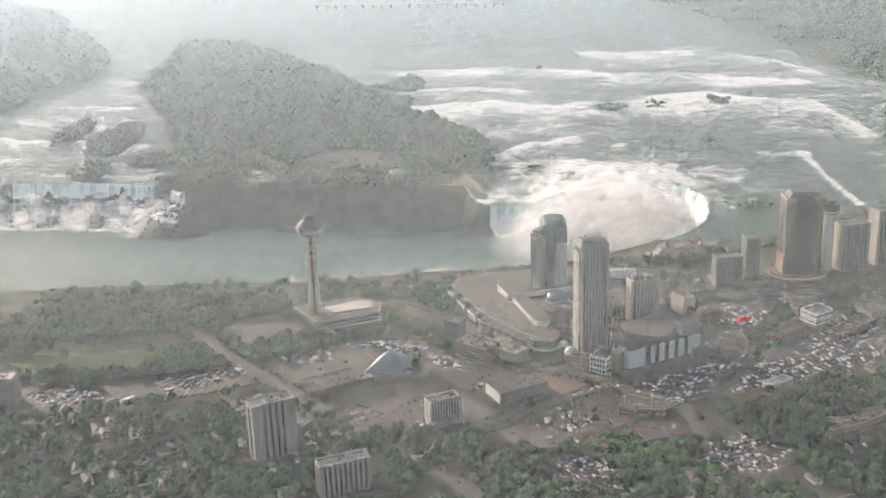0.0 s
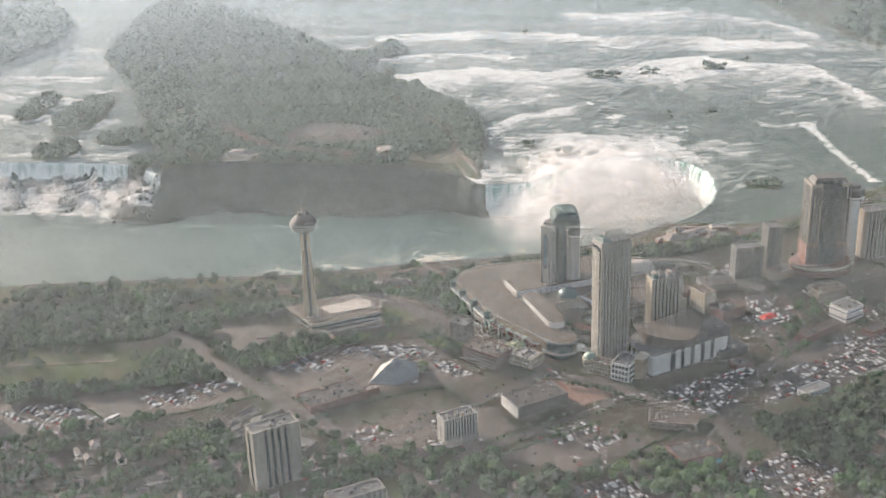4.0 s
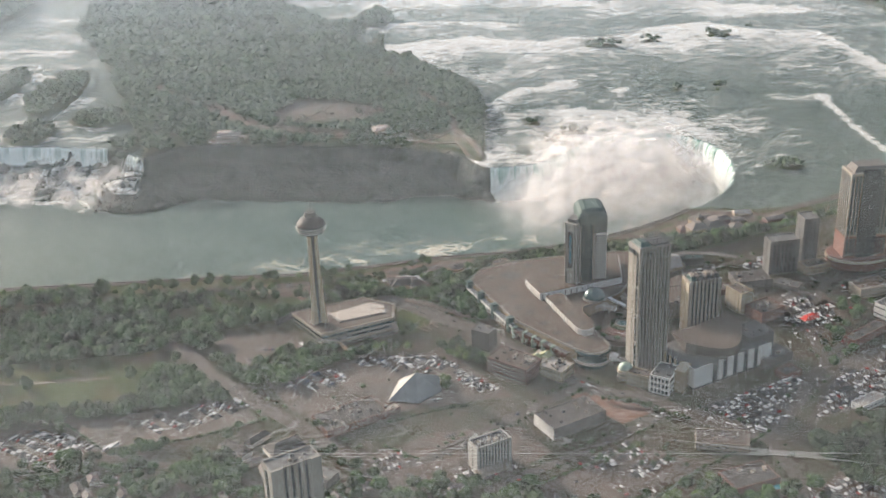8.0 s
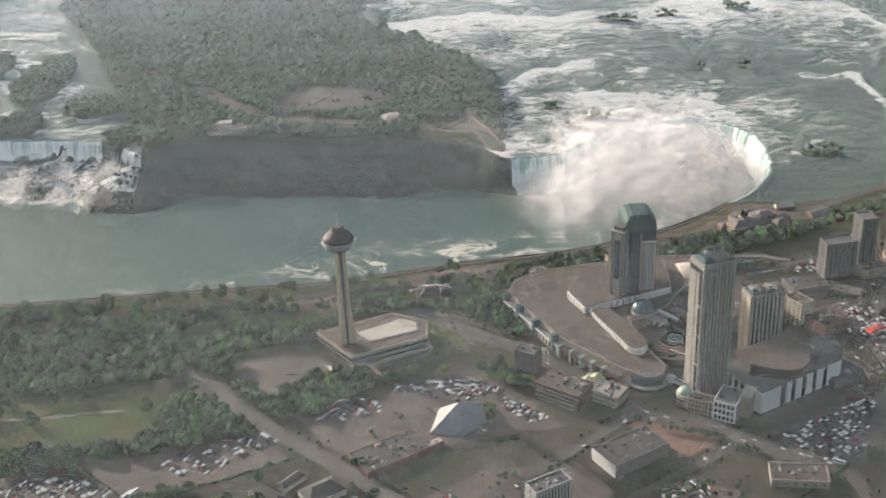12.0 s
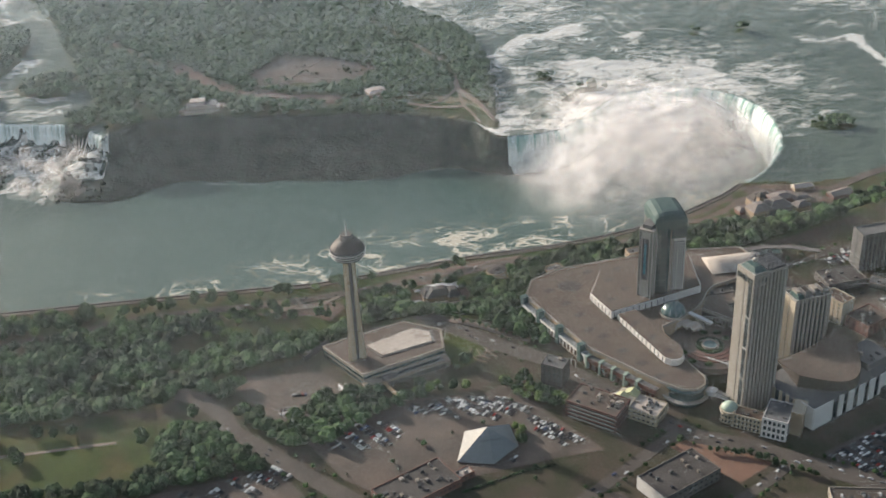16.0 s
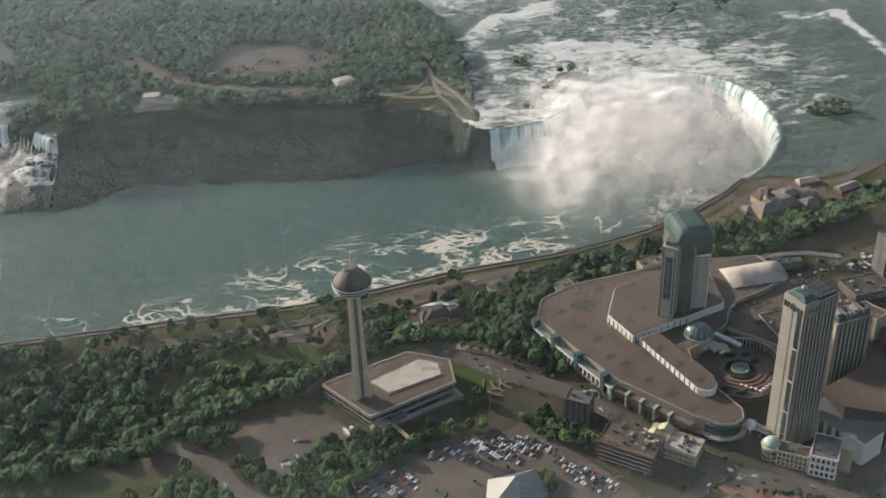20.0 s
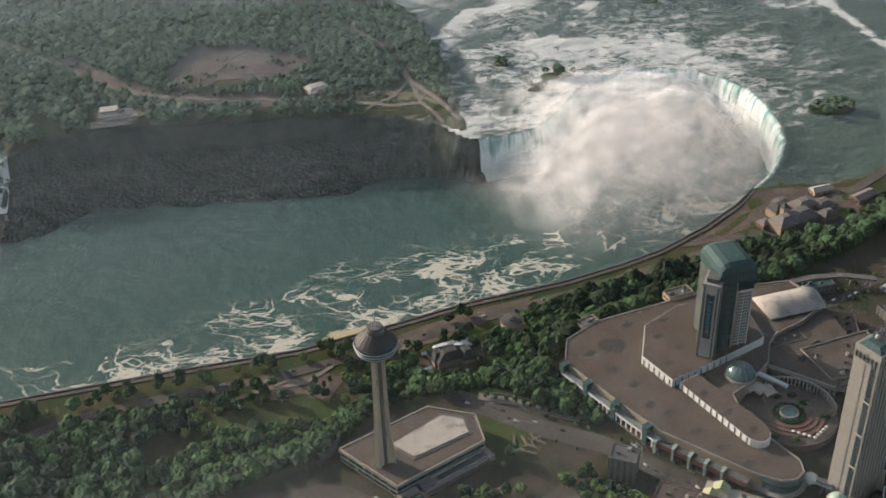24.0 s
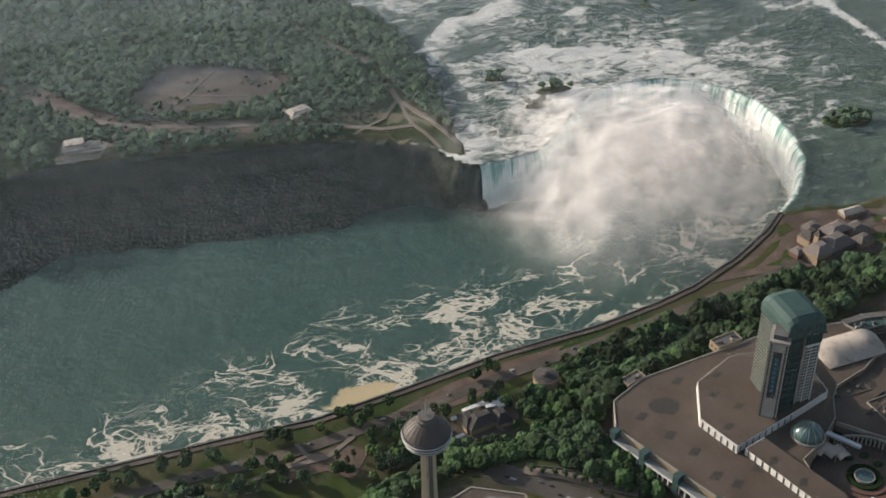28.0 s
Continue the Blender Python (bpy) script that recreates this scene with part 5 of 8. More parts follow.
rows_of(tc, "planter", prism([(-3, -1), (3, -1), (3, 1), (-3, 1)], 0, 1.5, None, 0.7), "leaf", [pose(x, y, 7.6, 0, 0, 30) for x, y in ((438, 84), (440, 96), (444, 108), (436, 118), (448, 116))])
# theatre wing and its pale vaulted roof
tv = thing("vaulted_hall", "hall with broad pale vaulted roof beside the casino", "hall", 395, 133, 0, 8)
part("wall", boxes((-27, 27, -16, 16, -0.5, 20)), "tan", tv)
bm = bmesh.new()
rr = [[bm.verts.new((x, -18 + 36 * i / 12, 20.2 + 7 * math.sin(math.pi * i / 12))) for i in range(13)] for x in (-29, -14, 0, 14, 29)]
for lo, hi in zip(rr, rr[1:]):
    for i in range(12):
        bm.faces.new((hi[i], hi[i + 1], lo[i + 1], lo[i]))
for r in (rr[0], rr[-1]):
    bm.faces.new(r)
bmesh.ops.recalc_face_normals(bm, faces=bm.faces)
part("vault", bm, "roof_white", tv, "broad pale curved roof", True)
rows_of(tv, "window", pane(4, 2.5), "glass", face_spots("front", 54, 32, spread(8, 52), [14]))
low_block("casino_wing", "low casino wing with brown roof and skylights", "building", 420, 55, 70, 46, 16, 12, "concrete", "roof_gravel", 14, 2, 12, 11, sides=("front", "left"))
low_block("casino_link", "low brown-roofed block with glazed front", "building", 372, 92, 40, 22, 15, 10, "dark_concrete", "roof_gravel", 8, 2, 6, 12, glass="teal_glass", sides=("front",))
cv = thing("curved_walkway", "curved covered walkway behind the casino", "walkway", 0, 0, 0)
part("deck", ribbon([(418, 178), (440, 182), (470, 180), (500, 168)], 7, 9, 0.9), "dark_concrete", cv)
rows_of(cv, "post", boxes((-0.4, 0.4, -0.4, 0.4, -0.3, 9)), "concrete", [pose(x, y, 0) for x, y in ((420, 178), (440, 181), (458, 180), (478, 176), (496, 169))])
# bridge between casino and tall hotel
br = thing("glass_footbridge", "white footbridge with round glazed node over the street", "footbridge", 0, 0, 0)
part("deck", ribbon([(322, -70), (333, -80), (342, -88)], 5, 8, 0.8), "white", br)
part("tube", ribbon([(322, -70), (333, -80), (342, -88)], 4, 11.4, 0.8), "pale_concrete", br)
part("node", spun([(4.6, 7.5), (4.6, 11.5), (5.2, 11.8), (3.2, 13.4), (0.8, 14)], 24, None, 329, -77), "white", br)
rows_of(br, "post", boxes((-0.5, 0.5, -0.5, 0.5, -0.3, 8)), "pale_concrete", [pose(329, -77, 0), pose(337, -84, 0)])

# ---- tall hotels ----
u = Vector((math.cos(radians(25)), math.sin(radians(25))))
v = Vector((-u.y, u.x))
c = Vector((350, -103)) + u * 17.5 + v * 11
h1 = finned_tower("tall_hotel_tower", "tall pale concrete hotel tower with vertical ribs", c.x, c.y, 35, 22, 146, 25, 9, floors=44, side_col=True, fin_depth=2.2)
part("glass_strip", boxes((-0.3, 0.3, -9.5, -4.8, 8, 138)), "glass", h1, "dark glass strip").matrix_basis = pose(-18.1, 0, 0)
for z in (40, 72, 104):
    part("floor_band", boxes((-0.5, 0.4, -9.8, -4.4, z, z + 1)), "white", h1).matrix_basis = pose(-18.2, 0, 0)
crown_b = part("crown_block", boxes((-18.3, -3, -11.4, 11.4, 136, 149)), "pale_concrete", h1, "pale arcaded crown")
rows_of(crown_b, "crown_window", pane(2.0, 5.0, 0.4), "glass", [pose(x, -11.45, 141) for x in (-15.6, -12.2, -8.8, -5.4)] + [pose(-18.35, y, 141, 0, 0, -90) for y in (-8.5, -5, -1.5, 2, 5.5, 9)])
part("crown_roof", prism([(-17, -10), (-4, -10), (-4, 10), (-17, 10)], 149, 153, taper=0.55), "copper", h1, "grey-green hipped cap")
plant = part("plant_screen", boxes((-2.5, 16.5, -9.5, 9.5, 146.5, 149.5)), "dark_metal", h1)
rows_of(plant, "lattice_post", boxes((-0.25, 0.25, -0.25, 0.25, 146.5, 155)), "dark_metal", [pose(x, y, 0) for x in (-2, 2.5, 7, 11.5, 16) for y in (-9, 9)])
rows_of(plant, "lattice_beam", boxes((-9.2, 9.2, -0.25, 0.25, 0, 0.5)), "dark_metal", [pose(7, y, z) for y in (-9, -3, 3, 9) for z in (152, 154.6)])
part("radome", spun([(0.3, 152.6)] + [(2.0 * math.sin(math.pi * k / 8), 155 - 2.0 * math.cos(math.pi * k / 8)) for k in range(1, 8)] + [(0.2, 157)], 16, None, -8, 2), "roof_white", h1, "white radome ball", True)

c2 = Vector((412, -33)) + Vector((math.cos(radians(16)), math.sin(radians(16)))) * 18 + Vector((-0.28, 0.96)) * 10
h2 = finned_tower("hotel_tower", "older pale concrete hotel tower with tan end wall", c2.x, c2.y, 36, 20, 74, 16, 8, "pale_concrete", floors=26)
part("end_panel", boxes((-18.9, -18.6, -10, 10, 0, 74)), "cream", h2, "cream end wall")
for k, x in enumerate((-16, -8, 2, 10)):
    part("roof_turret", prism([(x, -9), (x + 7, -9), (x + 7, 7), (x, 7)], 74.5, 79 + (k % 2) * 2, taper=0.7), "copper" if k == 0 else "roof_grey", h2)
    part("roof_box", boxes((x + 1, x + 5, -4, 4, 76, 81)), "concrete", h2)
# corner rotunda and base of the tall hotel
rot = thing("corner_rotunda", "cream corner rotunda with pale green dome", "building", 338, -106, 0)
part("wall", spun([(8, -0.5), (8, 11.5), (8.8, 11.8), (8.8, 12.8), (7.4, 13)], 28), "cream", rot)
part("dome", spun([(7.2 * math.cos(math.pi / 2 * k / 8), 13 + 6.2 * math.sin(math.pi / 2 * k / 8)) for k in range(8)] + [(0.4, 19.4)], 28), "copper_pale", rot, "pale green glass dome", True)
rows_of(rot, "window", pane(1.6, 2.4), "glass", [pose(8 * math.cos(radians(a)), 8 * math.sin(radians(a)), z, 0, 0, a + 90) for a in range(150, 330, 22) for z in (3.2, 8)])
low_block("hotel_annexe", "cream stucco hotel base with red tiled canopy", "building", 353, -117, 26, 14, 14, -28, "cream", "roof_gravel", 7, 3, 3, 21, win_w=1.6, win_h=2.4)
low_block("hotel_wing", "white hotel base with tall windows", "building", 377, -124, 22, 30, 20, -28, "white", "roof_grey", 5, 3, 3, 22, win_w=2.4, win_h=3.6)
o = thing("stair_block", "tan stucco stair block", "building", 395, -124, 0, -28)
part("wall", boxes((-5, 5, -10, 10, -0.5, 24)), "tan", o)
part("roof", boxes((-5.4, 5.4, -10.4, 10.4, 24, 24.7)), "cream", o)

# parking and arena block with sweeping roof
ua = Vector((0.845, 0.535))
ar = thing("arena_building", "white panelled arena with sweeping curved roof", "building", 406, -130, 0, 32.3)
part("wall", boxes((0, 104, 0, 62, -0.5, 22)), "dark_concrete", ar)
part("roof", boxes((0.6, 103.4, 0.6, 61.4, 22, 22.6)), "roof_grey", ar)
for a, b in ((0, 24), (32, 38), (44, 52), (58, 66), (72, 80), (86, 104)):
    part("white_panel", boxes((a, b, -0.8, 0, 3, 25.5)), "white", ar, "white facade panel")
rows_of(ar, "dark_slot", boxes((-2.2, 2.2, -0.35, 0.2, 4, 22)), "glass", [pose(x, 0, 0) for x in (28, 41, 55, 69, 83)])
part("corner_panel", boxes((-0.8, 0, 0, 14, 3, 25.5)), "white", ar)
rows_of(ar, "end_slot", boxes((-0.4, 0.2, -2.2, 2.2, 4, 22)), "glass", [pose(0, y, 0) for y in (18, 26, 34, 42, 50)])
rows_of(ar, "end_pier", boxes((-0.9, 0, -1.6, 1.6, 2, 23)), "cream", [pose(0, y, 0) for y in (22, 30, 38, 46)])
bowl = bmesh.new()
pr = []
for i in range(25):
    k = i / 24
    x = 16 + 76 * k
    bow = 30 * math.sin(math.pi * k)
    rise = 32 + 4 * (2 * k - 1) ** 2 + 2 * k
    pr.append([bowl.verts.new(p) for p in ((x, 34 - bow, 23), (x, 33.4 - bow, rise), (x, 34.4 - bow, rise), (x, 60, rise + 1))])
for lo, hi in zip(pr, pr[1:]):
    for i in range(3):
        f = bowl.faces.new((lo[i], hi[i], hi[i + 1], lo[i + 1]))
for r in (pr[0], pr[-1]):
    bowl.faces.new(r)
bmesh.ops.recalc_face_normals(bowl, faces=bowl.faces)
part("roof_shell", bowl, "roof_gravel", ar, "brown-grey sweeping roof shell")
gb = bmesh.new()
pr = []
for i in range(25):
    k = i / 24
    x, bow = 16 + 76 * k, 30 * math.sin(math.pi * k)
    rise = 32 + 4 * (2 * k - 1) ** 2 + 2 * k
    pr.append([gb.verts.new((x, 33.2 - bow - 0.3, z)) for z in (22.8, rise - 0.6)])
for lo, hi in zip(pr, pr[1:]):
    gb.faces.new((lo[0], hi[0], hi[1], lo[1]))
part("glass_band", gb, "tar", ar, "dark curved glass band")
low_block("service_block", "grey service block behind the arena", "building", 478, -52, 34, 30, 28, 32, "roof_grey", "roof_grey", 4, 3, 8, 31, sides=("right",))
low_block("cream_block", "cream block with ribbed front", "building", 482, 51, 18, 26, 25, 33, "cream", "roof_gravel", 3, 6, 3, 32, sides=("left",))
low_block("brick_block", "brown brick block with plant on its roof", "building", 508, 33, 34, 28, 12, 33, "brick", "roof_gravel", 5, 3, 8, 33)

# ---- other hotels and blocks ----
c3 = Vector((29, -361)) + Vector((0.84, 0.54)) * 20
ha = finned_tower("slab_hotel", "dark-striped concrete slab hotel", 28, -342, 46, 20, 62, 33, 7, "pale_concrete", floors=18, side_col=False)
part("side_stripe", boxes((-23.9, -23.6, -3.4, 3.4, 2, 60)), "glass", ha, "dark window stripe")
for a, b in ((-23.6, -14), (14, 23.6)):
    part("end_bay", boxes((a, b, -11.6, -9, -0.5, 64)), "pale_concrete", ha, "pale end bay")
roof_units(ha, 40, 18, 62.6, 5, 41)
hb = finned_tower("slab_hotel", "pale ribbed slab hotel with flat roof", 117, -411, 52, 18, 34, 28, 10, "pale_concrete", floors=10)
roof_units(hb, 50, 16, 34.6, 6, 42)
wh = finned_tower("white_hotel", "white ribbed hotel block above a car park", 199, -260, 36, 17, 27, 31, 11, "offwhite", floors=8, fin_depth=0.8)
roof_units(wh, 34, 15, 27.6, 7, 43)
part("podium", boxes((-22, 14, -16, -8, -0.5, 5)), "concrete", wh)
low_block("corner_hotel", "grey hotel block at the edge of a car park", "hotel", -322, -240, 34, 20, 31, 5, "concrete", "roof_white", 7, 8, 4, 44, win_w=2.2, win_h=1.6)

PYR = [(92, -150), (124, -155), (147, -131), (141, -100), (100, -108)]
pyr = thing("pyramid_theatre", "pale blue-grey metal pyramid theatre", "theatre", 120, -127, 0)
for k, (a, b) in enumerate(zip(PYR, PYR[1:] + PYR[:1])):
    bm = bmesh.new()
    apex = Vector((0, -2, 22))
    A, B = Vector((a[0] - 120, a[1] + 127, 1.2)), Vector((b[0] - 120, b[1] + 127, 1.2))
    inner = Vector((0, 0, 1))
    vs = [bm.verts.new(p) for p in (A, B, apex, inner)]
    for f in ((0, 1, 2), (1, 0, 3), (0, 2, 3), (2, 1, 3)):
        bm.faces.new([vs[i] for i in f])
    bmesh.ops.recalc_face_normals(bm, faces=bm.faces)
    # left face gets a paler colour, painting in the light on that side
    part("roof_face", bm, M["offwhite"] if k == 4 else M["roof_pale"], pyr)
part("wall", prism([((x - 120) * 0.96, (y + 127) * 0.96) for x, y in PYR], -0.4, 1.4), "concrete", pyr)
part("fold", boxes((-10, 10, -0.4, 0.4, 0, 0.5)), "dark_metal", pyr).matrix_basis = pose(2, -11, 14, -40, 0, 8)
low_block("pyramid_annexe", "low shop row beside the pyramid", "building", 92, -172, 28, 10, 5, 33, "brick", "roof_white", 5, 1, 3, 46)

low_block("brick_garage", "red brick parking block with open decks", "parking block", 222, -92, 50, 30, 17, -34, "brick", "roof_gravel", 10, 4, 16, 51, win_w=4.4, win_h=1.5, sides=("front", "right", "left"))
deck_o = thing("garage_fascia", "white concrete floor bands on a brick parking block", "facade", 222, -92, 0, -34)
for k in range(4):
    part("floor_band", boxes((-22, 24, -15.7, -15.05, 1.2 + 4.25 * k, 2.0 + 4.25 * k)), "offwhite", deck_o)
low_block("cream_restaurant", "cream flat-roofed restaurant block", "restaurant", 266, -95, 30, 24, 11, -34, "cream", "roof_white", 6, 2, 16, 52)
lime = material("lime_metal_roof", (0.36, 0.37, 0.2), rough=0.6, var=0.08)
gr = thing("gabled_entrance", "entrance hall with pale yellow-green gabled roofs", "building", 250, -80, 0, -34)
part("wall", boxes((-9, 9, -14, 10, -0.5, 12.5)), "cream", gr)
for y0, y1, x0, x1 in ((-14.5, 0, -9.5, 3), (1, 10.5, -4, 9.5)):
    bm = bmesh.new()
    mid_x = (x0 + x1) / 2
    p = [bm.verts.new(q) for q in ((x0, y0, 12.4), (x1, y0, 12.4), (x1, y1, 12.4), (x0, y1, 12.4), (mid_x, y0, 16.5), (mid_x, y1, 16.5))]
    for f in ((0, 4, 5, 3), (1, 2, 5, 4), (0, 1, 4), (2, 3, 5), (3, 2, 1, 0)):
        bm.faces.new([p[i] for i in f])
    part("gabled_roof", bm, lime, gr, "pale yellow-green gabled roof")
low_block("dark_block", "dark square office block", "building", 189, -36, 22, 18, 22, -28, "dark_concrete", "roof_grey", 4, 7, 4, 53)
low_block("long_low_shops", "long low brick shopping row with dark roof", "shops", 57, -184, 68, 36, 7, 34, "brick", "roof_dark", 14, 1, 22, 54)
low_block("warehouse", "dark flat-roofed block with white end wall", "building", 277, -190, 62, 34, 12, 33, "dark_concrete", "roof_dark", 10, 2, 9, 55)
o = thing("white_end_wall", "white end wall with sign", "wall", 277, -190, 0, 33)
part("panel", boxes((-31.6, -31.1, -17, 17, 0, 12.6)), "white", o)
low_block("garage_deck", "white-edged parking deck with cars on its roof", "parking block", 420, -226, 50, 26, 7, -6, "concrete", "lot", 6, 1, 2, 56)
low_block("motel", "low dark-roofed motel with pool yard", "motel", 435, -287, 46, 30, 7, 24, "brick", "roof_dark", 9, 2, 5, 57)
pl = thing("swimming_pool", "small turquoise swimming pool in a motel yard", "pool", 458, -296, 0, 24)
part("rim", boxes((-8, 8, -5, 5, -0.3, 0.25)), "path", pl)
part("water", prism([(-6, -3), (4, -3.6), (6.4, 0), (4, 3.4), (-5, 3)], 0.1, 0.32), "pool", pl)
low_block("school", "long flat-roofed brown building among trees", "building", 655, -245, 70, 20, 9, 34, "tan", "roof_gravel", 12, 2, 8, 58)
low_block("school", "flat-roofed brown block among trees", "building", 622, -262, 34, 22, 8, 34, "tan", "roof_gravel", 6, 2, 4, 59)
low_block("white_shed", "long white-roofed shed in a car park", "shed", 575, -158, 34, 14, 6, 35, "white", "roof_white", 6, 1, 0, 60)
low_block("shops", "low shops with dark roofs", "shops", 496, -68, 40, 24, 9, 33, "dark_concrete", "roof_grey", 7, 2, 7, 61)
low_block("brown_restaurant", "low brown-roofed restaurant in a car park", "restaurant", 508, -100, 22, 16, 6, 33, "brick", "shingle", 4, 1, 3, 62)
low_block("tan_block", "grey-roofed motel wing beside the street", "motel", 38, -286, 36, 22, 8, -28, "dark_concrete", "roof_grey", 7, 2, 4, 64)
for k, (x, y, w, d, h, r, wl, rf) in enumerate(((608, -20, 60, 14, 8, 40, "brick", "roof_dark"), (650, 30, 30, 26, 16, 38, "white", "roof_grey"), (690, 0, 70, 16, 7, 40, "brick", "roof_dark"), (735, -30, 60, 30, 8, 40, "concrete", "roof_grey"), (640, 88, 40, 24, 12, 20, "concrete", "roof_gravel"), (730, 60, 46, 30, 10, 35, "concrete", "roof_gravel"), (549, 104, 30, 16, 5, -30, "concrete", "roof_grey"), (507, 118, 44, 30, 8, 12, "dark_concrete", "roof_dark"), (438, 172, 40, 13, 8, 6, "dark_concrete", "copper"), (590, 150, 34, 18, 9, 20, "tan", "roof_gravel"), (470, 92, 26, 16, 6, 14, "brick", "roof_dark"), (800, 120, 60, 30, 12, 35, "brick", "roof_dark"), (760, -110, 50, 22, 8, 38, "brick", "roof_gravel"))):
    low_block("block", "low flat-roofed " + wl.replace("_", " ") + " building along the street", "building", x, y, w, d, h, r, wl, rf, 8, 2, 5, 70 + k)
red = thing("red_canopy", "bright red canvas canopy in a car park", "canopy", 556, 18, 0, 30)
part("canvas", prism([(-11, -5), (11, -5), (11, 5), (-11, 5)], 4.5, 8.5, taper=0.45), "red", red)
rows_of(red, "post", boxes((-0.2, 0.2, -0.2, 0.2, 0, 4.6)), "steel", [pose(x, y, 0) for x in (-10, 0, 10) for y in (-4.4, 4.4)])

# towers at the far end of the strip
em = thing("glass_hotel_tower", "tall dark glass hotel tower with brown podium", "hotel tower", 648, 172, 0, 8)
part("podium", spun([(40, -0.5), (40, 14), (38, 14.5)], 32, None, 0, 0, 0.7), "brick", em, "round brown podium")
part("podium_rim", spun([(41, 10), (41.5, 11), (41.5, 13), (40, 13)], 32, None, 0, 0, 0.7), "cream", em)
part("body", boxes((-26, 26, -15, 15, 0, 124)), "concrete", em)
part("lower_brick", boxes((-26.5, 26.5, -15.5, 15.5, 14, 42)), "brick", em)
part("glass_bay", boxes((-12, 12, -17, -14.9, 14, 128)), "glass", em, "dark glass centre bay")
part("crown", prism([(-22, -12), (22, -12), (22, 12), (-22, 12)], 124, 131, taper=0.8), "dark_concrete", em)
rows_of(em, "window_strip", boxes((-1.5, 1.5, -0.4, 0.2, 44, 121)), "glass", [pose(x, -15, 0) for x in (-23, -18.5, -14.6, 14.6, 18.5, 23)])
rows_of(em, "window_strip", boxes((-1.5, 1.5, -0.4, 0.2, 16, 40)), "glass", [pose(x, -15.5, 0) for x in (-23, -18.5, -14.6, 14.6, 18.5, 23)])
rows_of(em, "window_strip", boxes((-1.5, 1.5, -0.4, 0.2, 16, 121)), "glass", [pose(-26, y, 0, 0, 0, -90) for y in (-11, -5.5, 0, 5.5, 11)])
rt = thing("round_tower_hotel", "white round tower with dark drum at its top", "tower", 692, 214, 0)
part("shaft", spun([(10, -0.5), (9, 84)], 24), "white", rt, "", True)
part("drum", spun([(9, 84), (14, 86), (14.4, 92), (13.6, 99), (10, 100)], 28), "dark_concrete", rt)
part("drum_band", spun([(14.3, 87), (14.7, 87.2), (14.7, 89.6), (14.3, 89.8)], 28), "white", rt)
part("cap", spun([(8, 100), (8, 104), (3, 105)], 20), "roof_grey", rt)
hm = finned_tower("hotel_tower", "pale hotel tower in a row at the strip's end", 728, 224, 44, 22, 66, 20, 8, "concrete", floors=20)
hn = finned_tower("hotel_tower", "stepped pale hotel tower at the strip's end", 782, 250, 46, 24, 80, 24, 8, "pale_concrete", floors=24)
ho = finned_tower("hotel_tower", "tall pale hotel tower at the strip's end", 840, 270, 40, 24, 96, 20, 8, "concrete", floors=28)
mid = finned_tower("hotel_tower", "grey hotel slab near the visitor centre", 549, 152, 36, 20, 42, 12, 7, "roof_grey", floors=13)
mid2 = finned_tower("hotel_tower", "slim grey hotel tower near the visitor centre", 582, 168, 18, 22, 64, 12, 4, "roof_grey", floors=19)

# ---- buildings in the riverside park ----
def gabled(name, label, category, cx, cy, z, w, d, h, rise, rz, wall="siding", roof="shingle", group="", wins=3, hip=0.0):
    t = thing(name, label, category, cx, cy, z, rz, group)
    part("wall", boxes((-w / 2, w / 2, -d / 2, d / 2, -1.0, h)), wall, t)
    bm = bmesh.new()
    o = 0.5
    lo = [bm.verts.new(p) for p in ((-w / 2 - o, -d / 2 - o, h - 0.1), (w / 2 + o, -d / 2 - o, h - 0.1), (w / 2 + o, d / 2 + o, h - 0.1), (-w / 2 - o, d / 2 + o, h - 0.1))]
    hi = [bm.verts.new(p) for p in ((-w / 2 - o + hip, 0, h + rise), (w / 2 + o - hip, 0, h + rise))]
    for f in ((lo[0], lo[1], hi[1], hi[0]), (lo[2], lo[3], hi[0], hi[1]), (lo[1], lo[2], hi[1]), (lo[3], lo[0], hi[0]), (lo[3], lo[2], lo[1], lo[0])):
        bm.faces.new(f)
    part("roof", bm, roof, t)
    rows_of(t, "window", pane(1.3, 1.3), "glass", face_spots("front", w, d, spread(wins, w - 1), [h * 0.55]) + face_spots("left", w, d, spread(2, d - 1), [h * 0.55]))
    part("door", boxes((-0.55, 0.55, -d / 2 - 0.12, -d / 2 + 0.1, -0.2, 2.1)), "dark_metal", t)
    part("chimney", boxes((w * 0.2, w * 0.2 + 0.8, 0.3, 1.1, h, h + rise + 0.9)), "brick", t)
    return t


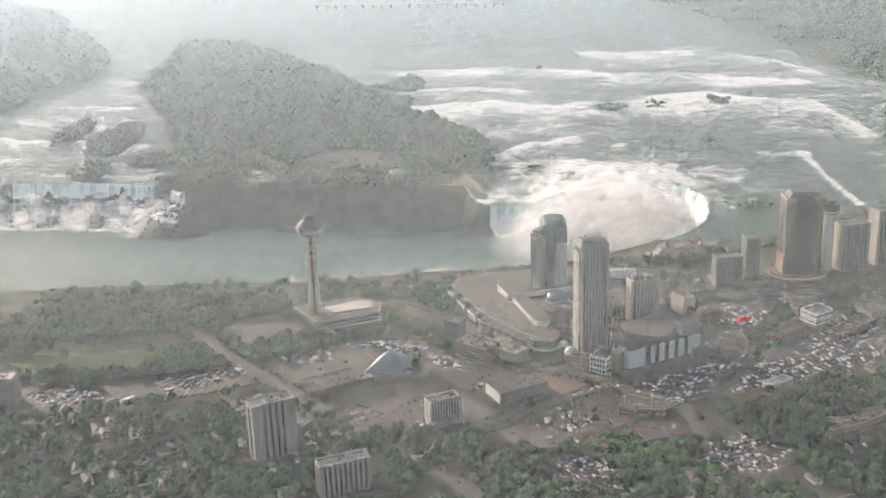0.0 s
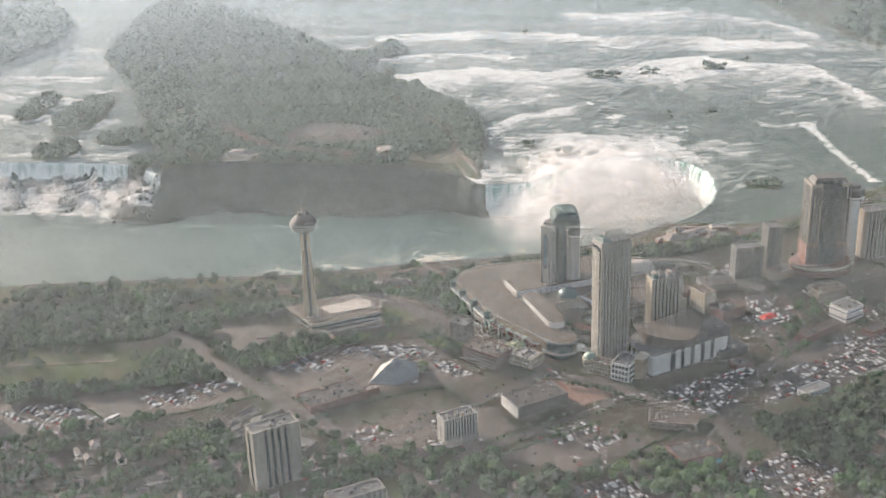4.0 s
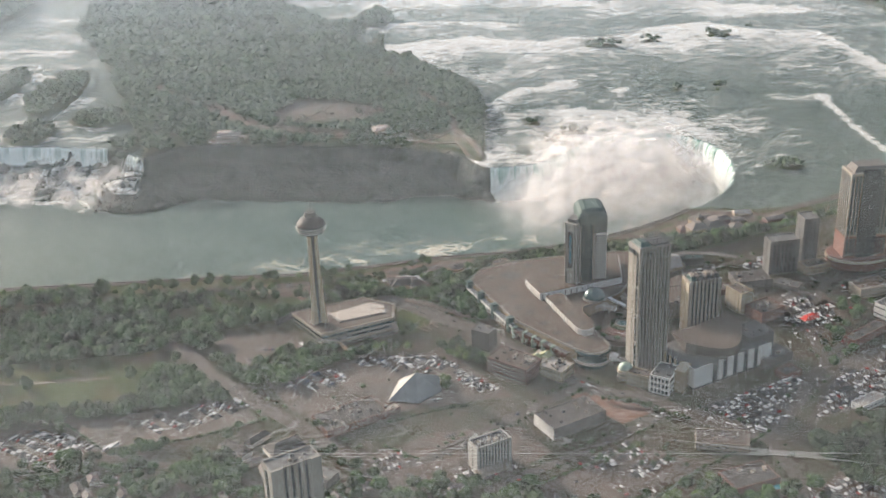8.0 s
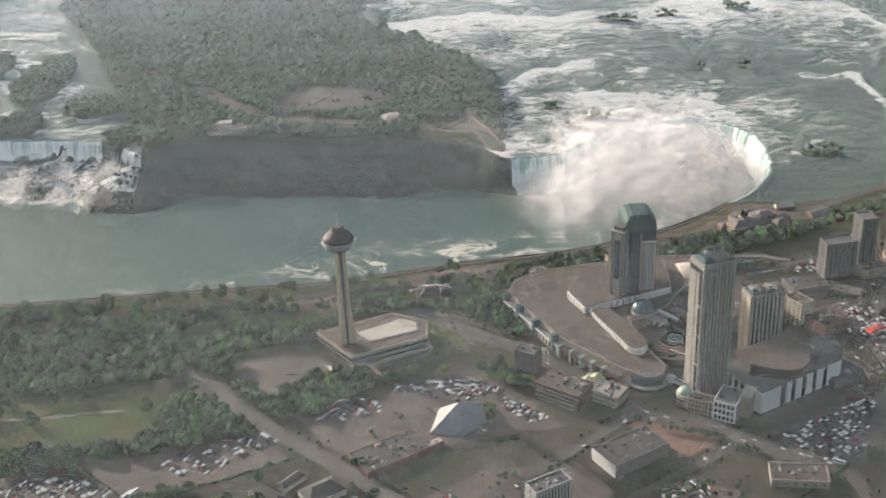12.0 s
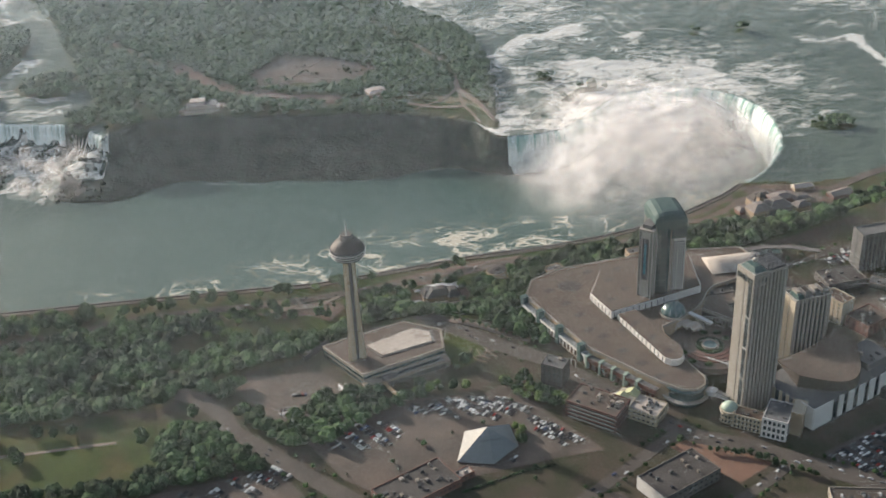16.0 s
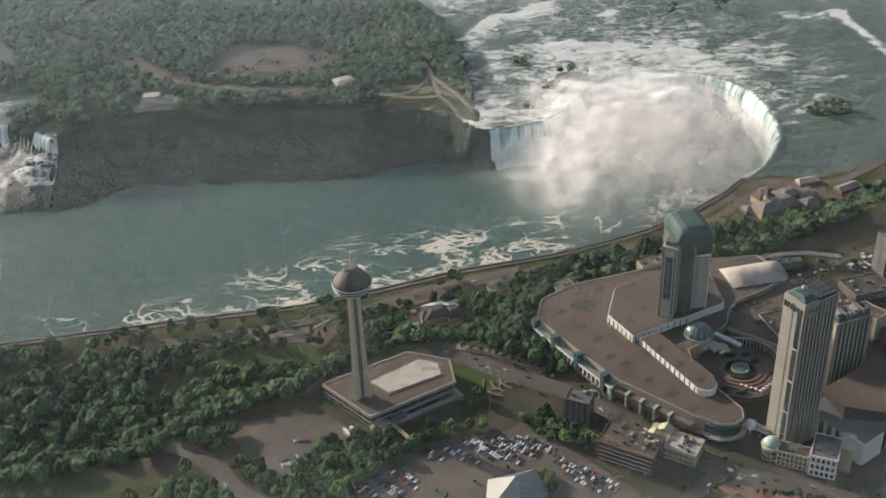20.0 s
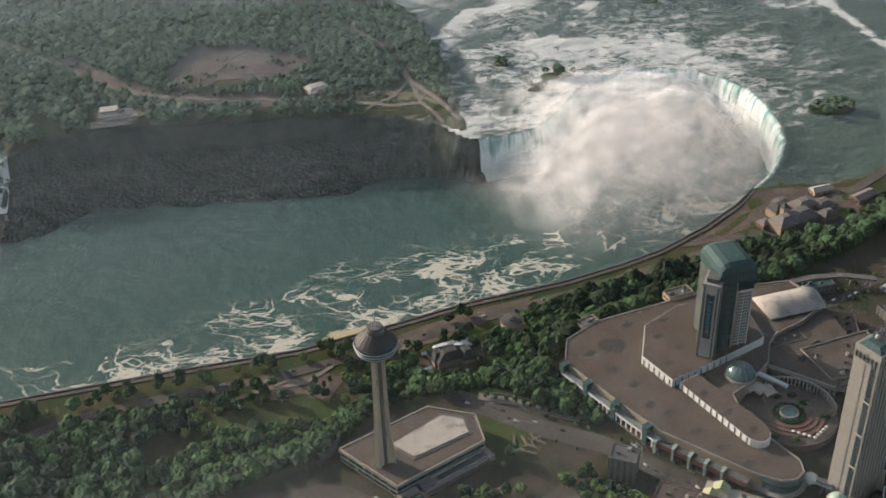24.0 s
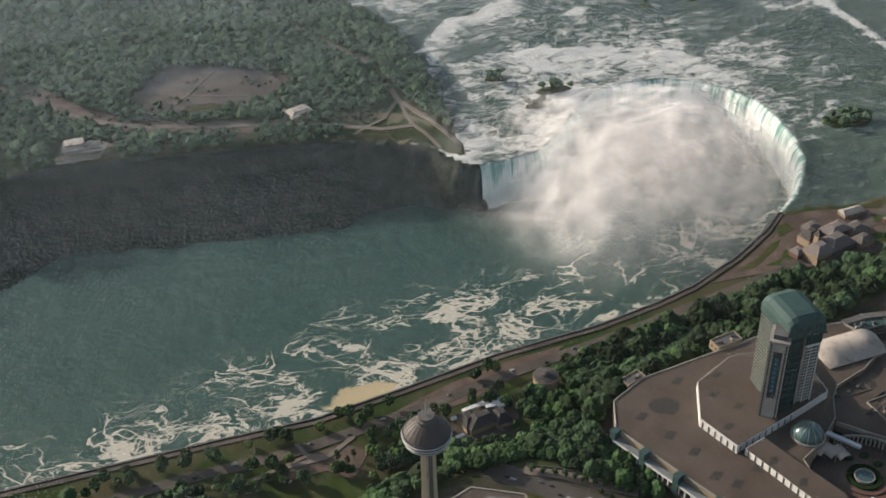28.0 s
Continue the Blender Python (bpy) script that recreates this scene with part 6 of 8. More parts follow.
gabled("motel", "grey hip-roofed motel behind a slab hotel", "motel", 0, -238, 0, 36, 24, 6, 7, 35, "siding", "roof_dark", wins=9, hip=9)
gabled("motel", "long pale motel wing with dark hipped roof", "motel", -48, -242, 0, 34, 13, 6, 4, -38, "siding", "roof_dark", wins=8, hip=4)
gabled("motel", "low motel wing beside a parking court", "motel", -30, -222, 0, 26, 11, 5, 3.5, 52, "siding", "roof_dark", wins=6, hip=4)
tr = thing("visitor_centre", "stone visitor centre with dark steep roofs at the brink", "visitor centre", 482, 332, -28, 20)
for x, y, w, d, h, rise, wl in ((-12, -6, 26, 20, 11, 7, "tan"), (14, -4, 34, 24, 9, 8, "dark_concrete"), (2, 18, 22, 16, 10, 6, "tan"), (34, 14, 30, 18, 8, 5, "brick"), (44, -14, 20, 14, 7, 5, "tan"), (-26, 8, 14, 12, 6, 3, "brick"), (56, 6, 22, 16, 6, 3, "tan"), (20, 34, 18, 12, 5, 3, "dark_concrete")):
    part("wall", boxes((x - w / 2, x + w / 2, y - d / 2, y + d / 2, -1, h)), wl, tr)
    part("roof", prism([(x - w / 2 - 0.8, y - d / 2 - 0.8), (x + w / 2 + 0.8, y - d / 2 - 0.8), (x + w / 2 + 0.8, y + d / 2 + 0.8), (x - w / 2 - 0.8, y + d / 2 + 0.8)], h, h + rise, taper=0.35), "shingle", tr)
part("turret", boxes((-6, 0, 2, 8, 0, 19)), "tan", tr)
part("turret_roof", prism([(-7, 1), (1, 1), (1, 9), (-7, 9)], 19, 26, taper=0.05), "roof_dark", tr, "pointed dark turret roof")
rows_of(tr, "window", pane(2, 3), "glass", [pose(x, -16.05, 5) for x in (-22, -17, -12, -7, -2)])
gabled("white_pavilion", "long white-roofed pavilion near the brink", "pavilion", 545, 388, -27.5, 26, 12, 4, 3, 10, "tan", "roof_white", hip=2)
gabled("stone_house", "small stone gatehouse in the park", "building", 520, 288, -28, 14, 10, 8, 4, 20, "tan", "shingle")
gabled("stone_house", "flat park building by the parkway", "building", 585, 365, -28, 30, 14, 5, 3, 24, "brick", "shingle", wins=5)
qv = thing("park_restaurant", "rambling park restaurant with dark gables and white canopies", "restaurant", 80, 166, -28, 16)
for x, y, w, d, h, rise in ((0, 0, 30, 16, 7, 7), (-10, 6, 14, 20, 6, 6), (16, -4, 14, 18, 6, 7)):
    part("wall", boxes((x - w / 2, x + w / 2, y - d / 2, y + d / 2, -1, h)), "tan", qv)
    part("roof", prism([(x - w / 2 - 0.8, y - d / 2 - 0.8), (x + w / 2 + 0.8, y - d / 2 - 0.8), (x + w / 2 + 0.8, y + d / 2 + 0.8), (x - w / 2 - 0.8, y + d / 2 + 0.8)], h, h + rise, taper=0.4), "roof_dark", qv)
for x, y, w, d in ((4, 18, 26, 5), (27, 12, 13, 12), (-26, -8, 9, 4), (-16, 14, 14, 4), (16, 12, 10, 6)):
    part("canopy", prism([(x - w / 2, y - d / 2), (x + w / 2, y - d / 2), (x + w / 2, y + d / 2), (x - w / 2, y + d / 2)], 5.4, 6.6, taper=0.8), "white", qv, "white canopy roof")
    part("canopy_post", boxes((x - 0.2, x + 0.2, y - 0.2, y + 0.2, -0.5, 5.5)), "steel", qv)
rd = thing("round_stone_building", "round stone building with dark conical roof", "building", 147, 200, -28)
part("wall", spun([(11, -1), (11, 12), (11.6, 12.2), (11.6, 13.2), (10.5, 13.4)], 28), "tan", rd)
part("roof", spun([(11.3, 13.3), (8, 14), (4, 14.8), (3.4, 16.2), (0.5, 17)], 28), "roof_dark", rd)
fun = thing("hillside_ramp", "brown terraced walkway down the wooded hillside", "walkway", 0, 0, 0)
part("deck", ribbon([(92, 78), (120, 66), (146, 48), (172, 34)], 9, 0.3, 0.6), "path", fun)
part("rail", ribbon([(95, 83), (123, 71), (149, 53), (176, 38)], 0.5, 0.5, 1.6), "dark_concrete", fun)
mg = thing("mini_golf", "miniature golf garden with winding pale walls", "garden", 122, 12, 0)
for pts in ([(-10, 12), (-12, 2), (-6, -8), (4, -14)], [(-4, 10), (-2, 0), (6, -8)], [(4, 12), (6, 4), (14, -4)], [(-6, -2), (2, -4), (4, 4), (12, 6)]):
    part("winding_wall", ribbon(pts, 1.4, 0.1, 1.1), "path", mg)
arch = thing("street_arch", "pale steel arch canopy over the street", "canopy", 198, -22, 0, 38)
bm = bmesh.new()
rr = [[bm.verts.new((14 * math.cos(math.pi * i / 14), -3 + 6 * j, 7 + 5 * math.sin(math.pi * i / 14))) for i in range(15)] for j in range(2)]
for i in range(14):
    if i % 2 == 0:
        bm.faces.new((rr[0][i], rr[0][i + 1], rr[1][i + 1], rr[1][i]))
part("ribs", bm, "steel", arch)
rows_of(arch, "post", boxes((-0.4, 0.4, -0.4, 0.4, -0.2, 7.1)), "steel", [pose(x, y, 0) for x in (-13.8, 13.8) for y in (-3, 3)])
# far shore: gated dam on the horizon
dam = thing("control_dam", "long low gated dam across the far river", "dam", -250, 2690, -14)
part("deck", boxes((-330, 330, -5, 5, 8, 10)), "concrete", dam)
rows_of(dam, "pier", boxes((-3, 3, -7, 7, -5, 13)), "concrete", [pose(x, 0, 0) for x in range(-320, 321, 32)])

for pts in ([(96, -188), (150, -164), (176, -158)], [(-240, -186), (-170, -246)], [(130, -252), (96, -230)], [(236, -298), (330, -234)], [(-30, -182), (-90, -214), (-150, -236)], [(400, -262), (330, -330)], [(470, -204), (440, -232), (404, -262)]):
    line, _ = resample(pts, 3.0)
    hb = bmesh.new()
    for k, p in enumerate(line):
        r = 1.5 + 0.7 * math.sin(k * 2.3) * math.sin(k * 0.9)
        prism([(p[0] + r * math.cos(a) * (1 + 0.2 * math.sin(k + a * 3)), p[1] + r * math.sin(a)) for a in (0, 1.05, 2.1, 3.14, 4.2, 5.25)], -0.2, 1.6 + 0.5 * math.sin(k * 1.7), hb, 0.6)
    tagged(link_mesh("hedge", hb, "leaf"), "clipped green hedge along a car park", "hedge")

# ---- trees ----
def ico(level):
    bm = bmesh.new()
    bmesh.ops.create_icosphere(bm, subdivisions=level, radius=1.0)
    v = np.array([x.co[:] for x in bm.verts])
    f = np.array([[l.index for l in x.verts] for x in bm.faces])
    bm.free()
    return v, f


ICO = {k: ico(k) for k in (1, 2, 3)}
rs = np.random.RandomState(7)


def crown_shape(level, lobes=7, jag=0.13):
    """A lumpy crown of unit size: bulges where the limbs carry leaves, hollows between, a broken outline."""
    v, f = ICO[level]
    d = rs.normal(size=(lobes, 3))
    d[:, 2] = np.abs(d[:, 2]) * 0.8 + 0.05
    d /= np.linalg.norm(d, axis=1)[:, None]
    bump = np.exp(-((1 - v @ d.T) / 0.16)).max(1)
    r = 0.68 + 0.36 * bump + rs.uniform(-jag, jag, len(v))
    out = v * r[:, None]
    out[:, 2] = np.where(out[:, 2] < 0, out[:, 2] * 0.55, out[:, 2] * 0.95)
    return out, f


CROWN_FAR = [crown_shape(2, 9, 0.17) for _ in range(8)]
CROWN_NEAR = [crown_shape(3, 15, 0.13) for _ in range(10)]


def woods(name, label, spots, size, crowns, mat, squat=0.9, z_of=height):
    """Many crowns as one mass; spots are plan points."""
    spots = np.asarray(spots)
    z = z_of(spots[:, 0], spots[:, 1])
    V, F, base = [], [], 0
    for (x, y), h in zip(spots, z):
        v, f = crowns[rs.randint(len(crowns))]
        s = size * rs.uniform(0.6, 1.15) * (1.35 if rs.rand() < 0.15 else 1.0)
        a = rs.uniform(0, 6.28)
        ca, sa = math.cos(a), math.sin(a)
        w = np.column_stack([(v[:, 0] * ca - v[:, 1] * sa) * s, (v[:, 0] * sa + v[:, 1] * ca) * s, v[:, 2] * s * squat * rs.uniform(0.85, 1.25) + s * 0.75])
        V.append(w + (x, y, h))
        F.append(f + base)
        base += len(v)
    ob = array_mesh(name, np.concatenate(V), np.concatenate(F), M[mat], smooth=False)
    return tagged(ob, label, "woods", kind="stuff")


def scatter(x0, x1, y0, y1, gap, keep):
    gx, gy = np.meshgrid(np.arange(x0, x1, gap), np.arange(y0, y1, gap))
    p = np.column_stack([gx.ravel(), gy.ravel()]) + rs.uniform(-gap * 0.45, gap * 0.45, (gx.size, 2))
    return p[keep(p[:, 0], p[:, 1])]


GOAT_LOT = [(-168, 912), (-95, 900), (0, 848), (-24, 806), (-90, 788), (-120, 776), (-182, 786), (-206, 825)]
GOAT_GRASS = [(30, 742), (105, 752), (118, 800), (172, 640), (148, 605), (106, 640), (95, 668), (45, 684)]
GOAT_ROADS = [[(-470, 1010), (-372, 905), (-327, 860), (-262, 800), (-180, 760)], [(-50, 1090), (45, 945), (98, 865), (118, 790), (122, 755), (147, 705), (172, 640)], [(-178, 765), (-100, 745), (-30, 735), (40, 712), (90, 690), (128, 690)], [(122, 760), (96, 715), (55, 690)], [(122, 750), (128, 690), (150, 640)]]


GOAT_STRIP = [(-335, 890), (-275, 822), (-215, 776), (-130, 748), (-60, 736)]


def off_roads(x, y, d):
    m = np.ones(x.shape, bool)
    for r in GOAT_ROADS:
        m &= seg_dist(x, y, r) > d
    return m


def goat_keep(x, y, margin=7):
    return inside(x, y, GOAT) & (seg_dist(x, y, GOAT, True) > margin) & ~inside(x, y, GOAT_LOT) & ~inside(x, y, GOAT_GRASS) & off_roads(x, y, 5.5) & (seg_dist(x, y, GOAT_STRIP) > 15) & ~((np.abs(x + 262) < 38) & (np.abs(y - 728) < 22)) & ~((np.abs(x + 2) < 18) & (np.abs(y - 752) < 14)) & ((y > 745) | (hash_noise(x, y, 24, 4) > 0.36))


woods("island_woods", "dense green woods over the river island", scatter(-900, 200, 590, 1100, 8.4, goat_keep), 6.9, CROWN_FAR, "leaf_far")
woods("island_woods", "dense green woods on the island's far end", scatter(-900, 200, 1100, 2120, 13, lambda x, y: goat_keep(x, y, 8)), 10.5, CROWN_FAR, "leaf_far")
islet_spots = []
for ix, iy, a, b in ISLETS:
    n = max(5, int(a * b / 34))
    for _ in range(n):
        r, t = math.sqrt(rs.uniform(0, 0.75)), rs.uniform(0, 6.28)
        islet_spots.append((ix + a * r * math.cos(t), iy + b * r * math.sin(t)))
woods("islet_trees", "green trees on small islets in the rapids", islet_spots, 6.6, CROWN_FAR, "leaf_far")
woods("far_woods", "green woods on the far mainland", scatter(-2200, -900, 700, 3100, 30, lambda x, y: inside(x, y, US_LAND) & (seg_dist(x, y, US_LAND, True) > 12)), 20, CROWN_FAR, "leaf_far")
woods("far_woods", "green woods along the far bank", scatter(540, 1700, 420, 2900, 26, lambda x, y: inside(x, y, CAN_SHORE) & (seg_dist(x, y, CAN_SHORE, True) > 16) & (y > 560 + (x - 760) * 0.3) & (hash_noise(x, y, 160, 6) > 0.28)), 15, CROWN_FAR, "leaf_far")


def band_keep(x, y):
    edge = np.interp(x, [p[0] for p in ESCARPMENT], [p[1] for p in ESCARPMENT])
    d = y - edge
    wide = np.interp(x, [-700, -300, -130, -60, 20, 150, 260, 420, 520, 700], [120, 130, 105, 78, 78, 118, 112, 100, 78, 70])
    ok = (d > 3) & (d < wide) & (seg_dist(x, y, PARKWAY) > 11) & (seg_dist(x, y, CAN_RIM) > 24)
    ok &= ~((np.abs(x - 80) < 36) & (np.abs(y - 168) < 26)) & (np.hypot(x - 147, y - 200) > 16) & ~inside(x, y, [(-152, 128), (-132, 98), (-43, 95), (-18, 118), (-43, 134)])
    ok &= ~((np.abs(x - 490) < 55) & (y > 300)) & ~((x > 85) & (x < 180) & (d < 12) & (x < 150))
    return ok & ((hash_noise(x, y, 38, 9) > 0.12) | (d < 40)) & ~inside(x, y, MAIN_ROOF)


woods("hillside_woods", "dense leafy woods on the escarpment slope", scatter(-420, 560, -90, 330, 8.6, band_keep), 7.4, CROWN_NEAR, "leaf", 1.05)
W4 = [(104, 92), (132, 62), (160, 40), (186, 24), (196, 28), (166, 84), (160, 112), (120, 112)]
woods("hillside_woods", "dense leafy woods between tower and casino", scatter(100, 200, 20, 115, 8.0, lambda x, y: inside(x, y, W4)), 6.6, CROWN_NEAR, "leaf", 1.1)
woods("hillside_woods", "tall leafy woods behind the casino", scatter(175, 540, 120, 290, 8.5, lambda x, y: band_keep(x, y) & (hash_noise(x, y, 20, 3) > 0.35)), 8.2, CROWN_NEAR, "leaf_shaded", 1.15)
woods("hillside_woods", "woods along the escarpment farther off", np.concatenate([scatter(-800, -420, -130, 60, 10, band_keep), scatter(560, 900, 240, 520, 11, band_keep)]), 6.5, CROWN_FAR, "leaf")
TREE_STRIPS = [[(-440, -192), (-180, -178), (-150, -166), (-74, -146), (-82, -134), (-116, -102), (-130, -84), (-158, -80), (-180, -96), (-172, -140), (-200, -160), (-310, -172), (-440, -176)],
               [(-58, -78), (-34, -46), (24, -36), (31, -66), (11, -89), (-32, -122), (-58, -116)], [(-112, -66), (-98, -58), (-80, -76), (-58, -96), (-54, -118), (-62, -118), (-84, -96)], [(30, -62), (60, -46), (64, -54), (40, -70)],
               [(-170, -50), (-150, -28), (-128, -20), (-118, -40), (-132, -44), (-152, -30)], [(-100, -268), (-66, -244), (-36, -262), (-28, -296), (-84, -296)], [(-170, -246), (-120, -226), (-112, -230), (-160, -256)], [(-216, -252), (-176, -246), (-180, -256), (-214, -262)]]
woods("tree_belt", "leafy tree belt between car parks", np.concatenate([scatter(-450, 70, -300, -15, 6.6, lambda x, y, s=s: inside(x, y, s)) for s in TREE_STRIPS]), 5.8, CROWN_NEAR, "leaf", 1.05)
WOOD_R = [(505, -238), (592, -184), (700, -130), (770, -150), (696, -225), (616, -250), (600, -308), (532, -292)]
woods("tree_belt", "dark leafy grove behind car parks", scatter(480, 780, -300, -80, 8.0, lambda x, y: inside(x, y, WOOD_R)), 8.0, CROWN_NEAR, "leaf_shaded", 1.0)

ROADS = [MAIN, MURRAY, LUNDY, STANLEY, CROSS, CROSS_B, ROAD_LEFT, ROAD_LOW, ROAD_REAR]
BUILT = [(o.matrix_world.translation.x, o.matrix_world.translation.y, 34) for o in scene.objects if o.parent is None and o.get("category") in ("hotel tower", "building", "hotel", "shops", "motel", "restaurant", "theatre", "parking block", "shed", "hall")]


def free_ground(x, y, road=9.0, built=True, lots=True):
    ok = np.ones(x.shape, bool)
    for r in ROADS:
        ok &= seg_dist(x, y, r) > road
    if lots:
        for outline, _, _ in LOTS:
            ok &= ~inside(x, y, outline)
    if built:
        for bx, by, r in BUILT:
            if abs(bx) + abs(by) > 1:
                ok &= np.hypot(x - bx, y - by) > r * 0.75
    return ok & ~inside(x, y, POD) & ~inside(x, y, MAIN_ROOF)


def suburb(x, y):
    return free_ground(x, y, 7) & (hash_noise(x, y, 45, 12) > 0.30)


woods("garden_trees", "leafy garden and street trees among houses", np.concatenate([scatter(-480, 240, -480, -268, 11, suburb), scatter(240, 780, -520, -290, 11, suburb), scatter(560, 900, -280, 60, 14, suburb)]), 6.4, CROWN_NEAR, "leaf", 1.0)


def kerb_spots(line, off, gap, miss, seed):
    """Places along both kerbs of a street, with some left out."""
    rng = random.Random(seed)
    pts, _ = resample(line, gap)
    out = []
    for a, b in zip(pts, pts[1:]):
        d = (b - a) / (np.linalg.norm(b - a) + 1e-6)
        for s in (-1, 1):
            if rng.random() > miss:
                out.append((a[0] - d[1] * off * s + rng.uniform(-1, 1), a[1] + d[0] * off * s + rng.uniform(-1, 1)))
    return out


kerb_trees = kerb_spots(MURRAY[2:], 13, 9, 0.45, 1) + kerb_spots(CROSS, 9, 10, 0.5, 2) + kerb_spots(CROSS_B, 8, 10, 0.55, 3) + kerb_spots(STANLEY[:4], 11, 11, 0.6, 4) + kerb_spots(MAIN[4:], 12, 13, 0.6, 5) + kerb_spots(ROAD_BACK, 8, 10, 0.5, 6) + kerb_spots(LUNDY, 10, 9, 0.5, 7) + kerb_spots(ROAD_REAR, 10, 14, 0.6, 8)
kerb_trees += [tuple(p) for p in scatter(240, 420, -300, -200, 13, lambda x, y: hash_noise(x, y, 15, 14) > 0.78)] + [tuple(p) for p in scatter(-30, 230, -290, -40, 16, lambda x, y: free_ground(x, y, 9, lots=False) & (hash_noise(x, y, 20, 24) > 0.8))]
kerb_trees = [p for p in kerb_trees if free_ground(np.array([p[0]]), np.array([p[1]]), 6.5, lots=False)[0]]
woods("street_trees", "small round street trees along kerbs and lots", kerb_trees, 2.3, CROWN_FAR, "leaf", 1.1)


def leafy_tree(name, label, h, spread_r, clumps, mat, seed, tall=1.0):
    """Tapered trunk with limbs, and a crown of many separate leaf clumps."""
    rng = random.Random(seed)
    t = thing(name, label, "tree")
    bm = bmesh.new()
    limbs = [((0, 0, -0.4), (0.1, 0.05, h * 0.55), 0.32, 0.2)]
    for k in range(6):
        a = k * 1.05 + rng.uniform(-0.3, 0.3)
        z = h * rng.uniform(0.3, 0.5)
        limbs.append(((0, 0, z), (math.cos(a) * spread_r * 0.6, math.sin(a) * spread_r * 0.6, z + h * 0.25), 0.16, 0.05))
    for p, q, r0, r1 in limbs:
        d = Vector(q) - Vector(p)
        m = Matrix.Translation(p) @ d.to_track_quat("Z", "Y").to_matrix().to_4x4()
        ring = [[bm.verts.new(m @ Vector((r * math.cos(1.2566 * i), r * math.sin(1.2566 * i), z))) for i in range(5)] for r, z in ((r0, 0), (r1, d.length))]
        for i in range(5):
            bm.faces.new((ring[0][i], ring[0][(i + 1) % 5], ring[1][(i + 1) % 5], ring[1][i]))
    part("trunk", bm, "bark", t)
    v, f = ICO[1]
    V, F, base = [], [], 0
    for k in range(clumps):
        u_, w_ = rng.uniform(0, 6.28), rng.uniform(-0.75, 1)
        rr = rng.uniform(0.45, 1.0)
        c_ = math.sqrt(max(0, 1 - w_ * w_))
        s = spread_r * rng.uniform(0.2, 0.36)
        j = 1 + np.array([rng.uniform(-0.25, 0.25) for _ in v])
        V.append(v * j[:, None] * s + (spread_r * rr * c_ * math.cos(u_), spread_r * rr * c_ * math.sin(u_), h * 0.62 + spread_r * tall * rr * w_ * 0.85))
        F.append(f + base)
        base += len(v)
    o = array_mesh("crown", np.concatenate(V), np.concatenate(F), M[mat], smooth=False)
    o.parent = t
    return t


def park_wood(x, y):
    edge = np.interp(x, [p[0] for p in ESCARPMENT], [p[1] for p in ESCARPMENT])
    return (y - edge > 90) & (seg_dist(x, y, CAN_RIM) > 30) & (seg_dist(x, y, PARKWAY) > 12) & (hash_noise(x, y, 44, 15) > np.interp(x, [-300, -130], [0.3, 0.52])) & ~inside(x, y, [(-160, 132), (-140, 92), (-40, 90), (-10, 118), (-10, 180), (-80, 184)])


woods("park_woods", "groves of tall leafy trees in the riverside park", scatter(-440, -60, 0, 190, 10.5, park_wood), 7.6, CROWN_NEAR, "leaf", 1.15)
KINDS = [leafy_tree("tree", "broad leafy green park tree", 11, 5.0, 60, "leaf", 1), leafy_tree("tree", "tall leafy green tree", 14, 4.4, 62, "leaf", 2, 1.5),
         leafy_tree("tree", "light green leafy tree", 9, 4.6, 56, "leaf_light", 3), leafy_tree("tree", "small round street tree", 6.5, 2.6, 34, "leaf", 4), leafy_tree("conifer", "narrow dark green conifer tree", 13, 2.6, 48, "leaf", 5, 2.2)]
TREE_SPOTS = []


def park_keep(x, y):
    edge = np.interp(x, [p[0] for p in ESCARPMENT], [p[1] for p in ESCARPMENT])
    lawn = inside(x, y, [(-152, 128), (-132, 98), (-43, 95), (-18, 118), (-43, 134)])
    return (y - edge > 60) & (seg_dist(x, y, CAN_RIM) > 16) & (seg_dist(x, y, PARKWAY) > 9) & ~inside(x, y, [(-84, 138), (-36, 136), (-14, 160), (-40, 176), (-76, 170)]) & ~lawn & ~inside(x, y, CREST + GORGE[:3]) & (hash_noise(x, y, 34, 21) > 0.42) & inside(x, y, CAN_SHORE) & ~((np.abs(x - 490) < 60) & (y > 296)) & (np.hypot(x - 80, y - 166) > 26) & (np.hypot(x - 147, y - 200) > 16)


def spread_trees(kinds, spots, jitter=0.25):
    for x, y in spots:
        k = KINDS[kinds[rs.randint(len(kinds))]]
        s = rs.uniform(1 - jitter, 1 + jitter)
        o = copy_thing(k, pose(x, y, ground_z(x, y), 0, 0, rs.uniform(0, 360)))
        o.scale = (s, s, s * rs.uniform(0.9, 1.15))


spread_trees([0, 0, 1, 2], scatter(-440, 120, 40, 230, 12.5, park_keep))
spread_trees([0, 1, 1], [(-170, 178), (-152, 184), (-30, 200), (-22, 186), (-14, 196), (-38, 204), (6, 206), (-100, 190), (-190, 176), (-215, 170), (14, 176), (-2, 168), (-16, 170), (24, 182)])
spread_trees([4], [(-48, 150), (-40, 146), (-34, 152), (22, 172), (28, 178), (-128, 132), (60, -345), (66, -348), (92, 190)])
spread_trees([0, 2], [(-118, -30), (-112, -22), (-122, -24), (-150, -68), (148, -120), (152, -112), (146, -106), (150, -128), (172, -58), (180, -62), (166, -50), (160, -62), (152, -52), (188, -66), (142, -44), (176, -70)])
spread_trees([0, 2, 3], scatter(120, 240, -75, -20, 9, lambda x, y: inside(x, y, [(126, -38), (160, -26), (182, -56), (200, -70), (196, -84), (160, -66)])))
pts_, s_ = resample([(98, 76), (122, 64), (148, 46), (174, 30)], 9)
spread_trees([3], pts_)
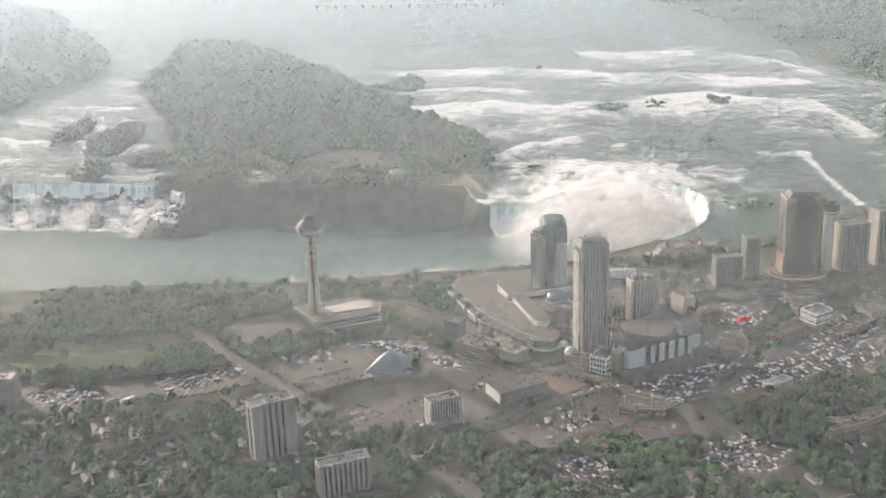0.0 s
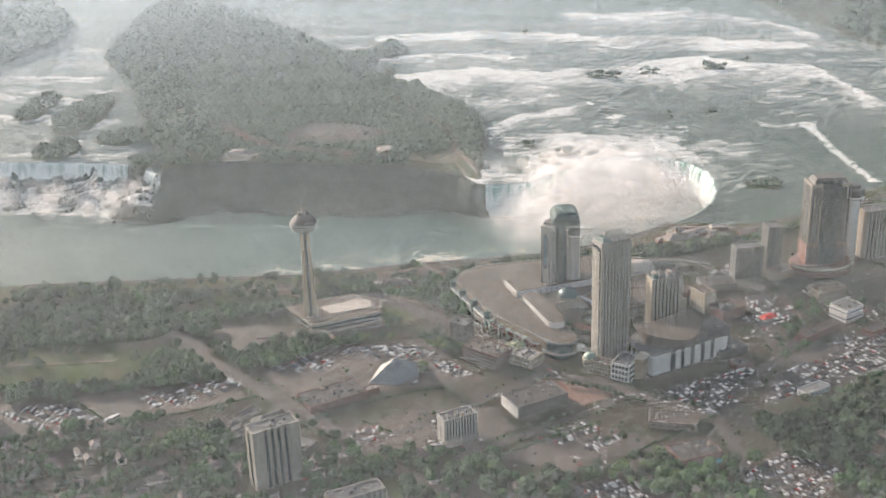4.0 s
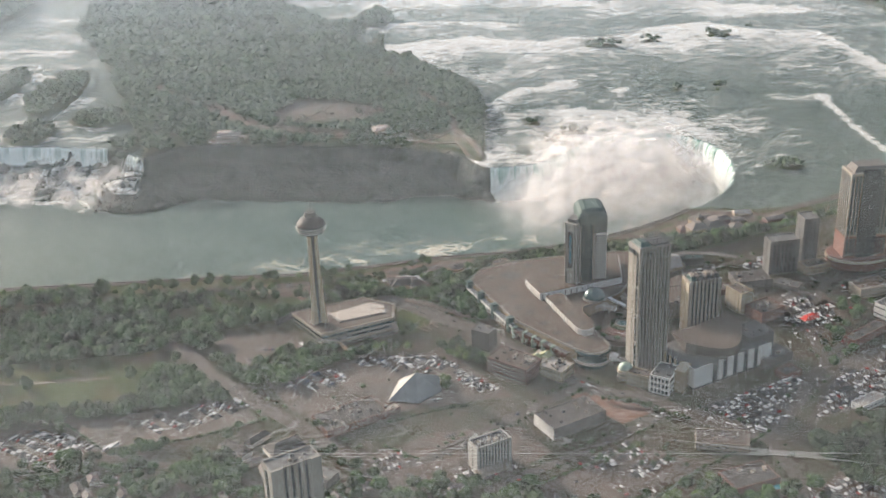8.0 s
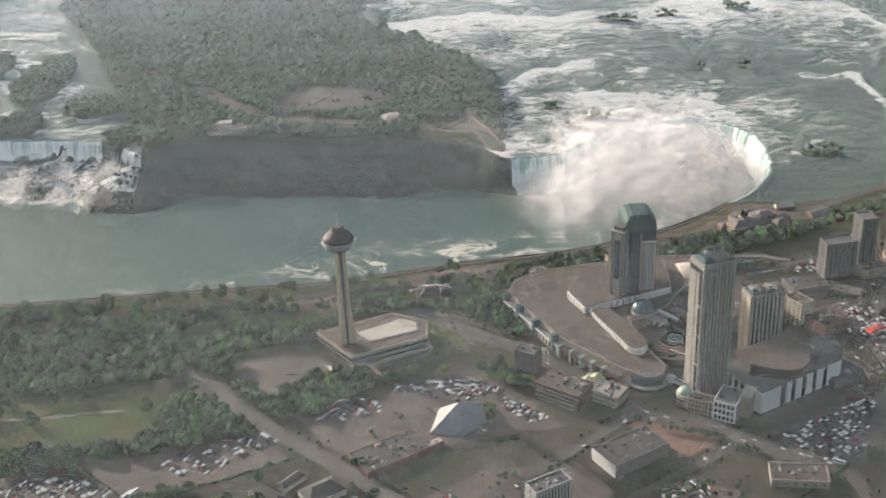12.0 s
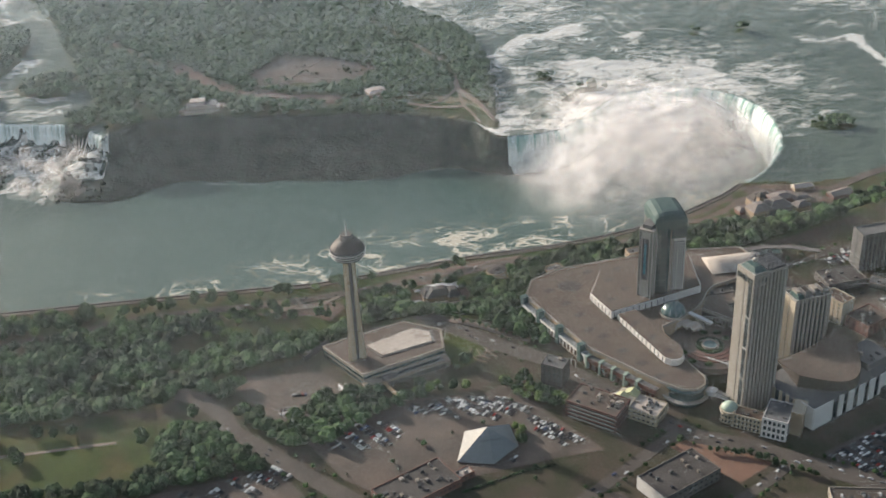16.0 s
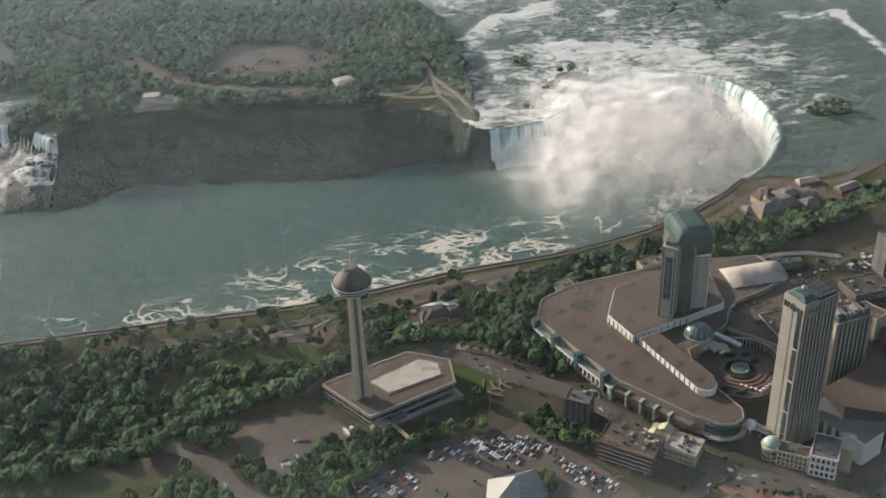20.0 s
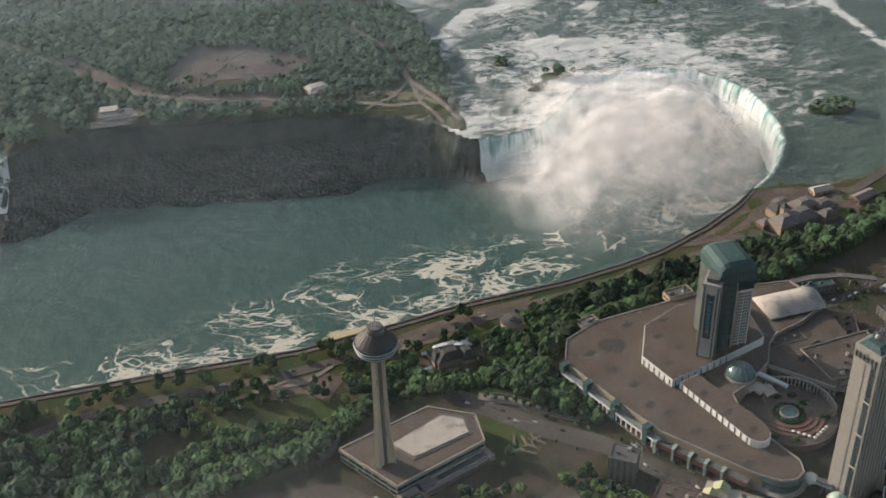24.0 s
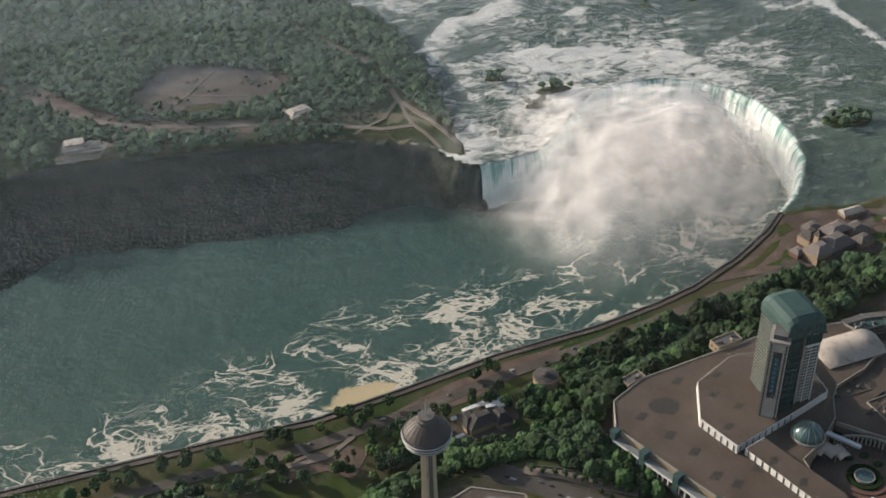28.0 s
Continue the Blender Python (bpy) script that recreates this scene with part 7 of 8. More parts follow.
pts_, s_ = resample([(312, -150), (345, -158), (388, -186)], 7)
spread_trees([3], pts_)
spread_trees([0, 2], scatter(330, 440, -345, -290, 13, lambda x, y: free_ground(x, y, 8) & (hash_noise(x, y, 18, 3) > 0.4)))
spread_trees([0, 1], scatter(-300, -230, -215, -185, 9, lambda x, y: free_ground(x, y, 5)))
spread_trees([0, 3], scatter(-240, 80, -262, -186, 13, lambda x, y: free_ground(x, y, 9) & (hash_noise(x, y, 26, 8) > 0.5)))
spread_trees([0, 3, 2], [(38, -58), (48, -54), (58, -50), (70, -46), (80, -44), (92, -42), (104, -42), (60, -40), (76, -36), (96, -12), (104, -4), (110, 6)])
spread_trees([0], scatter(-420, -180, -120, -84, 16, lambda x, y: hash_noise(x, y, 30, 5) > 0.5))
spread_trees([3], scatter(300, 420, -262, -222, 12, lambda x, y: free_ground(x, y, 6, lots=False) & (hash_noise(x, y, 20, 7) > 0.55)))
for k in KINDS:
    k.matrix_world = pose(-436 + 9 * KINDS.index(k), 62, ground_z(-436 + 9 * KINDS.index(k), 62))

# ---- houses ----
HOUSES = [gabled("house", "small pale house with brown hipped roof", "house", -200, -330, 0, 12, 9, 5, 3.2, 20, hip=3.5), gabled("house", "two-storey pale house with gabled roof", "house", -150, -390, 0, 11, 8.5, 6.5, 3.6, 32), gabled("house", "long low house with dark gabled roof", "house", -90, -350, 0, 18, 9, 3.6, 2.8, 28, hip=2)]
placed = [(-200, -330), (-150, -390), (-90, -350)]
cand = np.concatenate([scatter(-470, 60, -470, -262, 25, lambda x, y: free_ground(x, y, 13)), scatter(250, 620, -500, -325, 25, lambda x, y: free_ground(x, y, 13)), scatter(-60, 240, -330, -270, 24, lambda x, y: free_ground(x, y, 14)), scatter(600, 860, -300, -60, 30, lambda x, y: free_ground(x, y, 13) & ~inside(x, y, WOOD_R))])
for x, y in cand:
    if rs.rand() < 0.62:
        copy_thing(HOUSES[rs.randint(3)], pose(x, y, 0, 0, 0, 30 + 90 * rs.randint(2) + rs.uniform(-6, 6)))

# ---- parked cars ----
def car_meshes():
    body = bmesh.new()
    prof = [(-2.2, 0.35), (-2.25, 0.75), (-2.0, 0.92), (-1.0, 0.98), (1.1, 0.98), (2.0, 0.85), (2.25, 0.6), (2.2, 0.35)]
    a = [body.verts.new((x, -0.9, z)) for x, z in prof]
    b = [body.verts.new((x, 0.9, z)) for x, z in prof]
    for i in range(len(prof)):
        j = (i + 1) % len(prof)
        body.faces.new((a[i], a[j], b[j], b[i]))
    body.faces.new(a)
    body.faces.new(b)
    bmesh.ops.recalc_face_normals(body, faces=body.faces)
    cab = bmesh.new()
    lo = [cab.verts.new(p) for p in ((-1.75, -0.82, 0.93), (1.05, -0.82, 0.93), (1.05, 0.82, 0.93), (-1.75, 0.82, 0.93))]
    hi = [cab.verts.new(p) for p in ((-1.35, -0.66, 1.42), (0.35, -0.66, 1.42), (0.35, 0.66, 1.42), (-1.35, 0.66, 1.42))]
    for i in range(4):
        cab.faces.new((lo[i], lo[(i + 1) % 4], hi[(i + 1) % 4], hi[i]))
    cab.faces.new(hi)
    top = boxes((-1.3, 0.3, -0.64, 0.64, 1.40, 1.48))
    wheel = bmesh.new()
    ring = [[wheel.verts.new((0.33 * math.cos(0.785 * i), y, 0.33 + 0.33 * math.sin(0.785 * i))) for i in range(8)] for y in (-0.1, 0.1)]
    for i in range(8):
        wheel.faces.new((ring[0][i], ring[0][(i + 1) % 8], ring[1][(i + 1) % 8], ring[1][i]))
    wheel.faces.new(ring[0])
    wheel.faces.new(ring[1][::-1])
    return body, cab, top, wheel


def make_car(paint, word):
    t = thing("car", word + " car parked on asphalt", "car", group="parked cars")
    body, cab, top, wheel = car_meshes()
    part("body", body, paint, t)
    part("cabin", cab, "glass", t, "dark glazed cabin")
    part("roof", top, paint, t)
    rows_of(t, "wheel", wheel, "tyre", [pose(x, y, 0) for x in (-1.35, 1.35) for y in (-0.82, 0.82)])
    return t


CARS = [make_car("car_white", "white"), make_car("car_grey", "silver"), make_car("car_dark", "black"), make_car("car_red", "red"), make_car("car_blue", "blue")]
CAR_MIX = [0, 0, 0, 0, 0, 0, 1, 1, 1, 1, 2, 2, 2, 2, 0, 1, 0, 2, 1, 0, 1, 2, 3, 4]


def slots(outline, ang_deg, row_gap, fill, pitch=3.1, inset=4.0, clump=26, seed=1):
    """Parking places in pairs of rows across a lot; fill is the share taken, in clumps."""
    c = np.array(outline, float)
    a = radians(ang_deg)
    R2 = np.array([[math.cos(a), math.sin(a)], [-math.sin(a), math.cos(a)]])
    q = c @ R2.T
    xs = np.arange(q[:, 0].min(), q[:, 0].max(), pitch)
    out = []
    for k, y in enumerate(np.arange(q[:, 1].min() + 3, q[:, 1].max(), row_gap)):
        for dy in (0.0, 5.4):
            p = np.column_stack([xs, np.full(len(xs), y + dy)]) @ R2
            ok = inside(p[:, 0], p[:, 1], outline) & (seg_dist(p[:, 0], p[:, 1], outline, True) > inset)
            ok &= (hash_noise(p[:, 0], p[:, 1], clump, seed) < fill) & (rs.rand(len(xs)) < 0.86)
            out += [(x, y2, ang_deg + 90 + (180 if rs.rand() < 0.5 else 0)) for x, y2 in p[ok]]
    return out


near_slots = slots(LOTS[2][0], -50, 17, 0.3, clump=34, seed=3) + slots(LOTS[0][0], 20, 19, 0.3, clump=30, seed=5)
near_slots = [s for s in near_slots if not inside(np.array([s[0]]), np.array([s[1]]), [(86, -158), (126, -162), (154, -131), (146, -94), (94, -102)])[0] and np.hypot(s[0] - 57, s[1] + 184) > 44]
lane = []
for r, n in ((MAIN, 12), (MURRAY, 12), (STANLEY, 8), (CROSS, 4)):
    pts_, s_ = resample(r, 3.0)
    for i in sorted(rs.choice(np.arange(8, len(pts_) - 2), n, replace=False)):
        d = pts_[i + 1] - pts_[i]
        side = 1 if rs.rand() < 0.5 else -1
        nrm = np.array([-d[1], d[0]]) / np.linalg.norm(d) * 3.2 * side
        lane.append((pts_[i][0] + nrm[0], pts_[i][1] + nrm[1], math.degrees(math.atan2(d[1], d[0]))))
rs.shuffle(near_slots)
for k, (x, y, a) in enumerate(near_slots[:120] + lane):
    copy_thing(CARS[CAR_MIX[rs.randint(len(CAR_MIX))]], pose(x, y, 0.18 if k >= 120 else 0.07, 0, 0, a))
for k, c_ in enumerate(CARS):
    c_.matrix_world = pose(-60 + 3 * k, -40, 0.07, 0, 0, 100)

far_slots, park_cars = near_slots[120:], []
for outline_i, ang_d, gap, fill, sd in ((1, -40, 40, 0.2, 2), (4, 32, 15.5, 0.5, 6), (5, 33, 17, 0.25, 7), (6, -60, 14.5, 0.86, 8), (7, 40, 15, 0.75, 9), (8, 30, 15, 0.7, 10), (11, 34, 15, 0.8, 11), (12, 30, 14, 0.85, 12), (10, 33, 18, 0.4, 14)):
    far_slots += slots(LOTS[outline_i][0], ang_d, gap, fill, seed=sd)
ROWS = [((-152, -188), (-126, -209)), ((-144, -173), (-107, -203)), ((-117, -172), (-93, -194)), ((-104, -158), (-76, -182)), ((-87, -153), (-61, -172)), ((-71, -146), (-50, -163)), ((-280, -214), (-226, -244)), ((-262, -206), (-205, -238)), ((-300, -222), (-236, -258)), ((-232, -212), (-190, -236)),
        ((285, -262), (335, -225)), ((300, -268), (345, -236)), ((330, -280), (372, -248)), ((536, 40), (570, 62)), ((540, 56), (574, 78)), ((506, 160), (540, 184)), ((514, 156), (544, 178)), ((96, -62), (134, -92)), ((112, -58), (150, -86)), ((130, -60), (164, -82)), ((166, -106), (192, -132)), ((176, -102), (204, -130))]
for (ax, ay), (bx, by) in ROWS:
    run = math.hypot(bx - ax, by - ay)
    ux, uy = (bx - ax) / run, (by - ay) / run
    for k in range(int(run / 2.8)):
        for side in (-2.6, 2.6):
            if rs.rand() < 0.82:
                far_slots.append((ax + ux * k * 2.8 - uy * side, ay + uy * k * 2.8 + ux * side, math.degrees(math.atan2(uy, ux)) + 90 + 180 * rs.randint(2)))
pts_, s_ = resample(PARKWAY, 3.0)
for i in range(150, 380, 11):
    d_ = (pts_[i + 1] - pts_[i]) / np.linalg.norm(pts_[i + 1] - pts_[i])
    park_cars.append((pts_[i][0] - d_[1] * 2.6 * (-1) ** i, pts_[i][1] + d_[0] * 2.6 * (-1) ** i, math.degrees(math.atan2(d_[1], d_[0]))))
for line, off, sd in ((MURRAY, 3, 21), (CROSS, 2.6, 22), (CROSS_B, 2.4, 23), (STANLEY, 3.4, 24), (LUNDY, 2.8, 25), (ROAD_REAR, 2.6, 26), (ROAD_BACK, 2.2, 27)):
    pts_, s_ = resample(line, 9.0)
    for i in range(len(pts_) - 1):
        if rs.rand() < 0.42:
            d_ = (pts_[i + 1] - pts_[i]) / (np.linalg.norm(pts_[i + 1] - pts_[i]) + 1e-6)
            sgn = 1 if rs.rand() < 0.5 else -1
            far_slots.append((pts_[i][0] - d_[1] * off * sgn, pts_[i][1] + d_[0] * off * sgn, math.degrees(math.atan2(d_[1], d_[0]))))
garden = scatter(-440, 620, -480, -268, 19, lambda x, y: free_ground(x, y, 6, lots=False))
far_slots += [(x, y, 30 + 90 * rs.randint(2)) for x, y in garden if rs.rand() < 0.5]
far_slots += [(x, y, 40 + 90 * rs.randint(2)) for x, y in scatter(520, 800, -60, 140, 13, lambda x, y: free_ground(x, y, 7)) if rs.rand() < 0.6]
hull_v = np.array([(-2.2, -0.9, 0.1), (2.2, -0.9, 0.1), (2.2, 0.9, 0.1), (-2.2, 0.9, 0.1), (-2.2, -0.9, 0.9), (2.2, -0.9, 0.8), (2.2, 0.9, 0.8), (-2.2, 0.9, 0.9), (-1.8, -0.8, 0.9), (1.1, -0.8, 0.88), (1.1, 0.8, 0.88), (-1.8, 0.8, 0.9), (-1.3, -0.65, 1.45), (0.4, -0.65, 1.45), (0.4, 0.65, 1.45), (-1.3, 0.65, 1.45)])
hull_v = hull_v * 0.93
hull_f = np.array([(4, 5, 6, 7), (0, 1, 5, 4), (1, 2, 6, 5), (2, 3, 7, 6), (3, 0, 4, 7), (8, 9, 13, 12), (9, 10, 14, 13), (10, 11, 15, 14), (11, 8, 12, 15), (12, 13, 14, 15)])
for ci, (paint, word) in enumerate((("car_white", "white"), ("car_grey", "silver"), ("car_dark", "dark"), ("car_red", "red"))):
    V, F = [], []
    for i, (x, y, a) in enumerate(far_slots):
        if [0, 1, 2, 2, 0, 2, 0, 2, 1, 2, 1, 0, 2, 2, 1, 2, 0, 2, 1, 0, 2, 2, 0, 1, 2, 0, 1, 2, 3][i * 7 % 29] != ci:
            continue
        ca, sa = math.cos(radians(a)), math.sin(radians(a))
        F.append(hull_f + len(V) * 16)
        V.append(np.column_stack([hull_v[:, 0] * ca - hull_v[:, 1] * sa + x, hull_v[:, 0] * sa + hull_v[:, 1] * ca + y, hull_v[:, 2] + 0.05]))
    tagged(array_mesh("parked_cars", np.concatenate(V), np.concatenate(F), M[paint], smooth=False), "rows of " + word + " cars parked far off", "cars", kind="stuff")


for k, (x, y, a) in enumerate(park_cars[:16]):
    copy_thing(CARS[(0, 2, 1, 2)[k % 4]], pose(x, y, ground_z(x, y) + 0.5, 0, 0, a))


def coach(x, y, rz, z=0.1):
    t = thing("coach", "long white coach with dark windows", "coach", x, y, z, rz)
    part("body", boxes((-6, 6, -1.25, 1.25, 0.4, 3.3), (-5.8, 5.8, -1.15, 1.15, 3.3, 3.45)), "car_white", t)
    part("window_band", boxes((-5.6, 5.6, -1.29, -1.25, 1.7, 2.8), (-5.6, 5.6, 1.25, 1.29, 1.7, 2.8), (5.98, 6.04, -1.1, 1.1, 1.2, 2.9)), "glass", t)
    rows_of(t, "wheel", car_meshes()[3], "tyre", [pose(xx, yy, 0.06) for xx in (-3.8, 3.6) for yy in (-1.15, 1.15)])


for x, y, a in ((-14, -36, 120), (-8, -34, 120), (-176, -236, 60), (-171, -232, 60), (72, -262, -40), (338, -318, 30), (461, -204, -30), (505, -112, 34)):
    coach(x, y, a)
for k in range(7):
    copy_thing(CARS[(0, 2, 1, 0, 1, 2, 0)[k]], pose(404 + 5.2 * k + (k % 2) * 2, -222 - 3.0 * (k % 3), 7.3, 0, 0, 84))

# ---- island clearings and buildings ----
ob = link_mesh("car_park", ribbon([(-205, 800), (-150, 856), (-95, 850), (-40, 826), (-5, 822)], 92, ground_z, 0.6), "lot")
tagged(ob, "worn asphalt car park on the wooded island", "car park", kind="structure")
for r, w in zip(GOAT_ROADS, (9, 7, 7, 4, 4)):
    street(r, w, ground_z, "pale park road across the island", "road", "path", 0.9)
for pts, w in (([(-182, 777), (-136, 830)], 2.2), ([(-136, 830), (-94, 892)], 2.2), ([(-136, 830), (-60, 812)], 1.6)):
    street(pts, w, ground_z, "pale walkway across the island car park", "footpath", "path", 1.0)
tagged(link_mesh("dry_lawn", ribbon([(28, 716), (70, 712), (110, 700), (150, 640)], 52, ground_z, 0.35), "dry_grass"), "dry brown lawn on the island's point", "lawn", kind="structure")
tagged(link_mesh("dry_lawn", ribbon([(-250, 735), (-190, 742), (-120, 738), (-50, 730)], 16, ground_z, 0.35), "dry_grass"), "trampled brown ground before the island car park", "lawn", kind="structure")
tagged(link_mesh("dry_lawn", ribbon(GOAT_STRIP, 30, ground_z, 0.45), "plaza"), "bare pinkish ground along the island road", "ground", kind="structure")
gz = ground_z(-4, 752)
tp = thing("point_pavilion", "white-roofed island pavilion near the brink", "pavilion", -4, 752, gz, 24)
part("wall", boxes((-13, 13, -8, 8, -1, 6)), "tan", tp)
part("roof", prism([(-15, -10), (15, -10), (15, 10), (-15, 10)], 6, 9, taper=0.6), "roof_white", tp)
part("wing_roof", prism([(-17, -14), (-3, -14), (-3, -6), (-17, -6)], 5, 6.4, taper=0.8), "roof_white", tp)
part("wing_wall", boxes((-16, -4, -13, -7, -1, 5)), "tan", tp)
gz = ground_z(-264, 730)
cw = thing("island_visitor_hall", "grey flat-roofed visitor hall on the island's edge", "building", -264, 728, gz, 4)
for x, y, w, d, h, rf in ((0, 0, 44, 18, 7, "roof_grey"), (-8, 10, 22, 14, 9, "roof_white"), (14, -6, 26, 10, 5, "roof_white"), (-6, -14, 52, 6, 3, "path")):
    part("wall", boxes((x - w / 2, x + w / 2, y - d / 2, y + d / 2, -3, h)), "concrete", cw)
    part("roof", boxes((x - w / 2 - 0.5, x + w / 2 + 0.5, y - d / 2 - 0.5, y + d / 2 + 0.5, h, h + 0.6)), rf, cw)
roof_units(cw, 40, 16, 7.6, 6, 91)
isl = list(map(tuple, scatter(-340, 100, 704, 890, 8, lambda x, y: inside(x, y, GOAT) & (seg_dist(x, y, GOAT, True) > 6) & off_roads(x, y, 4) & ~inside(x, y, GOAT_LOT) & ~((np.abs(x + 262) < 30) & (np.abs(y - 728) < 18)) & ~((np.abs(x + 2) < 18) & (np.abs(y - 752) < 14)) & (hash_noise(x, y, 18, 33) > 0.52))))
for x, y in scatter(-200, 0, 770, 880, 11, lambda x, y: inside(x, y, GOAT_LOT) & (hash_noise(x, y, 20, 31) > 0.6)):
    isl.append((x, y))
woods("island_lot_trees", "small trees and shrubs in the island car park", isl, 2.6, CROWN_FAR, "leaf")

# ---- boulders and white water below the straight falls ----
def boulders(name, label, spots, size, mat):
    V, F, base = [], [], 0
    z = height(np.array([s[0] for s in spots]), np.array([s[1] for s in spots]))
    for (x, y), h in zip(spots, z):
        v, f = ICO[1]
        s = size * rs.uniform(0.4, 1.5)
        w = v * rs.uniform(0.7, 1.25, (len(v), 1)) * s * rs.uniform(0.6, 1.2, (1, 3))
        V.append(w + (x, y, max(h, RIVER_LOW - 1) + s * 0.45))
        F.append(f + base)
        base += len(v)
    return tagged(array_mesh(name, np.concatenate(V), np.concatenate(F), M[mat], smooth=False), label, "boulders", kind="stuff")


boulders("boulders", "dark wet boulders heaped below the straight waterfall", scatter(-800, -392, 560, 712, 7, lambda x, y: inside(x, y, GORGE) & (seg_dist(x, y, US_RIM) > 8) & (seg_dist(x, y, US_RIM) < 110) & (hash_noise(x, y, 22, 17) > 0.42) & (hash_noise(x, y, 7, 19) > 0.35)), 3.2, "rock")
casc = grid_mesh("cascade", graded([(-900, -392, 4)]), graded([(540, 720, 4)]), lambda x, y: np.maximum(height(x, y), RIVER_LOW) + 0.6 + 3.4 * (hash_noise(x, y * 0.6, 11, 2) - 0.35), M["rapids"],
                 {"foam": lambda x, y: np.full(x.shape, 0.62) + 0.3 * (hash_noise(x, y * 0.5, 26, 8) > 0.5)}, keep=lambda x, y: inside(x, y, GORGE) & (seg_dist(x, y, US_RIM) > 7) & (seg_dist(x, y, US_RIM) < 122) & ((x < -458) | (seg_dist(x, y, US_RIM[:2]) < 60)))
tagged(casc, "white water tumbling over boulders below the straight falls", "cascade", kind="structure")
# ---- spray ----
def spray(name, label, puffs):
    V, F, D, base = [], [], [], 0
    for x, y, z, s, dens in puffs:
        v, f = ICO[2]
        n1 = 0.6 * (hash_noise(v[:, 0] * 2 + x, v[:, 1] * 2 + v[:, 2] * 2.7 + y, 1.0) - 0.5)
        w = v * (0.85 + 0.5 * n1)[:, None] * s * np.array((1.0, 1.0, 0.85))
        V.append(w + (x, y, z))
        F.append(f + base)
        D.append(dens(w + (x, y, z)) if callable(dens) else np.full(len(v), dens))
        base += len(v)
    ob = array_mesh(name, np.concatenate(V), np.concatenate(F), M["spray"], {"spray_amount": np.concatenate(D)}, smooth=True)
    return tagged(ob, label, "mist", kind="stuff")


def heart(x, y):
    """Nearness to the middle of the bowl, its lopsided outline shaped to fit the camera's view."""
    front = np.where(y < 600, np.interp(x, [180, 250, 330, 430, 560], [225, 225, 175, 165, 185]), 132)
    r2 = ((x - 385) / np.where(x < 385, 182, 235)) ** 2 + ((y - 600) / front) ** 2
    return np.exp(-r2 ** 1.5)


def plume(p):
    """Thickness of the spray: thickest low in the bowl, gone above a domed top."""
    h = heart(p[:, 0], p[:, 1])
    return 0.07 * smooth01((-80 + 118 * h * np.interp(p[:, 0], [200, 300, 450, 550], [0.4, 0.9, 1, 0.5]) * np.interp(p[:, 1], [610, 730], [1, 0.5]) - p[:, 2]) / 60) * smooth01(h * 1.5)


def drift(p):
    """Thin spray blown over the island's point."""
    return 0.085 * np.exp(-((p[:, 0] - 235) / 85) ** 2 - ((p[:, 1] - 650) / 60) ** 2) * smooth01((24 - p[:, 2]) / 45)


puffs = []
while len(puffs) < 330:
    x, y = rs.uniform(190, 550), rs.uniform(470, 725)
    h = float(heart(np.array([x]), np.array([y]))[0])
    if h < 0.22 or seg_dist(np.array([x]), np.array([y]), CREST)[0] < 12 or not inside(np.array([x]), np.array([y]), GORGE)[0]:
        continue
    puffs.append((x, y, RIVER_LOW + (10 + 122 * h) * rs.uniform(0.15, 1.0), rs.uniform(9, 22), plume))
for k in range(90):
    puffs.append((rs.uniform(120, 350), rs.uniform(590, 730), rs.uniform(-40, 14), rs.uniform(9, 20), drift))
spray("mist_plume", "white spray billowing up inside the curved waterfall", puffs)


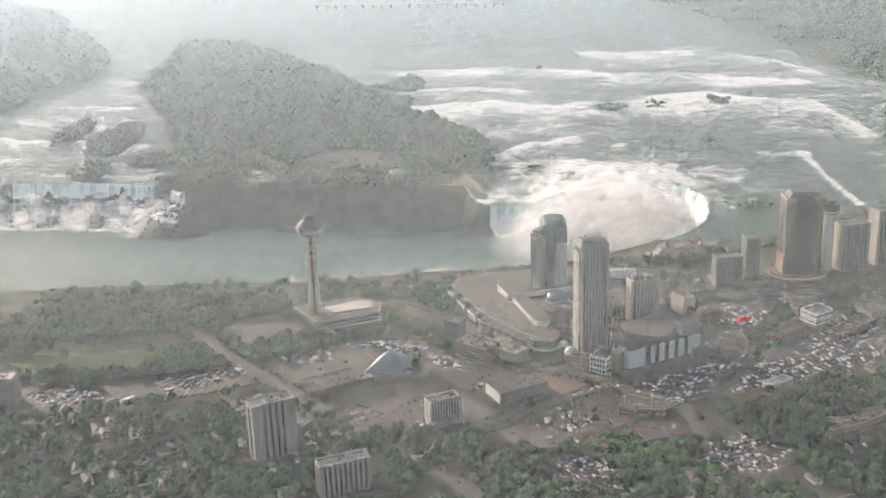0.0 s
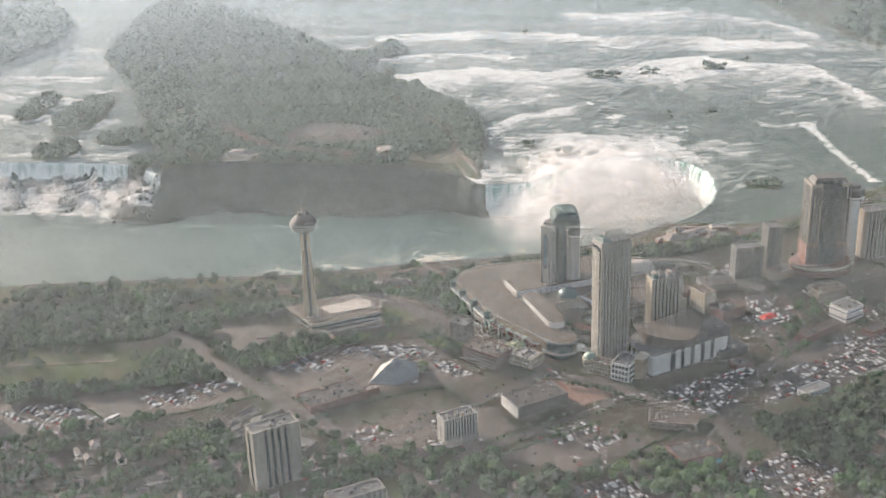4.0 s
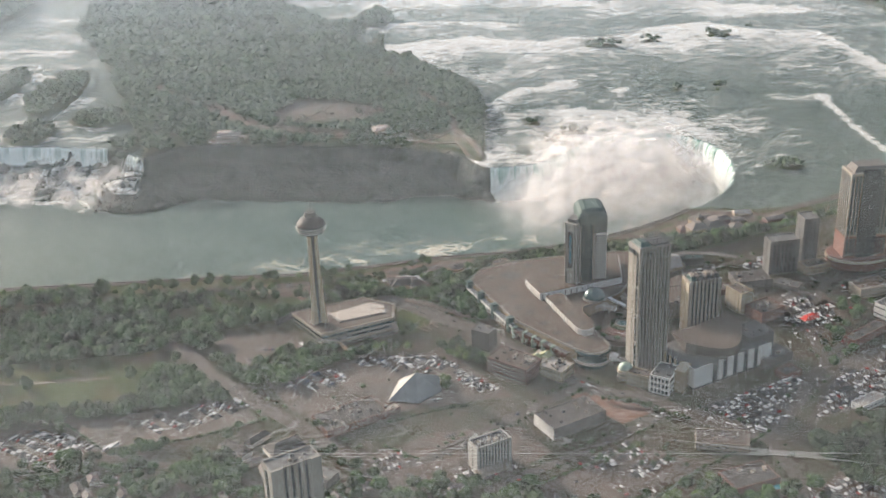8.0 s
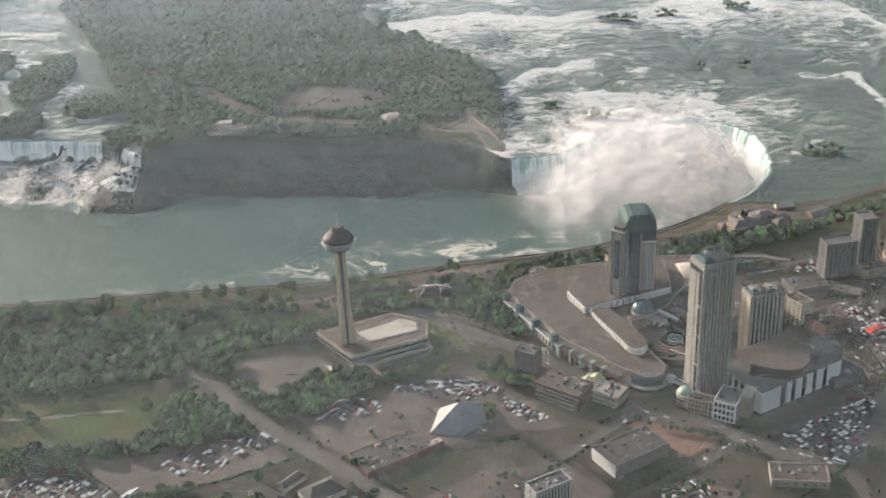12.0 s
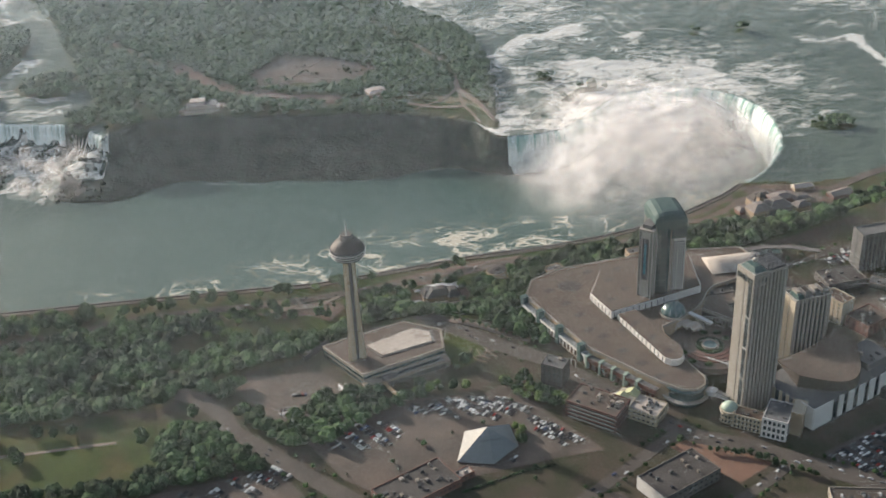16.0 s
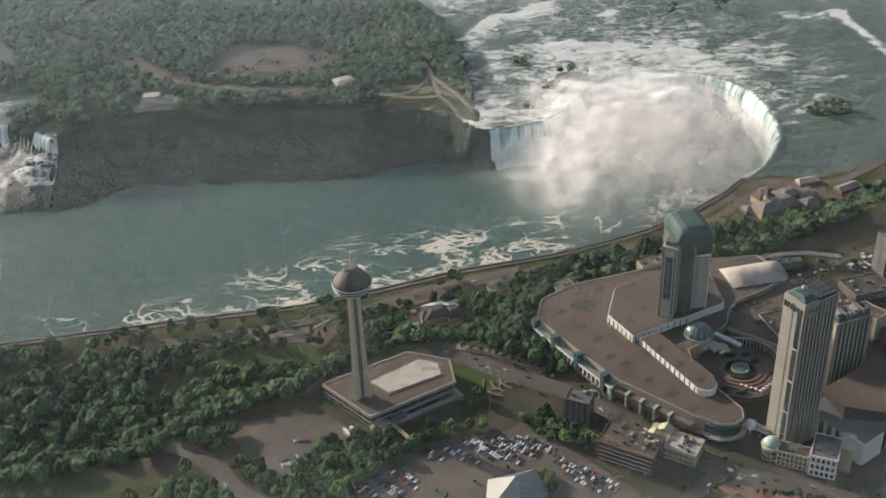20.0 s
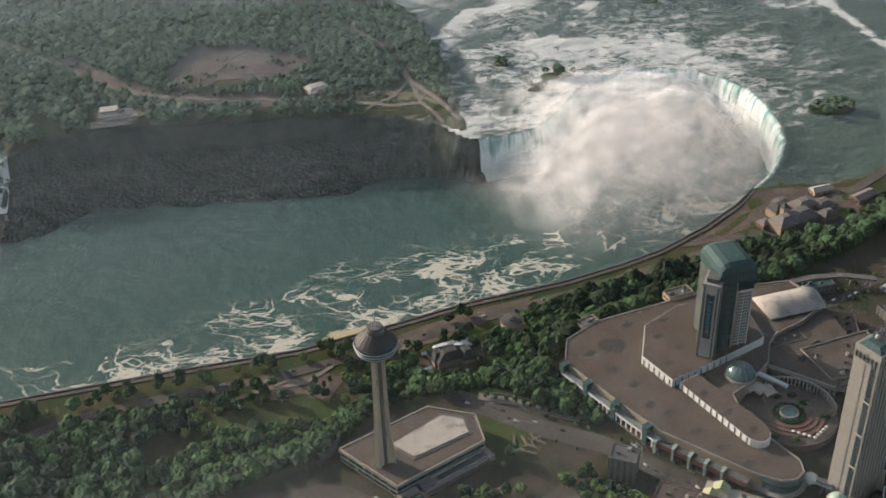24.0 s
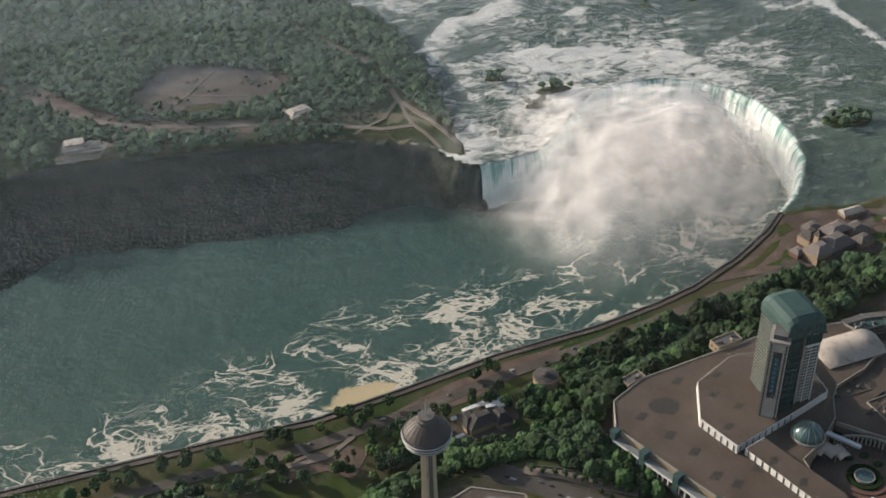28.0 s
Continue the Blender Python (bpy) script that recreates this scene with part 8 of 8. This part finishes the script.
def veil(k, n):
    """One billowing shell of the plume, nested inside the next; it thins out towards its rim."""
    u = (k + 1) / n

    def top(x, y):
        h = heart(x, y)
        return RIVER_LOW + 4 + 122 * u * h ** 0.8 * np.interp(x, [200, 300, 450, 550], [0.45, 1, 1, 0.42]) * np.interp(y, [610, 730], [1, 0.5]) + (6 + 24 * u) * (hash_noise(x + 37 * k, y - 23 * k, 42, k) - 0.5) + (3 + 11 * u) * (hash_noise(x, y, 17, k + 9) - 0.5)

    def amount(x, y):
        h = heart(x, y)
        edge = smooth01((h - 0.03 - 0.17 * u * u) / 0.5)
        billow = smooth01(hash_noise(x - 11 * k, y + 17 * k, 36, k + 3) * 0.7 + hash_noise(x, y, 15, k + 5) * 0.45 - 0.08)
        return (0.3 - 0.13 * u) * np.interp(x, [200, 300, 400, 500], [0.4, 0.8, 0.95, 1.35]) * np.interp(y, [370, 480], [0.22, 1]) * edge * np.where(x > 420, 0.12 + 0.88 * smooth01((seg_dist(x, y, CREST) - 14) / 34), 1) * (0.18 + 0.82 * billow)
    ob = grid_mesh("spray_veil", graded([(120, 560, 6)]), graded([(340, 760, 6)]), top, M["spray"], {"spray_amount": amount},
                   keep=lambda x, y: (heart(x, y) > 0.03 + 0.17 * u * u) & (top(x, y) > height(x, y) + 1.5) & (inside(x, y, GORGE) | (top(x, y) > CREST_Z + 3)))
    return tagged(ob, "soft white veil of spray in the falls' bowl", "mist", kind="stuff")


for k in range(14):
    veil(k, 14)
puffs = [(rs.uniform(-780, -420), rs.uniform(560, 690), rs.uniform(-76, -44), rs.uniform(10, 22), 0.12) for _ in range(90)]
spray("mist_plume", "thin white spray at the foot of the straight falls", puffs)

# ---- morning haze, imitated by rows of fine opaque threads over the city and the river, one behind another ----
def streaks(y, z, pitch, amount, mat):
    """One row of opaque level threads imitating haze: together they hide the share `amount` of what lies behind, more
    towards the sun's side.
    """
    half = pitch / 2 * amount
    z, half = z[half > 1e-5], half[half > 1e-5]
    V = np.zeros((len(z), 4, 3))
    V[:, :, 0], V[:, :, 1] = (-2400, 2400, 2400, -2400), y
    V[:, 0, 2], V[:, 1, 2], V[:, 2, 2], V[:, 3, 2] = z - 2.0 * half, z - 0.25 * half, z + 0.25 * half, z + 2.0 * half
    threads = array_mesh("haze", V.reshape(-1, 3), np.arange(4 * len(z)).reshape(-1, 4), M[mat], smooth=False)
    return tagged(threads, "fine pale opaque threads hung up to imitate haze", "haze", kind="stuff")


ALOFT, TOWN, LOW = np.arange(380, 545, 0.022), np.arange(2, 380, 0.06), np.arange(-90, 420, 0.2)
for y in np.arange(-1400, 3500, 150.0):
    if y < -50:      # threads aloft over the city, densest inland, tuned to the camera's flight
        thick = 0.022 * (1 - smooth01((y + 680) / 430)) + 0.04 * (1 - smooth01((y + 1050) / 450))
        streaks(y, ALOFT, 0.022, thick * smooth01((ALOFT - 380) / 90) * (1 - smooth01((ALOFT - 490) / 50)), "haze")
    if -700 < y < 200:      # sparse threads down among the streets, added to lift the dark tones
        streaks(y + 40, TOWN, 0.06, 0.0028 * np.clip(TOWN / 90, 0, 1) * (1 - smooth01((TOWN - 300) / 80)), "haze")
    if y > 150:      # threads over the gorge and the upper river, imitating haze in the distance
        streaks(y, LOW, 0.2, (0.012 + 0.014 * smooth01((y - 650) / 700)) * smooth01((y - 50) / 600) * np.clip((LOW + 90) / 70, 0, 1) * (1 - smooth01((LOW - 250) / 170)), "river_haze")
